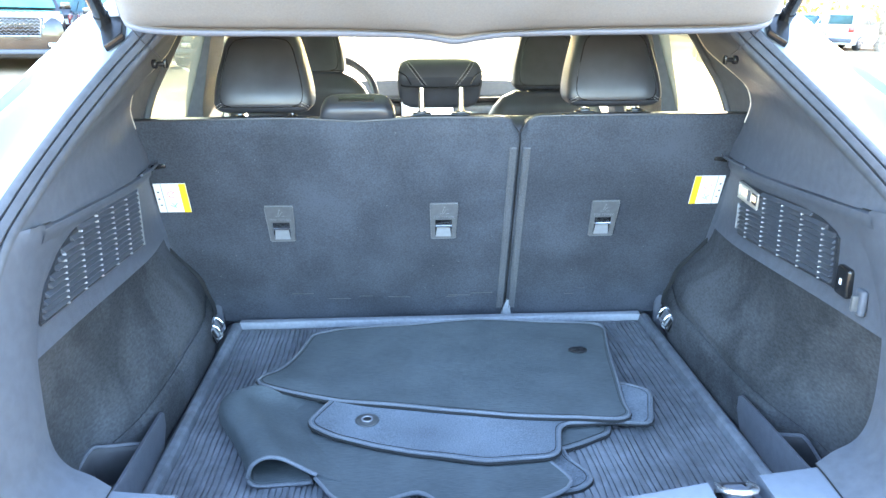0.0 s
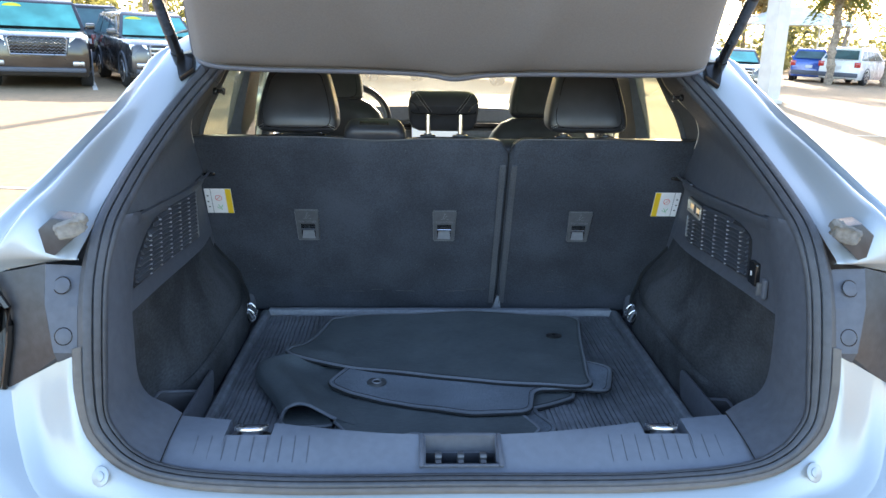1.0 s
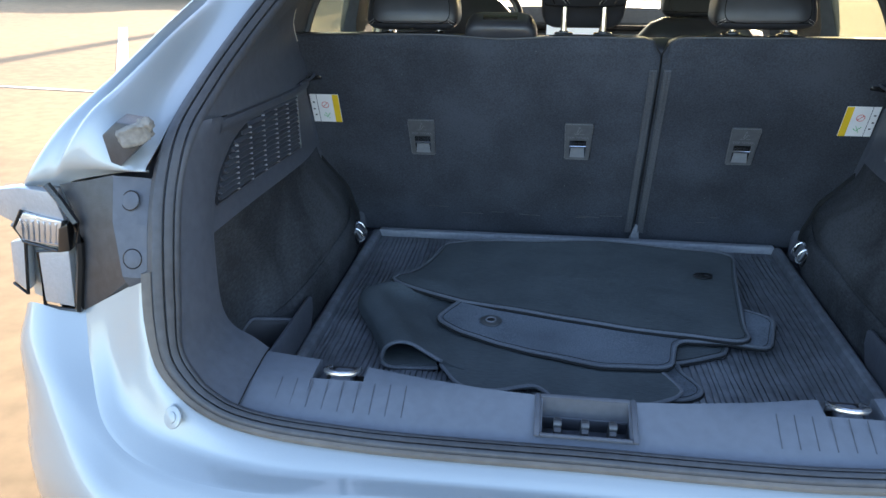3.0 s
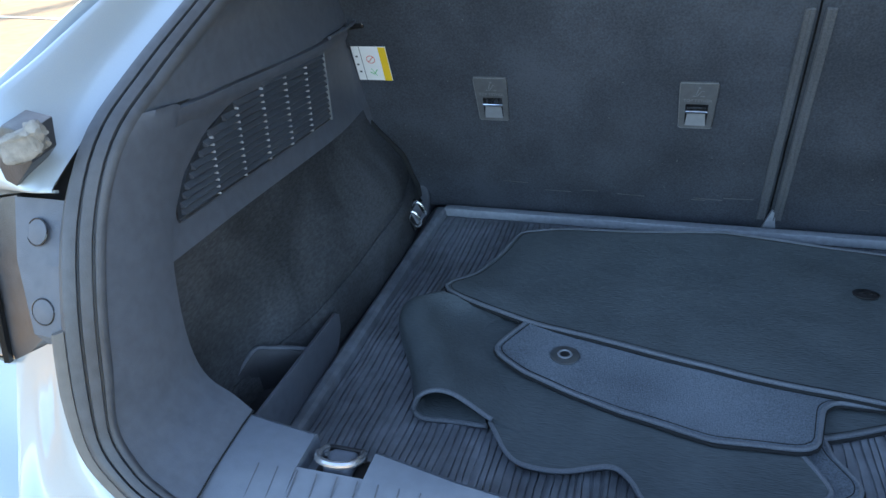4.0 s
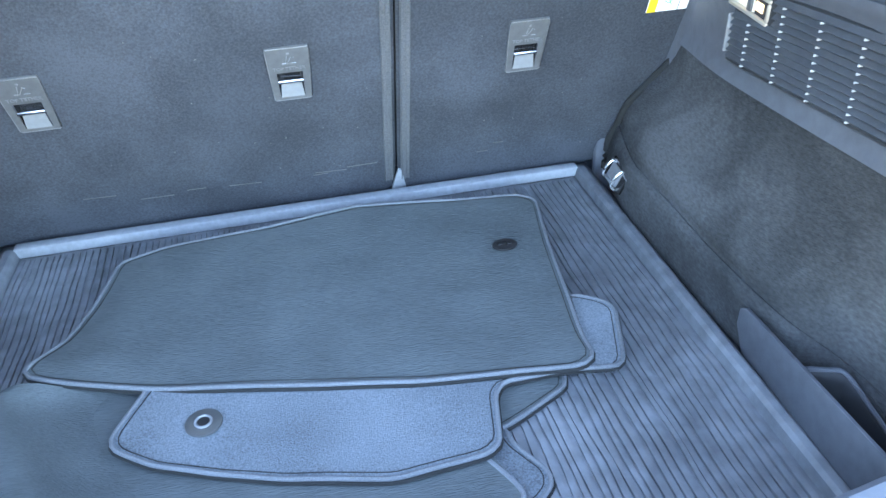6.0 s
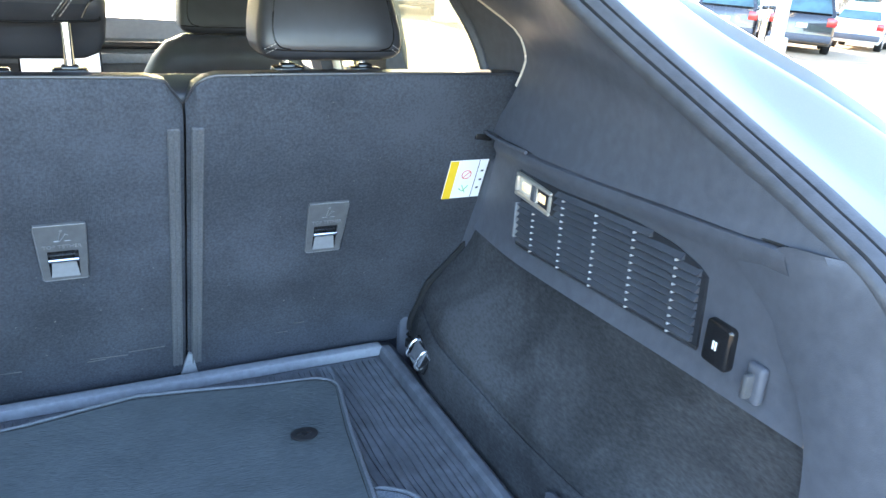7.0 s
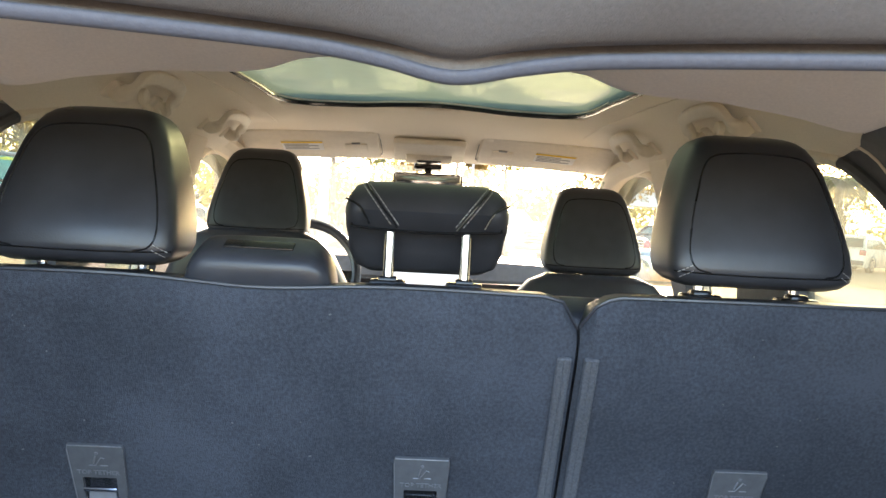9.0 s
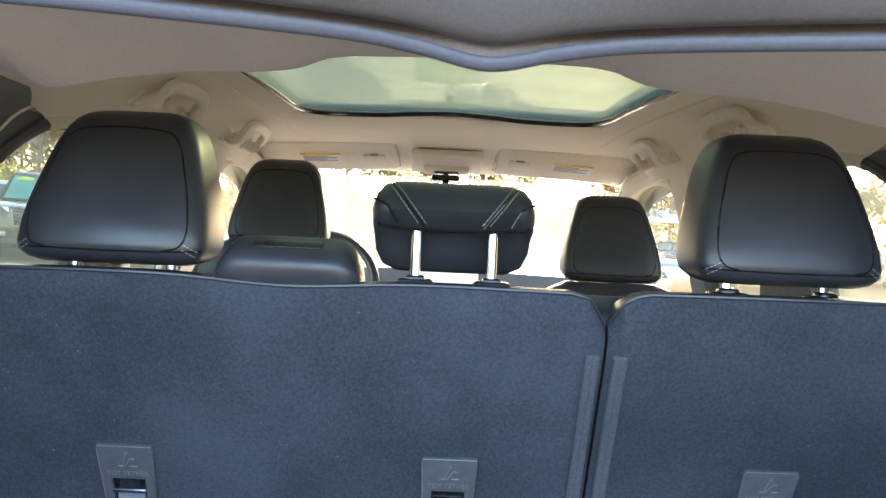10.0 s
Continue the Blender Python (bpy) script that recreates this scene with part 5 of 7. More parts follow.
for side in (-1, 1):
    s0, x0 = 0.380, 0.656
    lb = thing("warning_label", seat_m(side * x0, s0).translation, "white and yellow paper warning label stuck on the seat back", "label", "warning labels")
    part("paper", turned(box((side * x0 - 0.038, -0.003, 0.0), (side * x0 + 0.038, -0.0016, 0.084), 0.0004, 1), seat_m(0, s0)), WHITE, lb)
    a = -side
    part("yellow_band", turned(box((side * x0 + a * 0.0295 - 0.0080, -0.0042, 0.0005), (side * x0 + a * 0.0295 + 0.0080, -0.0031, 0.0835), 0.0003, 1), seat_m(0, s0)), YELLOW, lb)
    part("fold_line", turned(box((side * x0 - a * 0.020 - 0.0006, -0.0036, 0.0), (side * x0 - a * 0.020 + 0.0006, -0.0031, 0.084), 0.0001, 1), seat_m(0, s0)), INK, lb)
    part("no_symbol", turned(joined(tube([Vector((side * x0 + a * 0.0 + 0.009 * math.cos(q * math.pi / 8), -0.0036, 0.053 + 0.009 * math.sin(q * math.pi / 8))) for q in range(16)], 0.0008, 4, True), tube([(side * x0 - 0.006, -0.0036, 0.047), (side * x0 + 0.006, -0.0036, 0.059)], 0.0008, 4)), seat_m(0, s0)), RED, lb)
    part("yes_symbol", turned(joined(tube([(side * x0 - 0.008, -0.0036, 0.022), (side * x0, -0.0036, 0.016), (side * x0 + 0.009, -0.0036, 0.028)], 0.001, 4), tube([(side * x0 - 0.004, -0.0036, 0.030), (side * x0 + 0.006, -0.0036, 0.012)], 0.0007, 4)), seat_m(0, s0)), GREEN, lb)
    for dx, dz in ((-0.030, 0.060), (-0.029, 0.022), (-0.031, 0.040)):
        part("print_bar", turned(box((side * x0 - a * -dx - 0.0025, -0.0036, dz - 0.002), (side * x0 - a * -dx + 0.0025, -0.0031, dz + 0.002), 0.0001, 1), seat_m(0, s0)), INK, lb)

# small black latch tab where the back meets the trim
for side in (1, -1):
    solo("seat_latch", flip(turned(box((-0.022, -0.012, -0.006), (0.012, 0.006, 0.006), 0.003), pose(0.675, 1.795, 1.135, 0, 8, 0)), side), PLASTIC_GLOSS, "small black seat-back latch beside the trim", "seat latch", "seat latches")

# ---- front seats ----
for x, z0, zh, nm in ((-0.436, 1.275, 1.250, "driver"), (0.436, 1.200, 1.192, "passenger")):
    fs = thing("front_seat", (x, 2.9, 0.45), "black leather front seat with a head restraint", "car seat", "front seats")
    part("backrest", cushion([(x, z, y, w, d) for z, y, w, d in ((0.55, 3.02, 0.24, 0.08), (0.7, 2.98, 0.255, 0.085), (0.95, 2.90, 0.25, 0.085), (z0 - 0.14, 2.85, 0.235, 0.075), (z0 - 0.07, 2.835, 0.20, 0.065), (z0 - 0.03, 2.83, 0.165, 0.05), (z0 - 0.01, 2.83, 0.12, 0.03))], 32, 3.4), LEATHER, fs, sharp=60)
    part("cushion", box((x - 0.25, 2.95, 0.45), (x + 0.25, 3.40, 0.62), 0.05, 3), LEATHER, fs)
    headrest(fs, x, 2.845, zh, 0.258, 0.165, 0.228, 0.105, posts=0.055, stitch=False)

# ---- dashboard, wheel, screen, mirror, visors, handles ----
dash = thing("dashboard", (0, 3.8, 0.6), "dark grey padded dashboard with a pale strip", "dashboard")
part("top_pad", loft([[(x, 3.56, 0.98), (x, 3.57, 1.095), (x, 3.63, 1.140 + 0.02 * math.cos(x * 2)), (x, 3.80, 1.155 + 0.02 * math.cos(x * 2)), (x, 4.22, 1.10), (x, 4.25, 0.80)] for x in (-0.69, -0.5, -0.3, -0.1, 0.1, 0.3, 0.5, 0.69)]), DASHGREY, dash)
part("fascia_strip", box((-0.60, 3.550, 1.010), (0.66, 3.575, 1.045), 0.006), LIPGREY, dash, "pale cloth strip")
part("air_slot", box((-0.60, 3.548, 1.060), (0.66, 3.572, 1.085), 0.004), PLASTIC_GLOSS, dash)
part("lower_dash", box((-0.69, 3.60, 0.60), (0.69, 3.80, 1.00), 0.02), DASHGREY, dash)
scr = thing("centre_screen", (0.012, 3.5, 0.90), "upright lit touch screen on the dashboard", "screen")
part("case", turned(box((-0.125, 0, -0.165), (0.125, 0.018, 0.165), 0.008), pose(0.012, 3.50, 1.085, -8)), PLASTIC_GLOSS, scr)
part("display", turned(box((-0.118, -0.003, -0.157), (0.118, 0.0, 0.157), 0.002), pose(0.012, 3.499, 1.085, -8)), SCREEN, scr, "bright white display")
wheel = thing("steering_wheel", (-0.41, 3.35, 0.9), "black leather steering wheel", "steering wheel")
wm = pose(-0.40, 3.33, 1.110, 66)
part("rim", turned(tube([Vector((0.182 * math.cos(a), 0.178 * math.sin(a), 0)) for a in np.linspace(0, 2 * math.pi, 48, endpoint=False)], 0.016, 10, True), wm), LEATHER, wheel)
part("hub", turned(disc((0, 0, -0.02), 0.07, 0.05, "z", 24, 0.01), wm), PLASTIC, wheel)
for a in (0, 180, 270):
    part("spoke", turned(box((0.05, -0.018, -0.012), (0.175, 0.018, 0.006), 0.006), wm @ Matrix.Rotation(radians(a), 4, "Z")), PLASTIC_GLOSS, wheel)
mir = thing("rear_view_mirror", (0, 3.42, 1.40), "rear-view mirror on a black stalk under the windscreen header", "mirror")
part("shell", turned(cushion([(0, z, 0, w, d) for z, w, d in ((-0.033, 0.105, 0.008), (-0.028, 0.116, 0.018), (0, 0.120, 0.022), (0.028, 0.116, 0.018), (0.033, 0.105, 0.008))], 28, 5), pose(0.0, 3.42, 1.428, 4)), PLASTIC_GLOSS, mir)
part("mirror_glass", turned(box((-0.110, -0.026, -0.027), (0.110, -0.0205, 0.027), 0.004), pose(0.0, 3.42, 1.428, 4)), CHROME, mir, "silvered mirror glass")
part("stalk", joined(tube([(0, 3.45, 1.43), (0, 3.50, 1.49)], 0.012, 10), box((-0.05, 3.47, 1.475), (0.05, 3.56, 1.50), 0.01)), PLASTIC_GLOSS, mir)
con = thing("overhead_console", (0, 3.25, 1.5), "beige overhead console with map lamps", "overhead console")
part("console_body", turned(box((-0.115, -0.09, -0.012), (0.115, 0.09, 0.01), 0.008), pose(0.0, 3.33, 1.530, -14)), BEIGE, con)
part("lamp_unit", turned(box((-0.075, -0.02, -0.022), (0.075, 0.05, -0.01), 0.006), pose(0.0, 3.36, 1.524, -14)), BEIGE, con)
part("button_row", turned(box((-0.04, 0.0, -0.026), (0.04, 0.03, -0.02), 0.003), pose(0.0, 3.37, 1.522, -14)), PLASTIC_GLOSS, con, "dark button row")
for side in (1, -1):
    vis = thing("sun_visor", (side * 0.36, 3.3, 1.52), "folded beige sun visor with a printed label", "sun visor", "sun visors")
    vm = pose(side * 0.375, 3.305, 1.535, -20, side * 3, 0)
    part("visor_panel", turned(box((-0.215, -0.100, -0.010), (0.215, 0.100, 0.006), 0.007, 3), vm), BEIGE, vis)
    # Dark tube that draws the shadow between visor and headliner.
    part("visor_shadow", turned(tube([(-0.217, -0.101, 0.004), (0.217, -0.101, 0.004), (0.219, 0.100, 0.004), (-0.219, 0.100, 0.004)], 0.0022, 6, True), vm), PLASTIC, vis, "dark outline for the shadow round the visor")
    part("flap_latch", turned(box((-side * 0.14 - 0.014, -0.020, -0.0145), (-side * 0.14 + 0.014, -0.012, -0.0098), 0.002), vm), RAMPGREY, vis, "grey flap latch")
    part("mirror_flap", turned(box((-side * 0.14 - 0.035, -0.01, -0.0135), (-side * 0.14 + 0.035, 0.045, -0.0095), 0.003), vm), BEIGE, vis)
    part("label_paper", turned(box((side * 0.03 - 0.065, -0.030, -0.0116), (side * 0.03 + 0.065, 0.035, -0.0102), 0.0005, 1), vm), WHITE, vis)
    part("label_band", turned(box((side * 0.03 - 0.065, -0.030, -0.0130), (side * 0.03 + 0.065, -0.019, -0.0118), 0.0004, 1), vm), YELLOW, vis, "yellow warning band")
    for k in range(4):
        part("print_bar", turned(box((side * 0.03 - 0.058, -0.012 + 0.011 * k, -0.0126), (side * 0.03 + (0.05 if k % 2 else 0.02), -0.007 + 0.011 * k, -0.0118), 0.0002, 1), vm), LIPGREY, vis)
    part("clip", turned(box((-side * 0.19 - 0.012, -0.10, -0.012), (-side * 0.19 + 0.012, -0.075, 0.006), 0.004), vm), BEIGE, vis)
    for y, zz in ((2.34, 1.554), (2.90, 1.557)):
        gh = thing("grab_handle", (side * 0.54, y, zz), "beige folding grab handle on the roof rail", "grab handle", "grab handles")
        grip = curve_points([(0.572, y - 0.100, zz - 0.026), (0.556, y - 0.102, zz - 0.042), (0.538, y - 0.101, zz - 0.036), (0.519, y - 0.092, zz - 0.013), (0.509, y - 0.066, zz - 0.003), (0.506, y, zz), (0.509, y + 0.066, zz - 0.003), (0.519, y + 0.092, zz - 0.013), (0.538, y + 0.101, zz - 0.036), (0.556, y + 0.102, zz - 0.042), (0.572, y + 0.100, zz - 0.026)], 44)
        tilt = radians(-48)
        ring = [(0.0145 * math.copysign(abs(math.cos(a)) ** 0.5, math.cos(a)), 0.0085 * math.copysign(abs(math.sin(a)) ** 0.5, math.sin(a))) for a in np.linspace(0, 2 * math.pi, 16, endpoint=False)]
        rings = []
        for k, p in enumerate(grip):
            d = (grip[min(k + 1, 43)] - grip[max(k - 1, 0)]).normalized()
            wide = Vector((math.cos(tilt), 0, math.sin(tilt)))
            flat = d.cross(wide).normalized()
            wide = flat.cross(d).normalized()
            rings.append([p + wide * u + flat * w for u, w in ring])
        part("handle", flip(loft(rings), side), BEIGE, gh)
        for e in (-0.098, 0.098):
            part("mount", flip(turned(box((-0.018, -0.020, -0.010), (0.022, 0.020, 0.018), 0.006, 3), pose(0.572, y + e, zz - 0.028, 0, 45, 0)), side), BEIGE, gh)
        if y < 2.5:
            part("coat_hook", flip(joined(tube(curve_points([(0.562, y, zz - 0.020), (0.548, y, zz - 0.044), (0.534, y, zz - 0.062), (0.520, y, zz - 0.058)], 10), 0.007, 8), disc((0.552, y, zz - 0.030), 0.015, 0.014, "x", 14, 0.003)), side), BEIGE, gh)

# ---- boot lamp, socket, switch, cover loops ----
lampm = pose(panel_x(1.598) - 0.003, 1.598, 1.091, 3, 0, -2) @ Matrix.Scale(0.94, 4)
bl = thing("boot_lamp", (panel_x(1.598), 1.598, 1.075), "lit boot lamp in a chrome-edged frame on the side trim", "boot lamp")
part("lamp_frame", turned(joined(box((-0.007, -0.056, -0.020), (0.006, 0.056, -0.0135), 0.003), box((-0.007, -0.056, 0.0135), (0.006, 0.056, 0.020), 0.003), box((-0.007, -0.056, -0.0135), (0.006, -0.049, 0.0135), 0.003), box((-0.007, 0.049, -0.0135), (0.006, 0.056, 0.0135), 0.003)), lampm), LAMPRIM, bl)
part("lamp_bezel", turned(box((0.000, -0.058, -0.022), (0.006, 0.058, 0.022), 0.002), lampm), RUBBER, bl)
part("lamp_back", turned(box((-0.001, -0.049, -0.0135), (0.003, 0.049, 0.0135), 0.001), lampm), BEIGE, bl)
for y in (-0.026, 0.026):
    part("led", turned(box((-0.004, y - 0.011, -0.007), (0.0, y + 0.011, 0.007), 0.004, 3), lampm), LAMPGLOW, bl, "warm glowing lamp lens")
part("divider", turned(box((-0.0045, -0.006, -0.0135), (0.001, 0.006, 0.0135), 0.001), lampm), TETHER, bl)
sk = thing("power_socket", (0.645, 1.17, 1.03), "black hinged power socket flap on the side trim", "power socket")
part("flap", turned(box((-0.010, -0.020, -0.026), (0.006, 0.020, 0.026), 0.006, 3), pose(panel_x(1.19), 1.185, 1.045, 0, 0, -4)), PLASTIC_GLOSS, sk)
part("symbol", turned(joined(box((-0.0112, -0.004, -0.005), (-0.0102, -0.0015, 0.005), 0.0002, 1), box((-0.0112, 0.0, -0.005), (-0.0102, 0.0025, 0.005), 0.0002, 1)), pose(panel_x(1.19), 1.185, 1.045, 0, 0, -4)), WHITE, sk, "small white socket symbol")
bh = thing("bag_hook", (0.64, 1.12, 1.02), "dark recessed bag hook in the side trim", "bag hook")
part("hook_frame", turned(box((-0.006, -0.012, -0.022), (0.006, 0.012, 0.022), 0.005, 3), pose(panel_x(1.13) - 0.004, 1.128, 1.030, 0, 0, -6)), PLASTIC, bh)
part("hook_tongue", turned(box((-0.016, -0.004, -0.016), (-0.002, 0.004, 0.012), 0.003), pose(panel_x(1.13) - 0.004, 1.128, 1.030, 0, 0, -6)), TETHER, bh, "grey hook tongue")
for side in (1, -1):
    lp = thing("shade_hook", (side * 0.575, 1.573, 1.383), "black shade hook on the pillar trim with an elastic cord", "hook", "shade hooks")
    part("stud", flip(joined(disc((0.582, 1.573, 1.383), 0.009, 0.010, "x", 16, 0.003), disc((0.570, 1.573, 1.383), 0.005, 0.022, "x", 14, 0.002), box((0.558, 1.566, 1.374), (0.564, 1.580, 1.392), 0.003)), side), PLASTIC_GLOSS, lp)
    part("cord", flip(tube(curve_points([(0.562, 1.573, 1.385), (0.556, 1.52, 1.402), (0.572, 1.50, 1.425), (0.590, 1.462, 1.466)], 16), 0.001, 5), side), RUBBER, lp)

# ---- tailgate, standing open above ----
gate = thing("tailgate", (0, 1.3, 1.42), "raised tailgate with a grey fabric luggage shade hung below it", "tailgate")
UPV = Vector((0, -0.616, 0.788))


OUTV = Vector((0, 0.788, 0.616))


HALF = [(0.0, 1.420, 1.430), (0.05, 1.410, 1.4375), (0.10, 1.400, 1.4425), (0.20, 1.385, 1.4455), (0.30, 1.370, 1.447), (0.40, 1.362, 1.448), (0.48, 1.364, 1.450), (0.535, 1.385, 1.454), (0.575, 1.428, 1.462), (0.600, 1.480, 1.475)]
HEM = curve_points([(-x, y, z) for x, y, z in HALF[:0:-1]] + HALF, 121)


def shade(k, v):
    """k along the hem, v in metres up from it: a slit behind the hem, then soft bulging cloth."""
    p = HEM[k].copy()
    x = p.x
    deep = float(np.interp(v, [0, 0.006, 0.010, 0.014, 0.017, 0.03, 0.08, 0.2, 0.35, 0.5, 0.6], [0, 0.018, 0.026, 0.018, -0.004, -0.010, -0.018, -0.028, -0.032, -0.02, 0])) * min(1.0, (0.602 - abs(x)) / 0.05)
    if v < 0.02:
        deep *= 1 - 0.85 * math.exp(-(x / 0.05) ** 2)
    crease = 0.010 * math.exp(-((abs(x) - 0.10 - 0.5 * v) / 0.05) ** 2) * min(1, v * 12) * math.exp(-v * 3)
    p.x *= 1 - 0.16 * v
    return p + UPV * v + OUTV * (deep - crease)


part("shade_fabric", thick(loft([[shade(k, v) for v in (0, 0.004, 0.007, 0.010, 0.013, 0.015, 0.017, 0.022, 0.03, 0.05, 0.08, 0.12, 0.16, 0.2, 0.26, 0.32, 0.38, 0.44, 0.5, 0.55, 0.6)] for k in range(121)], around=False), 0.003), SHADE, gate, "grey woven shade with soft creases", 60)
part("hem", loft([[p + UPV * (0.0058 * math.cos(a)) + OUTV * (0.0035 * math.sin(a) - 0.002) for a in np.linspace(0, 2 * math.pi, 10, endpoint=False)] for p in HEM]), SHADEHEM, gate, "stitched grey hem", 60)
for k in (0, 120):
    part("hem", tube([shade(k, 0.6 * j / 20) for j in range(21)], 0.005, 8), SHADEHEM, gate)
part("inner_panel", thick(grid(21, 12, lambda u, v: Vector((lerp(-0.60, 0.60, u) * (1 - 0.1 * (1 - v)), 1.60, 1.575)) + UPV * (v * 0.95 - 0.02) + OUTV * (0.0 - 0.02 * (2 * u - 1) ** 2)), 0.02), PLASTIC, gate)
part("gate_skin", thick(grid(21, 12, lambda u, v: Vector((lerp(-0.66, 0.66, u) * (1 - 0.06 * (1 - v)), 1.62, 1.585)) + UPV * (v * 1.0) + OUTV * (0.06 - 0.05 * (2 * u - 1) ** 2)), 0.004), PAINT, gate)
for side in (1, -1):
    stt = part("strut", flip(tube([(0.647, 1.518, 1.463), (0.645, 1.20, 1.790), (0.643, 1.02, 1.975)], 0.0125, 12), side), PLASTIC_GLOSS, gate, "black powered tailgate strut")
    part("strut_ball", flip(joined(disc((0.640, 1.520, 1.452), 0.009, 0.030, "x", 14, 0.003), tube([(0.648, 1.530, 1.450), (0.647, 1.505, 1.477)], 0.0150, 12, taper=[0.85, 1.0])), side), PLASTIC_GLOSS, stt)
    part("strut_bracket", flip(prism([(0.612, 1.540, 1.462), (0.606, 1.500, 1.432), (0.634, 1.478, 1.410), (0.646, 1.505, 1.440), (0.640, 1.530, 1.462)], (0.004, -0.006, 0.012), 0.002), side), PLASTIC_GLOSS, stt)
    part("sticker", flip(tube([(0.6470, 1.46, 1.5226), (0.6464, 1.37, 1.615)], 0.0128, 12), side), material("strut_print", (0.030, 0.042, 0.060), 0.5, 0, 0.8, 90), stt, "faded printed sleeve")

# ---- loose carpet mats lying on the boot floor ----


def resample(pts, n):
    """n points evenly spread along a closed line."""
    ring = pts + [pts[0]]
    d = [0.0]
    for p, q in zip(ring, ring[1:]):
        d.append(d[-1] + (q - p).length)
    out, j = [], 0
    for k in range(n):
        s = d[-1] * k / n
        while d[j + 1] < s:
            j += 1
        out.append(ring[j].lerp(ring[j + 1], (s - d[j]) / max(1e-9, d[j + 1] - d[j])))
    return out


def mat_sheet(outline, zf, t=0.006, n=90, rings=16):
    """A soft mat inside a closed outline; zf(x, y) is its top."""
    loop = resample([Vector((a, b, 0)) for a, b in outline], n)
    c = sum(loop, Vector()) / n
    levels = [[c.lerp(p, (r / (rings - 1)) * 0.98 + 0.02) for p in loop] for r in range(rings)]
    bm = loft([[Vector((p.x, p.y, zf(p.x, p.y))) for p in lv] for lv in levels] + [[Vector((p.x, p.y, zf(p.x, p.y) - t)) for p in levels[-1]]], caps=False)
    bm.verts.ensure_lookup_table()
    bm.faces.new([bm.verts[i] for i in range(n)])
    return bm, [Vector((p.x, p.y, zf(p.x, p.y) - t * 0.3)) for p in loop]


def rounded(outline, r=0.02):
    """Rounds the corners of an outline."""
    out = []
    n = len(outline)
    for i, p in enumerate(outline):
        p, a, b = Vector(p), Vector(outline[i - 1]), Vector(outline[(i + 1) % n])
        pa, pb = p + (a - p).normalized() * min(r, (a - p).length * 0.45), p + (b - p).normalized() * min(r, (b - p).length * 0.45)
        for f in (0, 0.25, 0.5, 0.75, 1):
            out.append(tuple(pa.lerp(p, f).lerp(p.lerp(pb, f), f)))
    return out


def car_mat(label, outline, zf, felt, piping=PIPING, n=160, r=0.022):
    bm, loop = mat_sheet(rounded(outline, r), zf, n=n)
    lo = Vector((loop[0].x, loop[0].y, 0.66))
    mt = thing("floor_mat", lo, label, "floor mat", "loose floor mats")
    part("carpet", bm, felt, mt, sharp=60)
    c = sum(loop, Vector()) / len(loop)
    # The shadow below the mat's edge, drawn as a black tube.
    part("contact_shadow", tube([p - (c - p).normalized() * 0.0022 + Vector((0, 0, -0.0045)) for p in loop], 0.0036, 6, True), DARKEDGE, mt)
    part("edge_piping", tube([p + Vector((0, 0, 0.0006)) for p in loop], 0.0035, 8, True), piping, mt)
    part("hem_stitch", tube([p + (c - p).normalized() * 0.0085 + Vector((0, 0, 0.0020)) for p in loop], 0.0008, 5, True), DARKEDGE, mt, "stitched hem line")
    return mt


def ripple(x, y, k):
    return 0.0022 * noise.noise(Vector((x * 8, y * 8, k))) + 0.0009 * noise.noise(Vector((x * 14 + y * 9, y * 30, k)))


bottom = car_mat("dark carpet mat lying under the others", [(-0.40, 1.56), (0.34, 1.545), (0.325, 1.40), (0.313, 1.360), (0.306, 1.338), (0.25, 1.311), (0.207, 1.290), (0.10, 1.30), (-0.30, 1.36)], lambda x, y: 0.6695 + ripple(x, y, 1), MATFELT, r=0.008)
under = car_mat("grey felt corner of a mat showing below the rolled one", [(-0.20, 1.38), (0.15, 1.38), (0.205, 1.289), (0.207, 1.270), (0.211, 1.257), (0.238, 1.210), (0.235, 1.190), (0.214, 1.172), (0.196, 1.166), (0.10, 1.150), (-0.18, 1.22)], lambda x, y: 0.6645 + 0.4 * ripple(x, y, 7), MATBACK, r=0.010)

# the folded mat: its left end is rolled over
roll = thing("floor_mat", (-0.25, 1.3, 0.66), "dark carpet mat with one end rolled over", "floor mat", "loose floor mats")
base_edge = curve_points([(-0.268, 1.206, 0), (-0.252, 1.182, 0), (-0.232, 1.152, 0), (-0.205, 1.134, 0), (-0.150, 1.134, 0), (-0.088, 1.158, 0), (-0.058, 1.140, 0), (-0.030, 1.100, 0), (0.03, 1.096, 0), (0.10, 1.112, 0), (0.166, 1.144, 0), (0.188, 1.164, 0), (0.193, 1.186, 0), (0.168, 1.236, 0), (0.150, 1.262, 0)], 64)
front_line = curve_points([(-0.370, 1.55, 0), (-0.30, 1.545, 0), (0.0, 1.50, 0), (0.15, 1.46, 0)], 64)


def lift(x):
    return 0.003 * math.exp(-max(0, x + 0.26) / 0.05)


part("carpet", loft([[Vector((lerp(a.x, b.x, f), lerp(a.y, b.y, f), 0.675 + lift(lerp(a.x, b.x, f)) + ripple(a.x, lerp(a.y, b.y, f), 5) - dz)) for f, dz in ((0, 0.007), (0, 0.0), (0.1, 0), (0.2, 0), (0.4, 0), (0.6, 0), (0.8, 0), (1.0, 0))] for a, b in zip(base_edge, front_line)], around=False), MATFELT, roll, sharp=60)
part("edge_piping", tube([Vector((p.x, p.y, 0.6745 + lift(p.x))) for p in base_edge], 0.0038, 6), PIPING, roll)
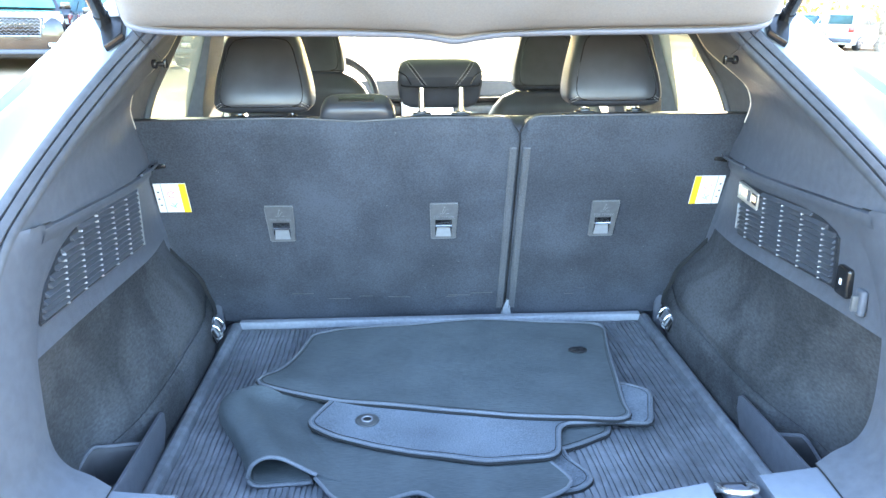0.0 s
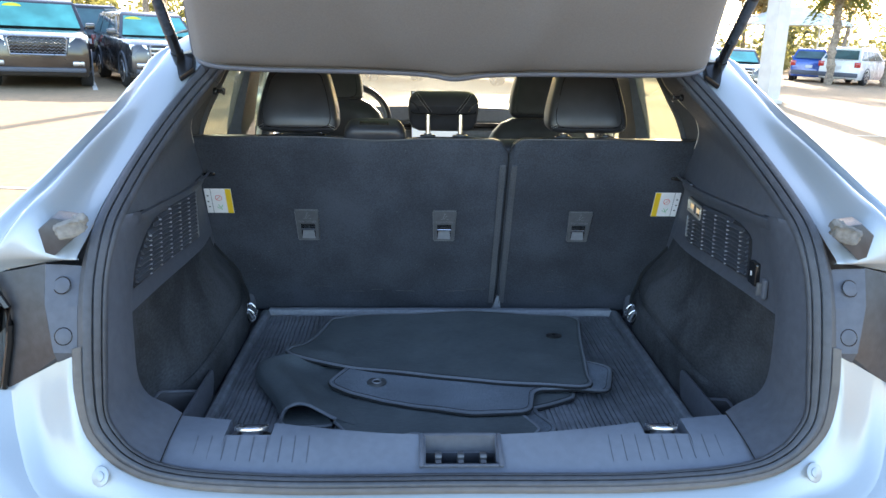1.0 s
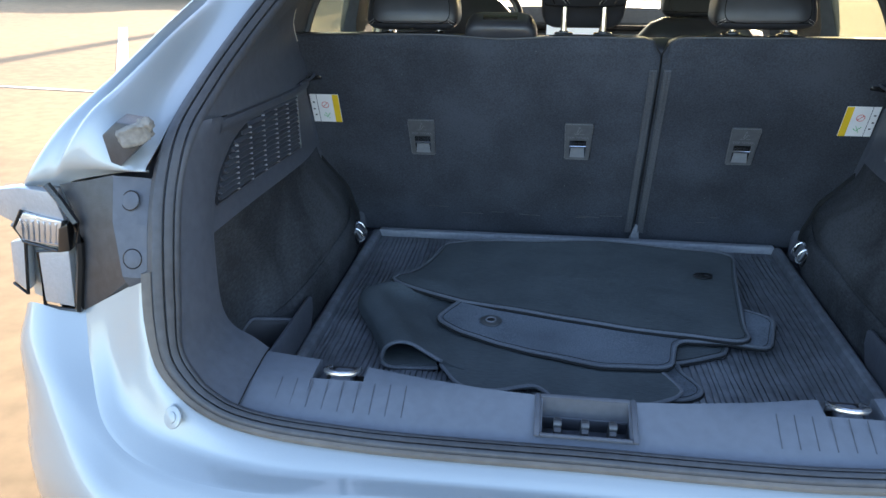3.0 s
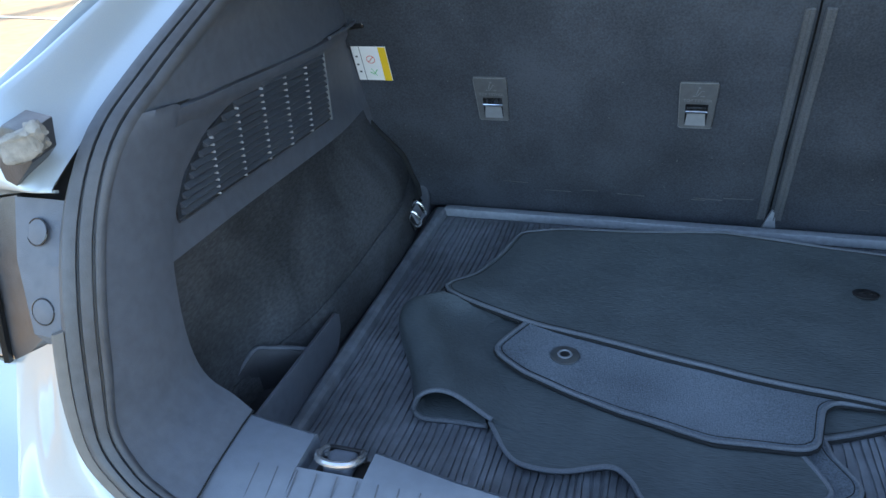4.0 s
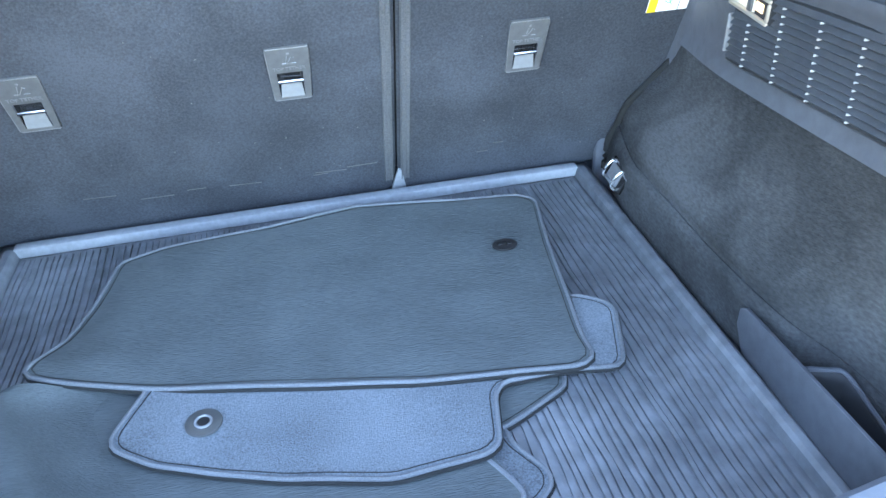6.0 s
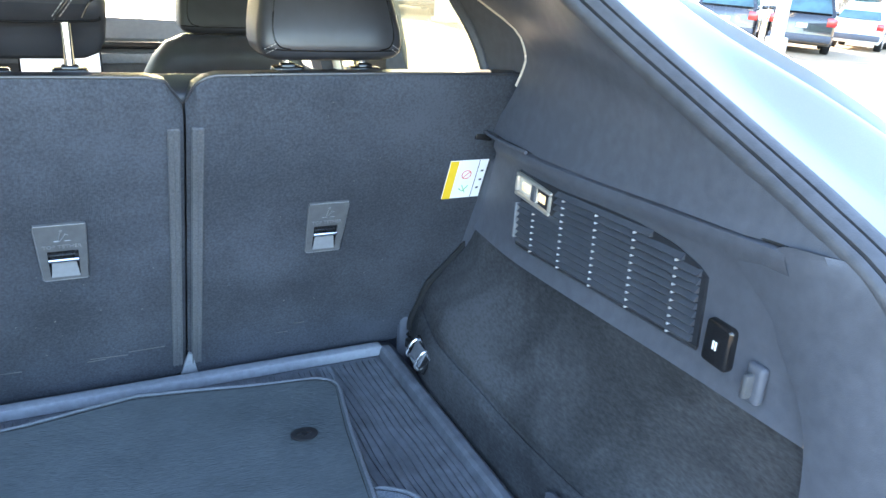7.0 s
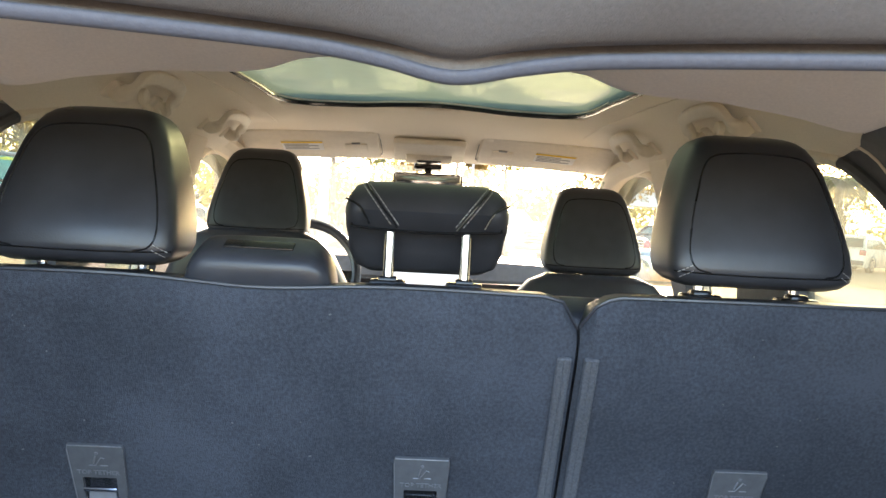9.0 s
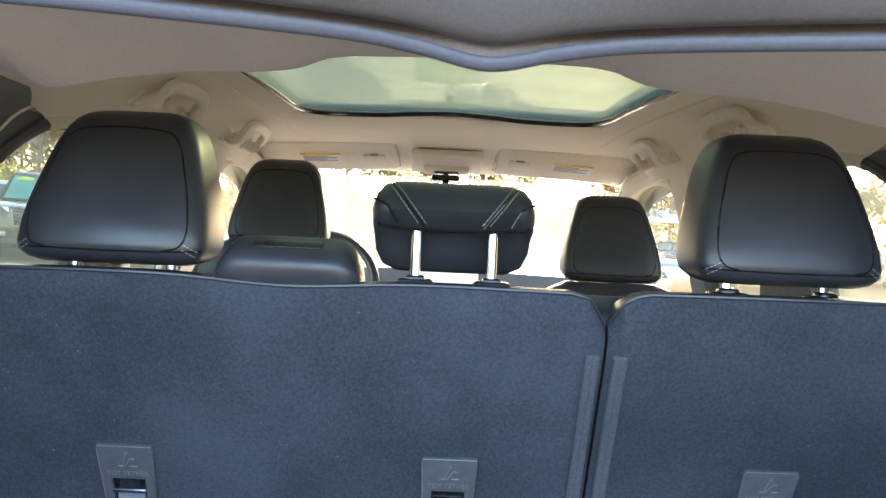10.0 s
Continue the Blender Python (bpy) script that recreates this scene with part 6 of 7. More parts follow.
# the rolled end: the sheet rises to a ridge, turns over and runs back underneath
RIDGE = curve_points([(-0.388, 1.205, 0), (-0.410, 1.262, 0), (-0.440, 1.323, 0), (-0.474, 1.385, 0), (-0.492, 1.428, 0), (-0.492, 1.460, 0), (-0.462, 1.486, 0)], 22)
SECTION = [(0.215, 0.668), (0.185, 0.674), (0.150, 0.6805), (0.114, 0.690), (0.085, 0.703), (0.062, 0.715), (0.040, 0.720), (0.022, 0.717), (0.008, 0.707), (0.002, 0.692), (0.000, 0.683), (0.004, 0.673), (0.014, 0.665), (0.034, 0.661), (0.06, 0.660), (0.095, 0.664), (0.115, 0.670)]


def fold(i, n=40):
    p = RIDGE[i]
    return [Vector((p.x + q.x, p.y + 0.012 * math.sin(q.x * 25) * (1 - i / 21), q.y)) for q in curve_points([(u, z, 0) for u, z in SECTION], n)]


part("rolled_end", thick(loft([fold(i) for i in range(22)], around=False), 0.0055), MATFELT, roll, "rolled carpet end", 60)
part("edge_piping", tube([q + Vector((0, -0.003, 0)) for q in fold(0, 60) if q.x - RIDGE[0].x < 0.125], 0.0038, 6), PIPING, roll)

grey = car_mat("grey felt side of a mat turned over on the pile", [(-0.24, 1.52), (-0.262, 1.456), (-0.297, 1.374), (-0.290, 1.353), (-0.239, 1.319), (-0.084, 1.263), (0.050, 1.229), (0.168, 1.2375), (0.187, 1.250), (0.204, 1.334), (0.222, 1.354), (0.316, 1.352), (0.386, 1.341), (0.399, 1.354), (0.432, 1.463), (0.420, 1.483), (0.388, 1.506), (0.25, 1.52)],
               lambda x, y: 0.687 + 0.010 * max(0, -0.16 - x) / 0.14 + ripple(x, y, 2), MATBACK, r=0.012)
gr = part("grommet", turned(disc((0, 0, 0), 0.0245, 0.004, "z", 32, 0.0015), Matrix.Translation((-0.181, 1.377, 0.691))), LAMPMASK, grey, "black fixing eyelet")
part("eyelet", joined(tube([Vector((-0.181 + 0.0105 * math.cos(a), 1.377 + 0.0105 * math.sin(a), 0.694)) for a in np.linspace(0, 2 * math.pi, 20, endpoint=False)], 0.0018, 6, True)), STEEL, gr)
part("eyelet_hole", disc((-0.181, 1.377, 0.6932), 0.0075, 0.002, "z", 16), CLIPBLACK, gr)
top_mat = car_mat("large dark carpet mat lying on top of the pile", [(-0.338, 1.790), (-0.352, 1.716), (-0.385, 1.580), (-0.430, 1.512), (-0.404, 1.499), (-0.273, 1.461), (-0.134, 1.428), (0.108, 1.374), (0.334, 1.346), (0.357, 1.360), (0.356, 1.407), (0.389, 1.653), (0.414, 1.790), (0.384, 1.812), (0.237, 1.832), (0.078, 1.858), (-0.081, 1.830), (-0.26, 1.816)],
                  lambda x, y: 0.6965 + 0.022 * max(0, -0.25 - x) / 0.18 * max(0, 1 - abs(y - 1.53) / 0.14) + 0.004 * max(0, (y - 1.78) / 0.07) + ripple(x, y, 3), MATFELT, r=0.014)
cl = part("clip", turned(disc((0, 0, 0), 0.022, 0.003, "z", 24, 0.001), Matrix.Translation((0.312, 1.652, 0.7018)) @ Matrix.Diagonal((1, 0.75, 1, 1))), CLIPBLACK, top_mat, "black plastic clip")
part("clip_slot", joined(box((0.301, 1.650, 0.7028), (0.323, 1.654, 0.7039), 0.0004, 1), disc((0.312, 1.652, 0.7031), 0.005, 0.002, "z", 12)), PLASTIC_GLOSS, cl)

# ---- the car lot ----


def lot_line(a, b, w=0.10):
    a, b = Vector((*a, ground_z(a[0]))), Vector((*b, ground_z(b[0])))
    d = (b - a).normalized()
    s = Vector((d.y, -d.x, 0)) * w / 2
    solo("lot_line", prism([a - s + Vector((0, 0, 0.004)), a + s + Vector((0, 0, 0.004)), b + s + Vector((0, 0, 0.004)), b - s + Vector((0, 0, 0.004))], (0, 0, 0.003)), LINE, "worn painted line on the paving", "lot line", "lot lines", kind="structure")


lot_line((-6.75, 11.2), (-2.5, 3.7), 0.13)
lot_line((-13.0, 6.6), (-3.0, 6.6), 0.05)
for x in (-12.5, -9.9, -7.3, -4.7, -2.1):
    lot_line((x + 0.1, 16.8), (x - 1.4, 20.2))
lot_line((8.0, 13.5), (24.0, 15.5), 0.05)
lot_line((3.2, 10.0), (9.5, 9.2), 0.10)

TYRE = material("tyre_rubber", (0.018, 0.018, 0.019), 0.8, 0, 0.2, 30)
ALLOY = material("alloy_rim", (0.50, 0.50, 0.52), 0.3, 0.9, 0.1, 20)
CARGLASS = material("car_window", (0.05, 0.10, 0.11), 0.06, 0, 0.3, 2, big=1.0, coat=0.6)
SCREENGLASS = material("car_windscreen", (0.08, 0.36, 0.33), 0.06, 0, 0.3, 1.5, big=0.8, coat=0.6)
HEADLAMP = material("headlamp_glass", (0.62, 0.64, 0.66), 0.12, 0.4, 0.2, 20, coat=1.0)
TAILRED = material("tail_lamp_red", (0.42, 0.02, 0.02), 0.2, 0, 0.1, 20, coat=0.8)
PLATEW = material("blank_plate", (0.6, 0.6, 0.58), 0.5, 0, 0.1, 20)


def vehicle(at, heading, paint, label, L=5.0, W=2.0, H=1.85, hood=1.10, cab=(0.30, 0.95), screen_rake=0.12, tail_rake=0.05, grille="mesh", sticker=True, name="suv", cladding=True, roof_rails=True):
    """A parked vehicle; its front looks along local -y, its middle on the ground at `at`."""
    v = new(name)
    ORG[v] = Vector((0, 0, 0))
    v.empty_display_size = 0.3
    tagged(v, label, "parked car", "parked cars")
    hw, belt = W / 2, hood + 0.06
    gy = lambda f: -L / 2 + f * L

    def ring(y, zt, w, zb=0.26):
        return [(-w * 0.93, y, zb), (-w, y, zb + 0.18), (-w, y, zt - 0.28), (-w * 0.96, y, zt - 0.07), (-w * 0.86, y, zt), (w * 0.86, y, zt), (w * 0.96, y, zt - 0.07), (w, y, zt - 0.28), (w, y, zb + 0.18), (w * 0.93, y, zb)]
    part("body", loft([ring(gy(0.0), hood - 0.22, hw * 0.84, 0.30), ring(gy(0.012), hood - 0.10, hw * 0.93), ring(gy(0.05), hood - 0.03, hw * 0.98), ring(gy(cab[0] - 0.06), hood + 0.03, hw), ring(gy(cab[0] + 0.02), belt, hw), ring(gy(0.6), belt + 0.02, hw), ring(gy(0.93), belt + 0.03, hw * 0.99), ring(gy(0.985), belt, hw * 0.95), ring(gy(1.0), belt - 0.12, hw * 0.90, 0.32)]), paint, v, sharp=40)
    y0, y1, y2, y3 = gy(cab[0]), gy(cab[0] + screen_rake), gy(cab[1] - tail_rake), gy(cab[1] + 0.025)
    wb, wt = hw * 0.93, hw * 0.74

    roof = [[(-wb, y0, belt - 0.02), (wb, y0, belt - 0.02), (wb, y3, belt - 0.02), (-wb, y3, belt - 0.02)], [(-lerp(wb, wt, 0.9), lerp(y0, y1, 0.92), H - 0.09), (lerp(wb, wt, 0.9), lerp(y0, y1, 0.92), H - 0.09), (lerp(wb, wt, 0.9), y2, H - 0.08), (-lerp(wb, wt, 0.9), y2, H - 0.08)],
            [(-wt * 0.92, y1 + 0.10, H), (wt * 0.92, y1 + 0.10, H), (wt * 0.92, y2 - 0.12, H - 0.01), (-wt * 0.92, y2 - 0.12, H - 0.01)]]
    part("cabin", loft(roof), paint, v, sharp=50)

    def on_side(f, g):
        """A point of the cabin's side: f along, g up."""
        a = Vector((wb, lerp(y0, y3, f), belt))
        b = Vector((lerp(wb, wt, 0.9), lerp(lerp(y0, y1, 0.92), y2, f), H - 0.09))
        return a.lerp(b, g) + Vector((0.012, 0, 0))
    for sg in (1, -1):
        for f0, f1, s0 in ((0.06, 0.36, 0.10), (0.39, 0.68, 0.02), (0.71, 0.95, 0.02)):
            q = [on_side(f0, 0.06), on_side(f1, 0.06), on_side(f1 - (0.04 if f1 > 0.9 else 0), 0.90), on_side(f0 + s0, 0.90)]
            part("side_window", flip(prism(q, (-0.01, 0, 0)), sg), CARGLASS, v)
        m = box((-0.10, -0.05, -0.07), (0.10, 0.05, 0.07), 0.03)
        part("door_mirror", flip(turned(m, Matrix.Translation((hw + 0.05, y0 + 0.22, belt + 0.08))), sg), paint, v)
        if roof_rails:
            part("roof_rail", flip(tube([(wt * 0.86, y1 + 0.25, H + 0.03), (wt * 0.86, y2 - 0.15, H + 0.03)], 0.02, 6), sg), ALLOY, v)
        part("headlamp", flip(prism([(hw * 0.56, gy(-0.002), hood - 0.30), (hw * 0.90, gy(0.022), hood - 0.30), (hw * 0.955, gy(0.03), hood - 0.10), (hw * 0.60, gy(0.004), hood - 0.10)], (0, 0.06, 0)), sg), HEADLAMP, v)
        part("fog_lamp", flip(box((hw * 0.62, gy(-0.004), 0.50), (hw * 0.84, gy(0.01), 0.60), 0.02), sg), ALLOY, v)
        part("tail_lamp", flip(box((hw * 0.70, gy(0.985), belt - 0.32), (hw * 0.985, gy(1.004), belt - 0.06), 0.03), sg), TAILRED, v)
        part("door_seam", flip(box((hw * 0.996, gy(0.52), 0.5), (hw * 1.003, gy(0.523), belt - 0.02), 0.001, 1), sg), PLASTIC_GLOSS, v)
        for f in (0.17, 0.79):
            w = part("wheel", flip(disc((hw - 0.13, gy(f), 0.37), 0.37, 0.26, "x", 24, 0.05), sg), TYRE, v)
            part("rim", flip(disc((hw + 0.004, gy(f), 0.37), 0.255, 0.02, "x", 20, 0.006), sg), ALLOY, w)
            for k in range(5):
                part("spoke_gap", flip(turned(box((-0.004, -0.035, 0.08), (0.004, 0.035, 0.21), 0.004, 1), Matrix.Translation((hw + 0.013, gy(f), 0.37)) @ Matrix.Rotation(k * 1.2566, 4, "X")), sg), TYRE, w)
            part("wheel_arch", flip(loft([[(hw + dx, gy(f) + rr * math.cos(a), 0.37 + rr * math.sin(a)) for dx, rr in ((-0.02, 0.42), (0.012, 0.42), (0.012, 0.47), (-0.02, 0.475))] for a in np.linspace(-0.2, math.pi + 0.2, 15)]), sg), PLASTIC if cladding else paint, v)
    part("windscreen", prism([(-wb * 0.90, y0 + 0.02, belt + 0.02), (wb * 0.90, y0 + 0.02, belt + 0.02), (lerp(wb, wt, 0.85) * 0.90, lerp(y0, y1, 0.90), H - 0.12), (-lerp(wb, wt, 0.85) * 0.90, lerp(y0, y1, 0.90), H - 0.12)], (0, -0.025, 0.012)), SCREENGLASS, v)
    part("rear_window", prism([(-wb * 0.86, y3 + 0.005, belt + 0.06), (wb * 0.86, y3 + 0.005, belt + 0.06), (lerp(wb, wt, 0.85) * 0.88, y2 + 0.02, H - 0.14), (-lerp(wb, wt, 0.85) * 0.88, y2 + 0.02, H - 0.14)], (0, 0.02, 0.01)), CARGLASS, v)
    # front: grille, bumper, plate space
    gw = hw * 0.54
    gf = part("grille", box((-gw, gy(-0.006), hood - 0.46), (gw, gy(0.02), hood - 0.10), 0.04), PLASTIC_GLOSS, v)
    part("grille_rim", tube([(-gw, gy(-0.008), hood - 0.14), (-gw * 0.93, gy(-0.008), hood - 0.47), (gw * 0.93, gy(-0.008), hood - 0.47), (gw, gy(-0.008), hood - 0.14), (gw * 0.9, gy(-0.008), hood - 0.09), (-gw * 0.9, gy(-0.008), hood - 0.09)], 0.022, 6, True), ALLOY, gf)
    if grille == "mesh":
        for r in range(5):
            z = hood - 0.15 - 0.065 * r
            pts = [Vector((lerp(-gw * 0.93, gw * 0.93, k / 24), gy(-0.009), z + 0.016 * (1 if k % 2 else -1))) for k in range(25)]
            part("mesh_bar", tube(pts, 0.010, 4), ALLOY, gf)
    else:
        for r in range(3):
            z = hood - 0.18 - 0.10 * r
            part("grille_bar", box((-gw * 0.95, gy(-0.012), z - 0.025), (gw * 0.95, gy(-0.004), z + 0.025), 0.008), ALLOY, gf)
    part("front_bumper", box((-hw * 0.86, gy(-0.010), 0.36), (hw * 0.86, gy(0.02), 0.46), 0.03), PLASTIC, v)
    part("rear_bumper", box((-hw * 0.93, gy(0.985), 0.36), (hw * 0.93, gy(1.012), 0.58), 0.05), PLASTIC if cladding else paint, v)
    part("plate", box((-0.16, gy(1.006), belt - 0.40), (0.16, gy(1.012), belt - 0.26), 0.004, 1), PLATEW, v)
    if sticker:
        part("price_sticker", turned(disc((0, 0, 0), 0.20, 0.006, "y", 20), Matrix.Translation((-wb * 0.52, lerp(y0, y1, 0.80) - 0.05, H - 0.20)) @ Matrix.Diagonal((1, 1, 0.38, 1))), material("yellow_sticker", (0.75, 0.75, 0.05), 0.6, 0, 0.05), v, "yellow oval window sticker")
    v.matrix_basis = Matrix.Translation((at[0], at[1], ground_z(at[0]))) @ Matrix.Rotation(0.03, 4, "Y") @ Matrix.Rotation(radians(heading), 4, "Z")
    return v


BLACKCAR = material("black_car_paint", (0.014, 0.012, 0.012), 0.2, 0.1, 0.1, 20, coat=1.0)
GREYCAR = material("grey_car_paint", (0.045, 0.046, 0.050), 0.25, 0.3, 0.1, 20, coat=1.0)
WHITECAR = material("white_car_paint", (0.72, 0.72, 0.70), 0.25, 0, 0.03, 20, coat=1.0)
BLUECAR = material("blue_car_paint", (0.020, 0.075, 0.33), 0.25, 0.2, 0.06, 20, coat=1.0)
REDCAR = material("red_car_paint", (0.30, 0.02, 0.02), 0.25, 0.1, 0.06, 20, coat=1.0)
SILVERCAR = material("silver_car_paint", (0.42, 0.45, 0.47), 0.28, 0.5, 0.05, 20, coat=1.0)

vehicle((-9.3, 18.9), 24, BLACKCAR, "black large sport utility vehicle with a chrome mesh grille", 5.2, 2.12, 1.92, 1.20, name="suv")
vehicle((-11.9, 18.2), 26, BLACKCAR, "black sport utility vehicle with a barred silver grille", 5.2, 2.08, 1.92, 1.18, grille="bars")
vehicle((-13.7, 24.4), 206, WHITECAR, "white sport utility vehicle parked behind dark ones", 4.8, 1.95, 1.78, 1.10)
vehicle((-10.6, 24.8), 204, BLACKCAR, "black sport utility vehicle showing its red tail lamps", 5.1, 2.05, 1.92, 1.15, sticker=False)
vehicle((-7.05, 19.9), 31, GREYCAR, "dark grey boxy sport utility vehicle with chrome grille bars", 5.1, 1.95, 1.74, 1.10, cab=(0.28, 0.97), grille="bars", tail_rake=0.02)
vehicle((10.9, 26.0), -18, GREYCAR, "dark grey hatchback parked beside the pole", 4.5, 1.85, 1.50, 0.98, grille="bars", name="hatchback", roof_rails=False)
vehicle((12.6, 36.0), 70, BLACKCAR, "black saloon car parked far across the lot", 4.6, 1.85, 1.46, 0.96, grille="bars", name="saloon", roof_rails=False)
vehicle((20.9, 39.6), 150, BLUECAR, "bright blue compact sport utility vehicle seen from behind", 4.1, 1.78, 1.65, 1.05, sticker=False)
vehicle((22.6, 38.2), 131, WHITECAR, "white sport utility vehicle seen from behind", 5.05, 2.0, 1.78, 1.10, sticker=False)
# Added red car in place of a reddish lens flare.
vehicle((27.0, 36.0), 131, REDCAR, "red car standing in for a reddish flare at the lot's edge", 4.6, 1.85, 1.6, 1.02, sticker=False)
vehicle((20.6, 20.4), 130, GREYCAR, "dark grey sport utility vehicle near the light pole", 4.8, 1.95, 1.75, 1.08, sticker=False)
vehicle((22.2, 18.8), 130, BLACKCAR, "black sport utility vehicle behind the light pole", 4.8, 1.95, 1.78, 1.10, sticker=False)
vehicle((20.5, 12.6), 115, BLACKCAR, "black sport utility vehicle facing the verge", 4.8, 1.95, 1.78, 1.10, sticker=False)
vehicle((28.5, 21.0), 120, WHITECAR, "white car parked before the hedge", 4.6, 1.85, 1.55, 1.00, sticker=False)
for k, (x, y, h, pt, lb) in enumerate(((-5.0, 25.6, 22, SILVERCAR, "silver"), (-1.4, 26.0, 24, GREYCAR, "dark grey"), (2.6, 25.4, 24, WHITECAR, "white"), (5.9, 26.6, 20, REDCAR, "dark red"))):
    vehicle((x, y), h, pt, lb + " car parked in the row ahead", 4.6, 1.85, 1.55, 1.0, grille="bars", name="hatchback", roof_rails=False)

# ---- poles, sheds, sign ----
POLEPAINT = material("weathered_white_concrete", (0.60, 0.58, 0.53), 0.85, 0, 0.06, 3, 0.05, 30)
lp = thing("light_pole", (10.0, 21.0, ground_z(10.0)), "square weathered white lot pole on a low plinth", "light pole")
part("shaft", turned(loft([[(s * a, t * a, z) for s, t in ((-1, -1), (1, -1), (1, 1), (-1, 1))] for z, a in ((0.1, 0.24), (0.12, 0.225), (7.0, 0.20))]), pose(10.0, 21.0, ground_z(10.0), 0, 0, 20)), POLEPAINT, lp)
part("plinth", turned(box((-0.30, -0.30, 0), (0.30, 0.30, 0.14), 0.03), pose(10.0, 21.0, ground_z(10.0), 0, 0, 20)), POLEPAINT, lp)
lp2 = thing("light_pole", (18.2, 16.2, ground_z(18.2)), "slim white lot pole", "light pole")
part("shaft", tube([(18.2, 16.2, ground_z(18.2)), (18.2, 16.2, 4), (18.2, 16.2, 9)], 0.17, 10, taper=[1.1, 0.9, 0.6]), POLEPAINT, lp2)
part("foot", disc((18.2, 16.2, ground_z(18.2) + 0.24), 0.30, 0.5, "z", 16, 0.03), POLEPAINT, lp2)
lp3 = thing("light_pole", (-3.15, 24.7, ground_z(-3.15)), "slim white lot pole whose long shadow crosses the paving", "light pole")
part("shaft", tube([(-3.15, 24.7, ground_z(-3.15)), (-3.15, 24.7, 4), (-3.15, 24.7, 9)], 0.16, 10, taper=[1.1, 0.95, 0.75]), POLEPAINT, lp3)
part("foot", disc((-3.15, 24.7, ground_z(-3.15) + 0.24), 0.26, 0.5, "z", 16, 0.03), POLEPAINT, lp3)
for x, y, h in ((13.4, 40.0, 6), (17.2, 44.0, 7), (-20.0, 44.0, 8), (3.0, 46.0, 8)):
    p = solo("thin_pole", tube([(x, y, ground_z(x)), (x, y, h)], 0.07, 8), POLEPAINT, "thin pale pole beyond the lot", "pole", "thin poles")
SHED = material("white_canopy_sheet", (0.74, 0.75, 0.74), 0.7, 0, 0.05, 3)
for x, y, w, h in ((15.0, 52.0, 5.5, 2.3), (24.5, 50.0, 6.5, 2.4), (38.0, 44.0, 8.0, 2.6)):
    s = thing("canopy_tent", (x, y, ground_z(x)), "white canopy tent beyond the lot", "tent", "canopy tents")
    part("tent_roof", loft([[(x - w / 2, y - 2, h), (x + w / 2, y - 2, h), (x + w / 2, y + 2, h), (x - w / 2, y + 2, h)], [(x - w / 2, y - 2, h + 0.12), (x + w / 2, y - 2, h + 0.12), (x + w / 2, y + 2, h + 0.12), (x - w / 2, y + 2, h + 0.12)], [(x - 0.6, y - 0.2, h + 1.2), (x + 0.6, y - 0.2, h + 1.2), (x + 0.6, y + 0.2, h + 1.2), (x - 0.6, y + 0.2, h + 1.2)]]), SHED, s)
    for sx in (-1, 1):
        for sy in (-1, 1):
            part("tent_leg", tube([(x + sx * (w / 2 - 0.1), y + sy * 1.9, ground_z(x + sx * w / 2) - 0.05), (x + sx * (w / 2 - 0.1), y + sy * 1.9, h)], 0.05, 6), SHED, s)
bld = thing("showroom", (62, 46, -1.8), "low pale showroom with a red strip sign", "building")
part("wall", box((50, 44, -1.9), (76, 58, 4.6), 0.05), SHED, bld)
part("sign_strip", box((52, 43.6, 3.2), (60, 43.98, 3.9), 0.05), RED, bld, "plain red sign strip")
for k in range(6):
    part("window", box((50.8 + 4 * k, 43.93, 0.4), (54.2 + 4 * k, 43.985, 2.7), 0.02), CARGLASS, bld)
part("roof", box((49.6, 43.7, 4.6), (76.4, 58.4, 4.85), 0.05), SHED, bld)

# ---- plants ----
BARK = material("tree_bark", (0.30, 0.24, 0.18), 0.95, 0, 0.4, 12, 0.8, 40)


def leaf_material(name, c):
    m = material(name, c, 0.6, 0, 0.45, 1.2, 0, big=0.5)
    b = m.node_tree.nodes["Principled BSDF"]
    b.inputs["Subsurface Weight"].default_value = 0.0
    b.inputs["Transmission Weight"].default_value = 0.0
    n, ln = m.node_tree.nodes, m.node_tree.links
    tr, mx = n.new("ShaderNodeBsdfTranslucent"), n.new("ShaderNodeMixShader")
    tr.inputs[0].default_value = (min(0.6, c[0] * 2.2), min(0.6, c[1] * 2.1), c[2] * 1.6, 1)
    mx.inputs[0].default_value = 0.45
    ln.new(b.outputs[0], mx.inputs[1])
    ln.new(tr.outputs[0], mx.inputs[2])
    ln.new(mx.outputs[0], n["Material Output"].inputs[0])
    return m


LEAF = leaf_material("broad_leaves", (0.125, 0.132, 0.058))
LEAFDRY = leaf_material("autumn_leaves", (0.15, 0.105, 0.040))
PALM = leaf_material("palm_fronds", (0.14, 0.15, 0.040))
HEDGE = leaf_material("hedge_leaves", (0.12, 0.12, 0.025))


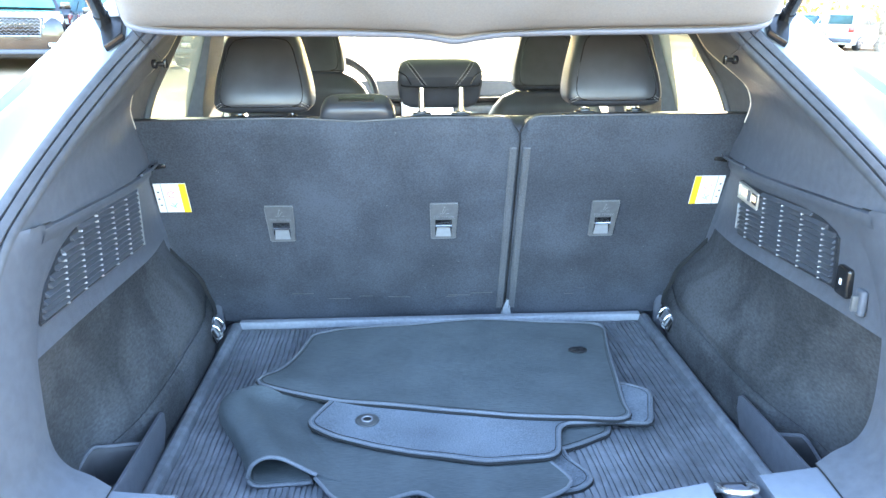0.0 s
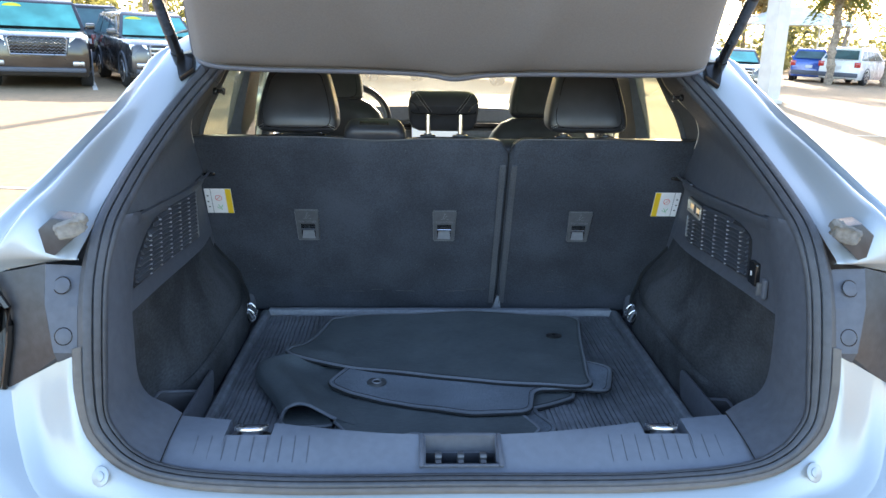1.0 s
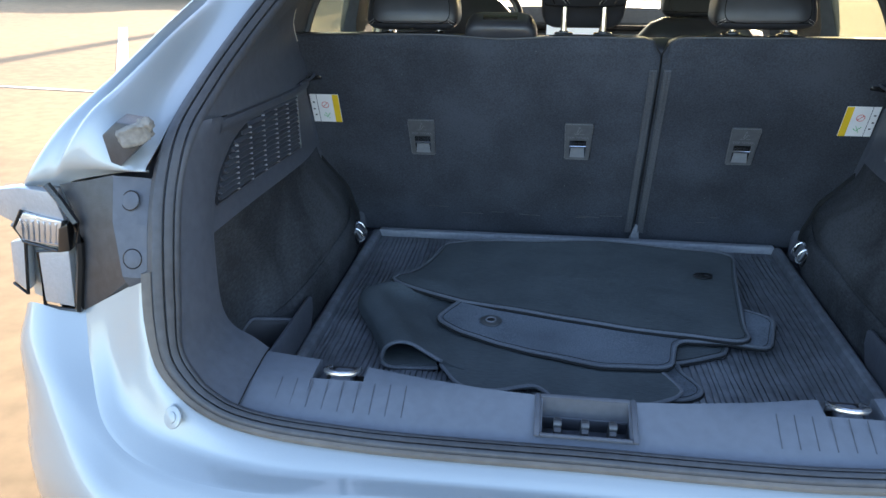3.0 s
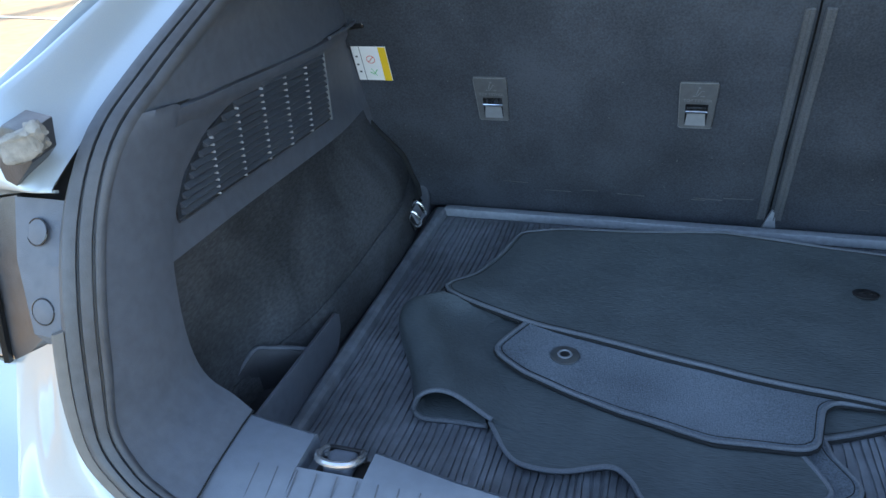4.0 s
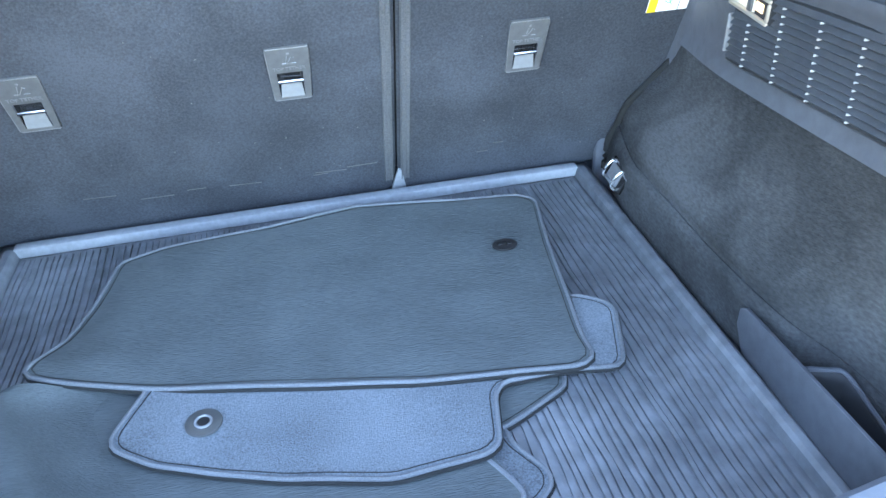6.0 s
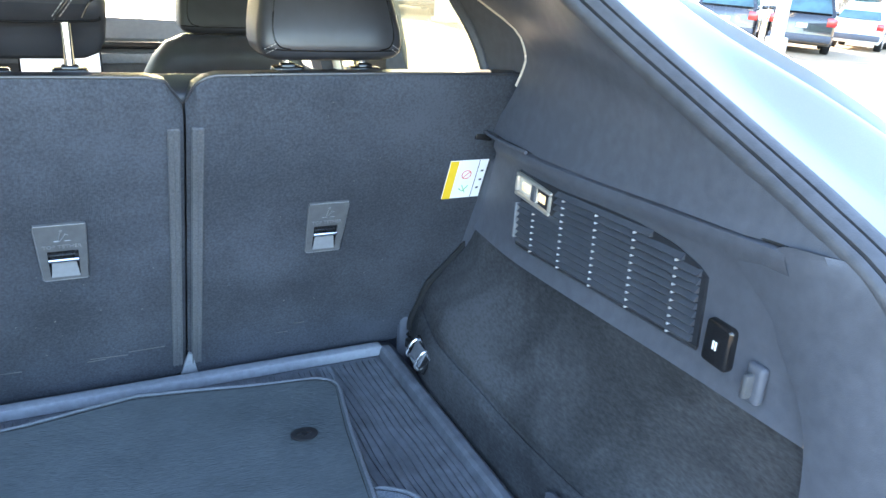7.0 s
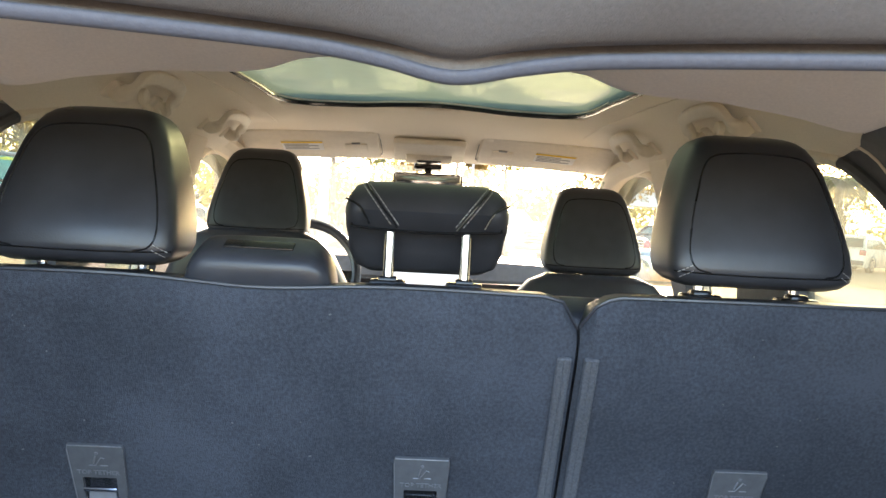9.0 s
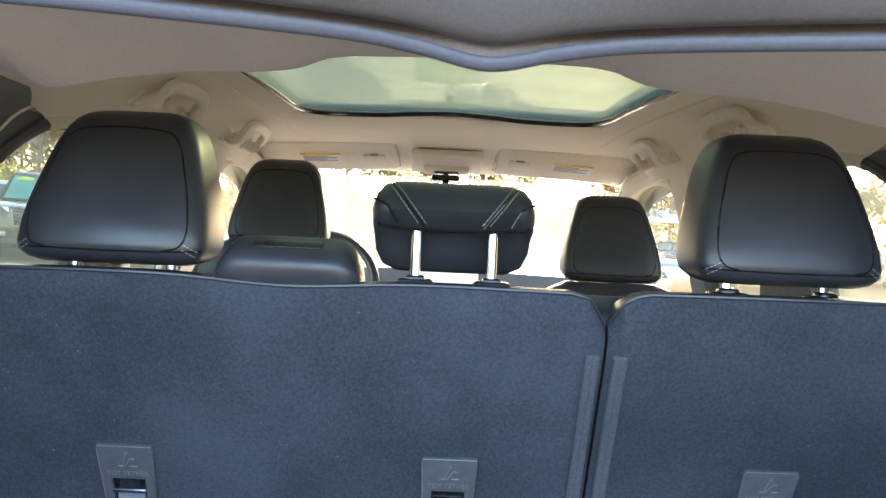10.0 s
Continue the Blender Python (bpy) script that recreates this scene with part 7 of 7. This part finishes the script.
def leaves(clumps, rnd, count, size):
    """Small leaf faces scattered in clumps (x, y, z, radius)."""
    verts, faces = [], []
    for _ in range(count):
        cx, cy, cz, r = rnd.choice(clumps)
        d = Vector((rnd.gauss(0, 1), rnd.gauss(0, 1), rnd.gauss(0, 0.8)))
        p = Vector((cx, cy, cz)) + d.normalized() * r * rnd.random() ** 0.45
        a = Vector((rnd.gauss(0, 1), rnd.gauss(0, 1), rnd.gauss(0, 1))).normalized() * size * rnd.uniform(0.6, 1.4)
        b = a.orthogonal().normalized() * a.length * 0.55
        k = len(verts)
        verts += [p - a, p + b, p + a, p - b]
        faces.append((k, k + 1, k + 2, k + 3))
    me = bpy.data.meshes.new("leaves")
    me.from_pydata(verts, [], faces)
    bm = bmesh.new()
    bm.from_mesh(me)
    bpy.data.meshes.remove(me)
    return bm


def broad_tree(seed, h, spread, leaf, count=4200):
    rnd = random.Random(seed)
    t = thing("tree", (0, 0, 0), "tall broad-leaved tree with a thin sunlit crown", "tree", "trees beyond the lot")
    part("trunk", tube(curve_points([(0, 0, 0), (0.1, 0, h * 0.25), (-0.1, 0.1, h * 0.5), (0.05, 0, h * 0.8)], 12), 0.22, 8, taper=[1 - 0.07 * k for k in range(12)]), BARK, t)
    clumps = []
    for k in range(11):
        a, z = rnd.uniform(0, 6.28), h * rnd.uniform(0.30, 0.75)
        r = spread * rnd.uniform(0.5, 1.0)
        e = Vector((r * math.cos(a), r * math.sin(a), z + h * rnd.uniform(0.1, 0.3)))
        part("limb", tube(curve_points([(0, 0, z), tuple(e * 0.5 + Vector((0, 0, z * 0.42))), tuple(e)], 7), 0.08, 6, taper=[1, 0.9, 0.75, 0.6, 0.45, 0.35, 0.2]), BARK, t)
        clumps += [(e.x, e.y, e.z, spread * rnd.uniform(0.25, 0.45)), (e.x * 0.6, e.y * 0.6, e.z + 0.5, spread * rnd.uniform(0.2, 0.4))]
    tagged(part("crown", leaves(clumps, rnd, count, 0.16), leaf, t), kind="stuff")
    return t


def palm_tree(seed, h):
    rnd = random.Random(seed)
    t = thing("palm_tree", (0, 0, 0), "palm tree with a rough trunk and drooping fronds", "palm tree", "palm trees")
    part("trunk", tube([(0.05 * math.sin(k), 0.04 * math.cos(k), h * k / 14) for k in range(15)], 0.20, 9, taper=[1.25 if k % 2 else 1.0 for k in range(15)]), BARK, t)
    verts, faces = [], []
    for k in range(62):
        a, up = rnd.uniform(0, 6.28), rnd.uniform(-0.5, 1.1)
        ln = rnd.uniform(1.1, 1.7)
        d = Vector((math.cos(a), math.sin(a), 0))
        s = Vector((-d.y, d.x, 0))
        for j in range(15):
            f = (j + 1) / 15
            p = Vector((0, 0, h)) + d * ln * f + Vector((0, 0, up * f * 1.1 - 1.25 * f * f))
            for sg in (-1, 1):
                tip = p + s * sg * 0.42 * (1 - 0.55 * f) + d * 0.20 + Vector((0, 0, -0.14))
                i = len(verts)
                verts += [p - d * 0.06, p + d * 0.09, tip]
                faces.append((i, i + 1, i + 2))
    me = bpy.data.meshes.new("fronds")
    me.from_pydata(verts, [], faces)
    bm = bmesh.new()
    bm.from_mesh(me)
    bpy.data.meshes.remove(me)
    tagged(part("fronds", bm, PALM, t), kind="stuff")
    return t


palms = [palm_tree(1, 4.8), palm_tree(2, 5.6)]
for k, (x, y, s) in enumerate(((20.0, 36.0, 0.9), (23.2, 36.5, 1.0), (29.0, 35.5, 0.85), (33.0, 34.0, 0.8), (31.5, 26.5, 1.05), (35.0, 27.0, 1.1), (17.0, 47.0, 1.0), (44.0, 30.0, 1.0))):
    m = pose(x, y, ground_z(x) - 0.03, 0, 0, 40 * k) @ Matrix.Scale(s, 4)
    if k < 2:
        palms[k].matrix_basis = m
    else:
        copy_thing(palms[k % 2], m)
trees = [broad_tree(5, 9.0, 2.8, LEAFDRY), broad_tree(6, 10.5, 3.2, LEAF), broad_tree(7, 8.0, 3.0, LEAFDRY, 1800)]
spots = [(-34, 50), (-29, 46), (-25, 52), (-21, 47), (-17, 53), (-13, 48), (-9, 52), (-5.5, 47), (-2, 54), (2, 48), (6, 55), (13, 56), (19, 58), (26, 60), (33, 58), (-40, 44), (-45, 36), (42, 52), (-31, 57), (-27, 58), (-23, 44), (-19, 58), (-15, 43), (16, 51), (22, 52), (-37, 54), (-33, 42)]
for k, (x, y) in enumerate(spots):
    m = pose(x, y, ground_z(x) - 0.03, 0, 0, 67 * k)
    if k < 3:
        trees[k].matrix_basis = m
    else:
        copy_thing(trees[k % 3], m)
hr_ = random.Random(3)
tagged(solo("hedge", leaves([(lerp(27, 44, k / 20), lerp(31.5, 20, k / 20), ground_z(lerp(27, 44, k / 20)) + 0.40, 0.55) for k in range(21)], hr_, 3000, 0.07), HEDGE, "clipped yellow-green hedge at the lot's edge", "hedge"), kind="stuff")
tagged(solo("shrubs", leaves([(lerp(-50, 45, k / 60), 60 + 5 * math.sin(k), ground_z(lerp(-50, 45, k / 60)) + 1.6 + 1.2 * math.sin(k * 1.7), 2.4) for k in range(61)], hr_, 20000, 0.26), LEAF, "far dense undergrowth behind the trees", "shrubs"), kind="stuff")
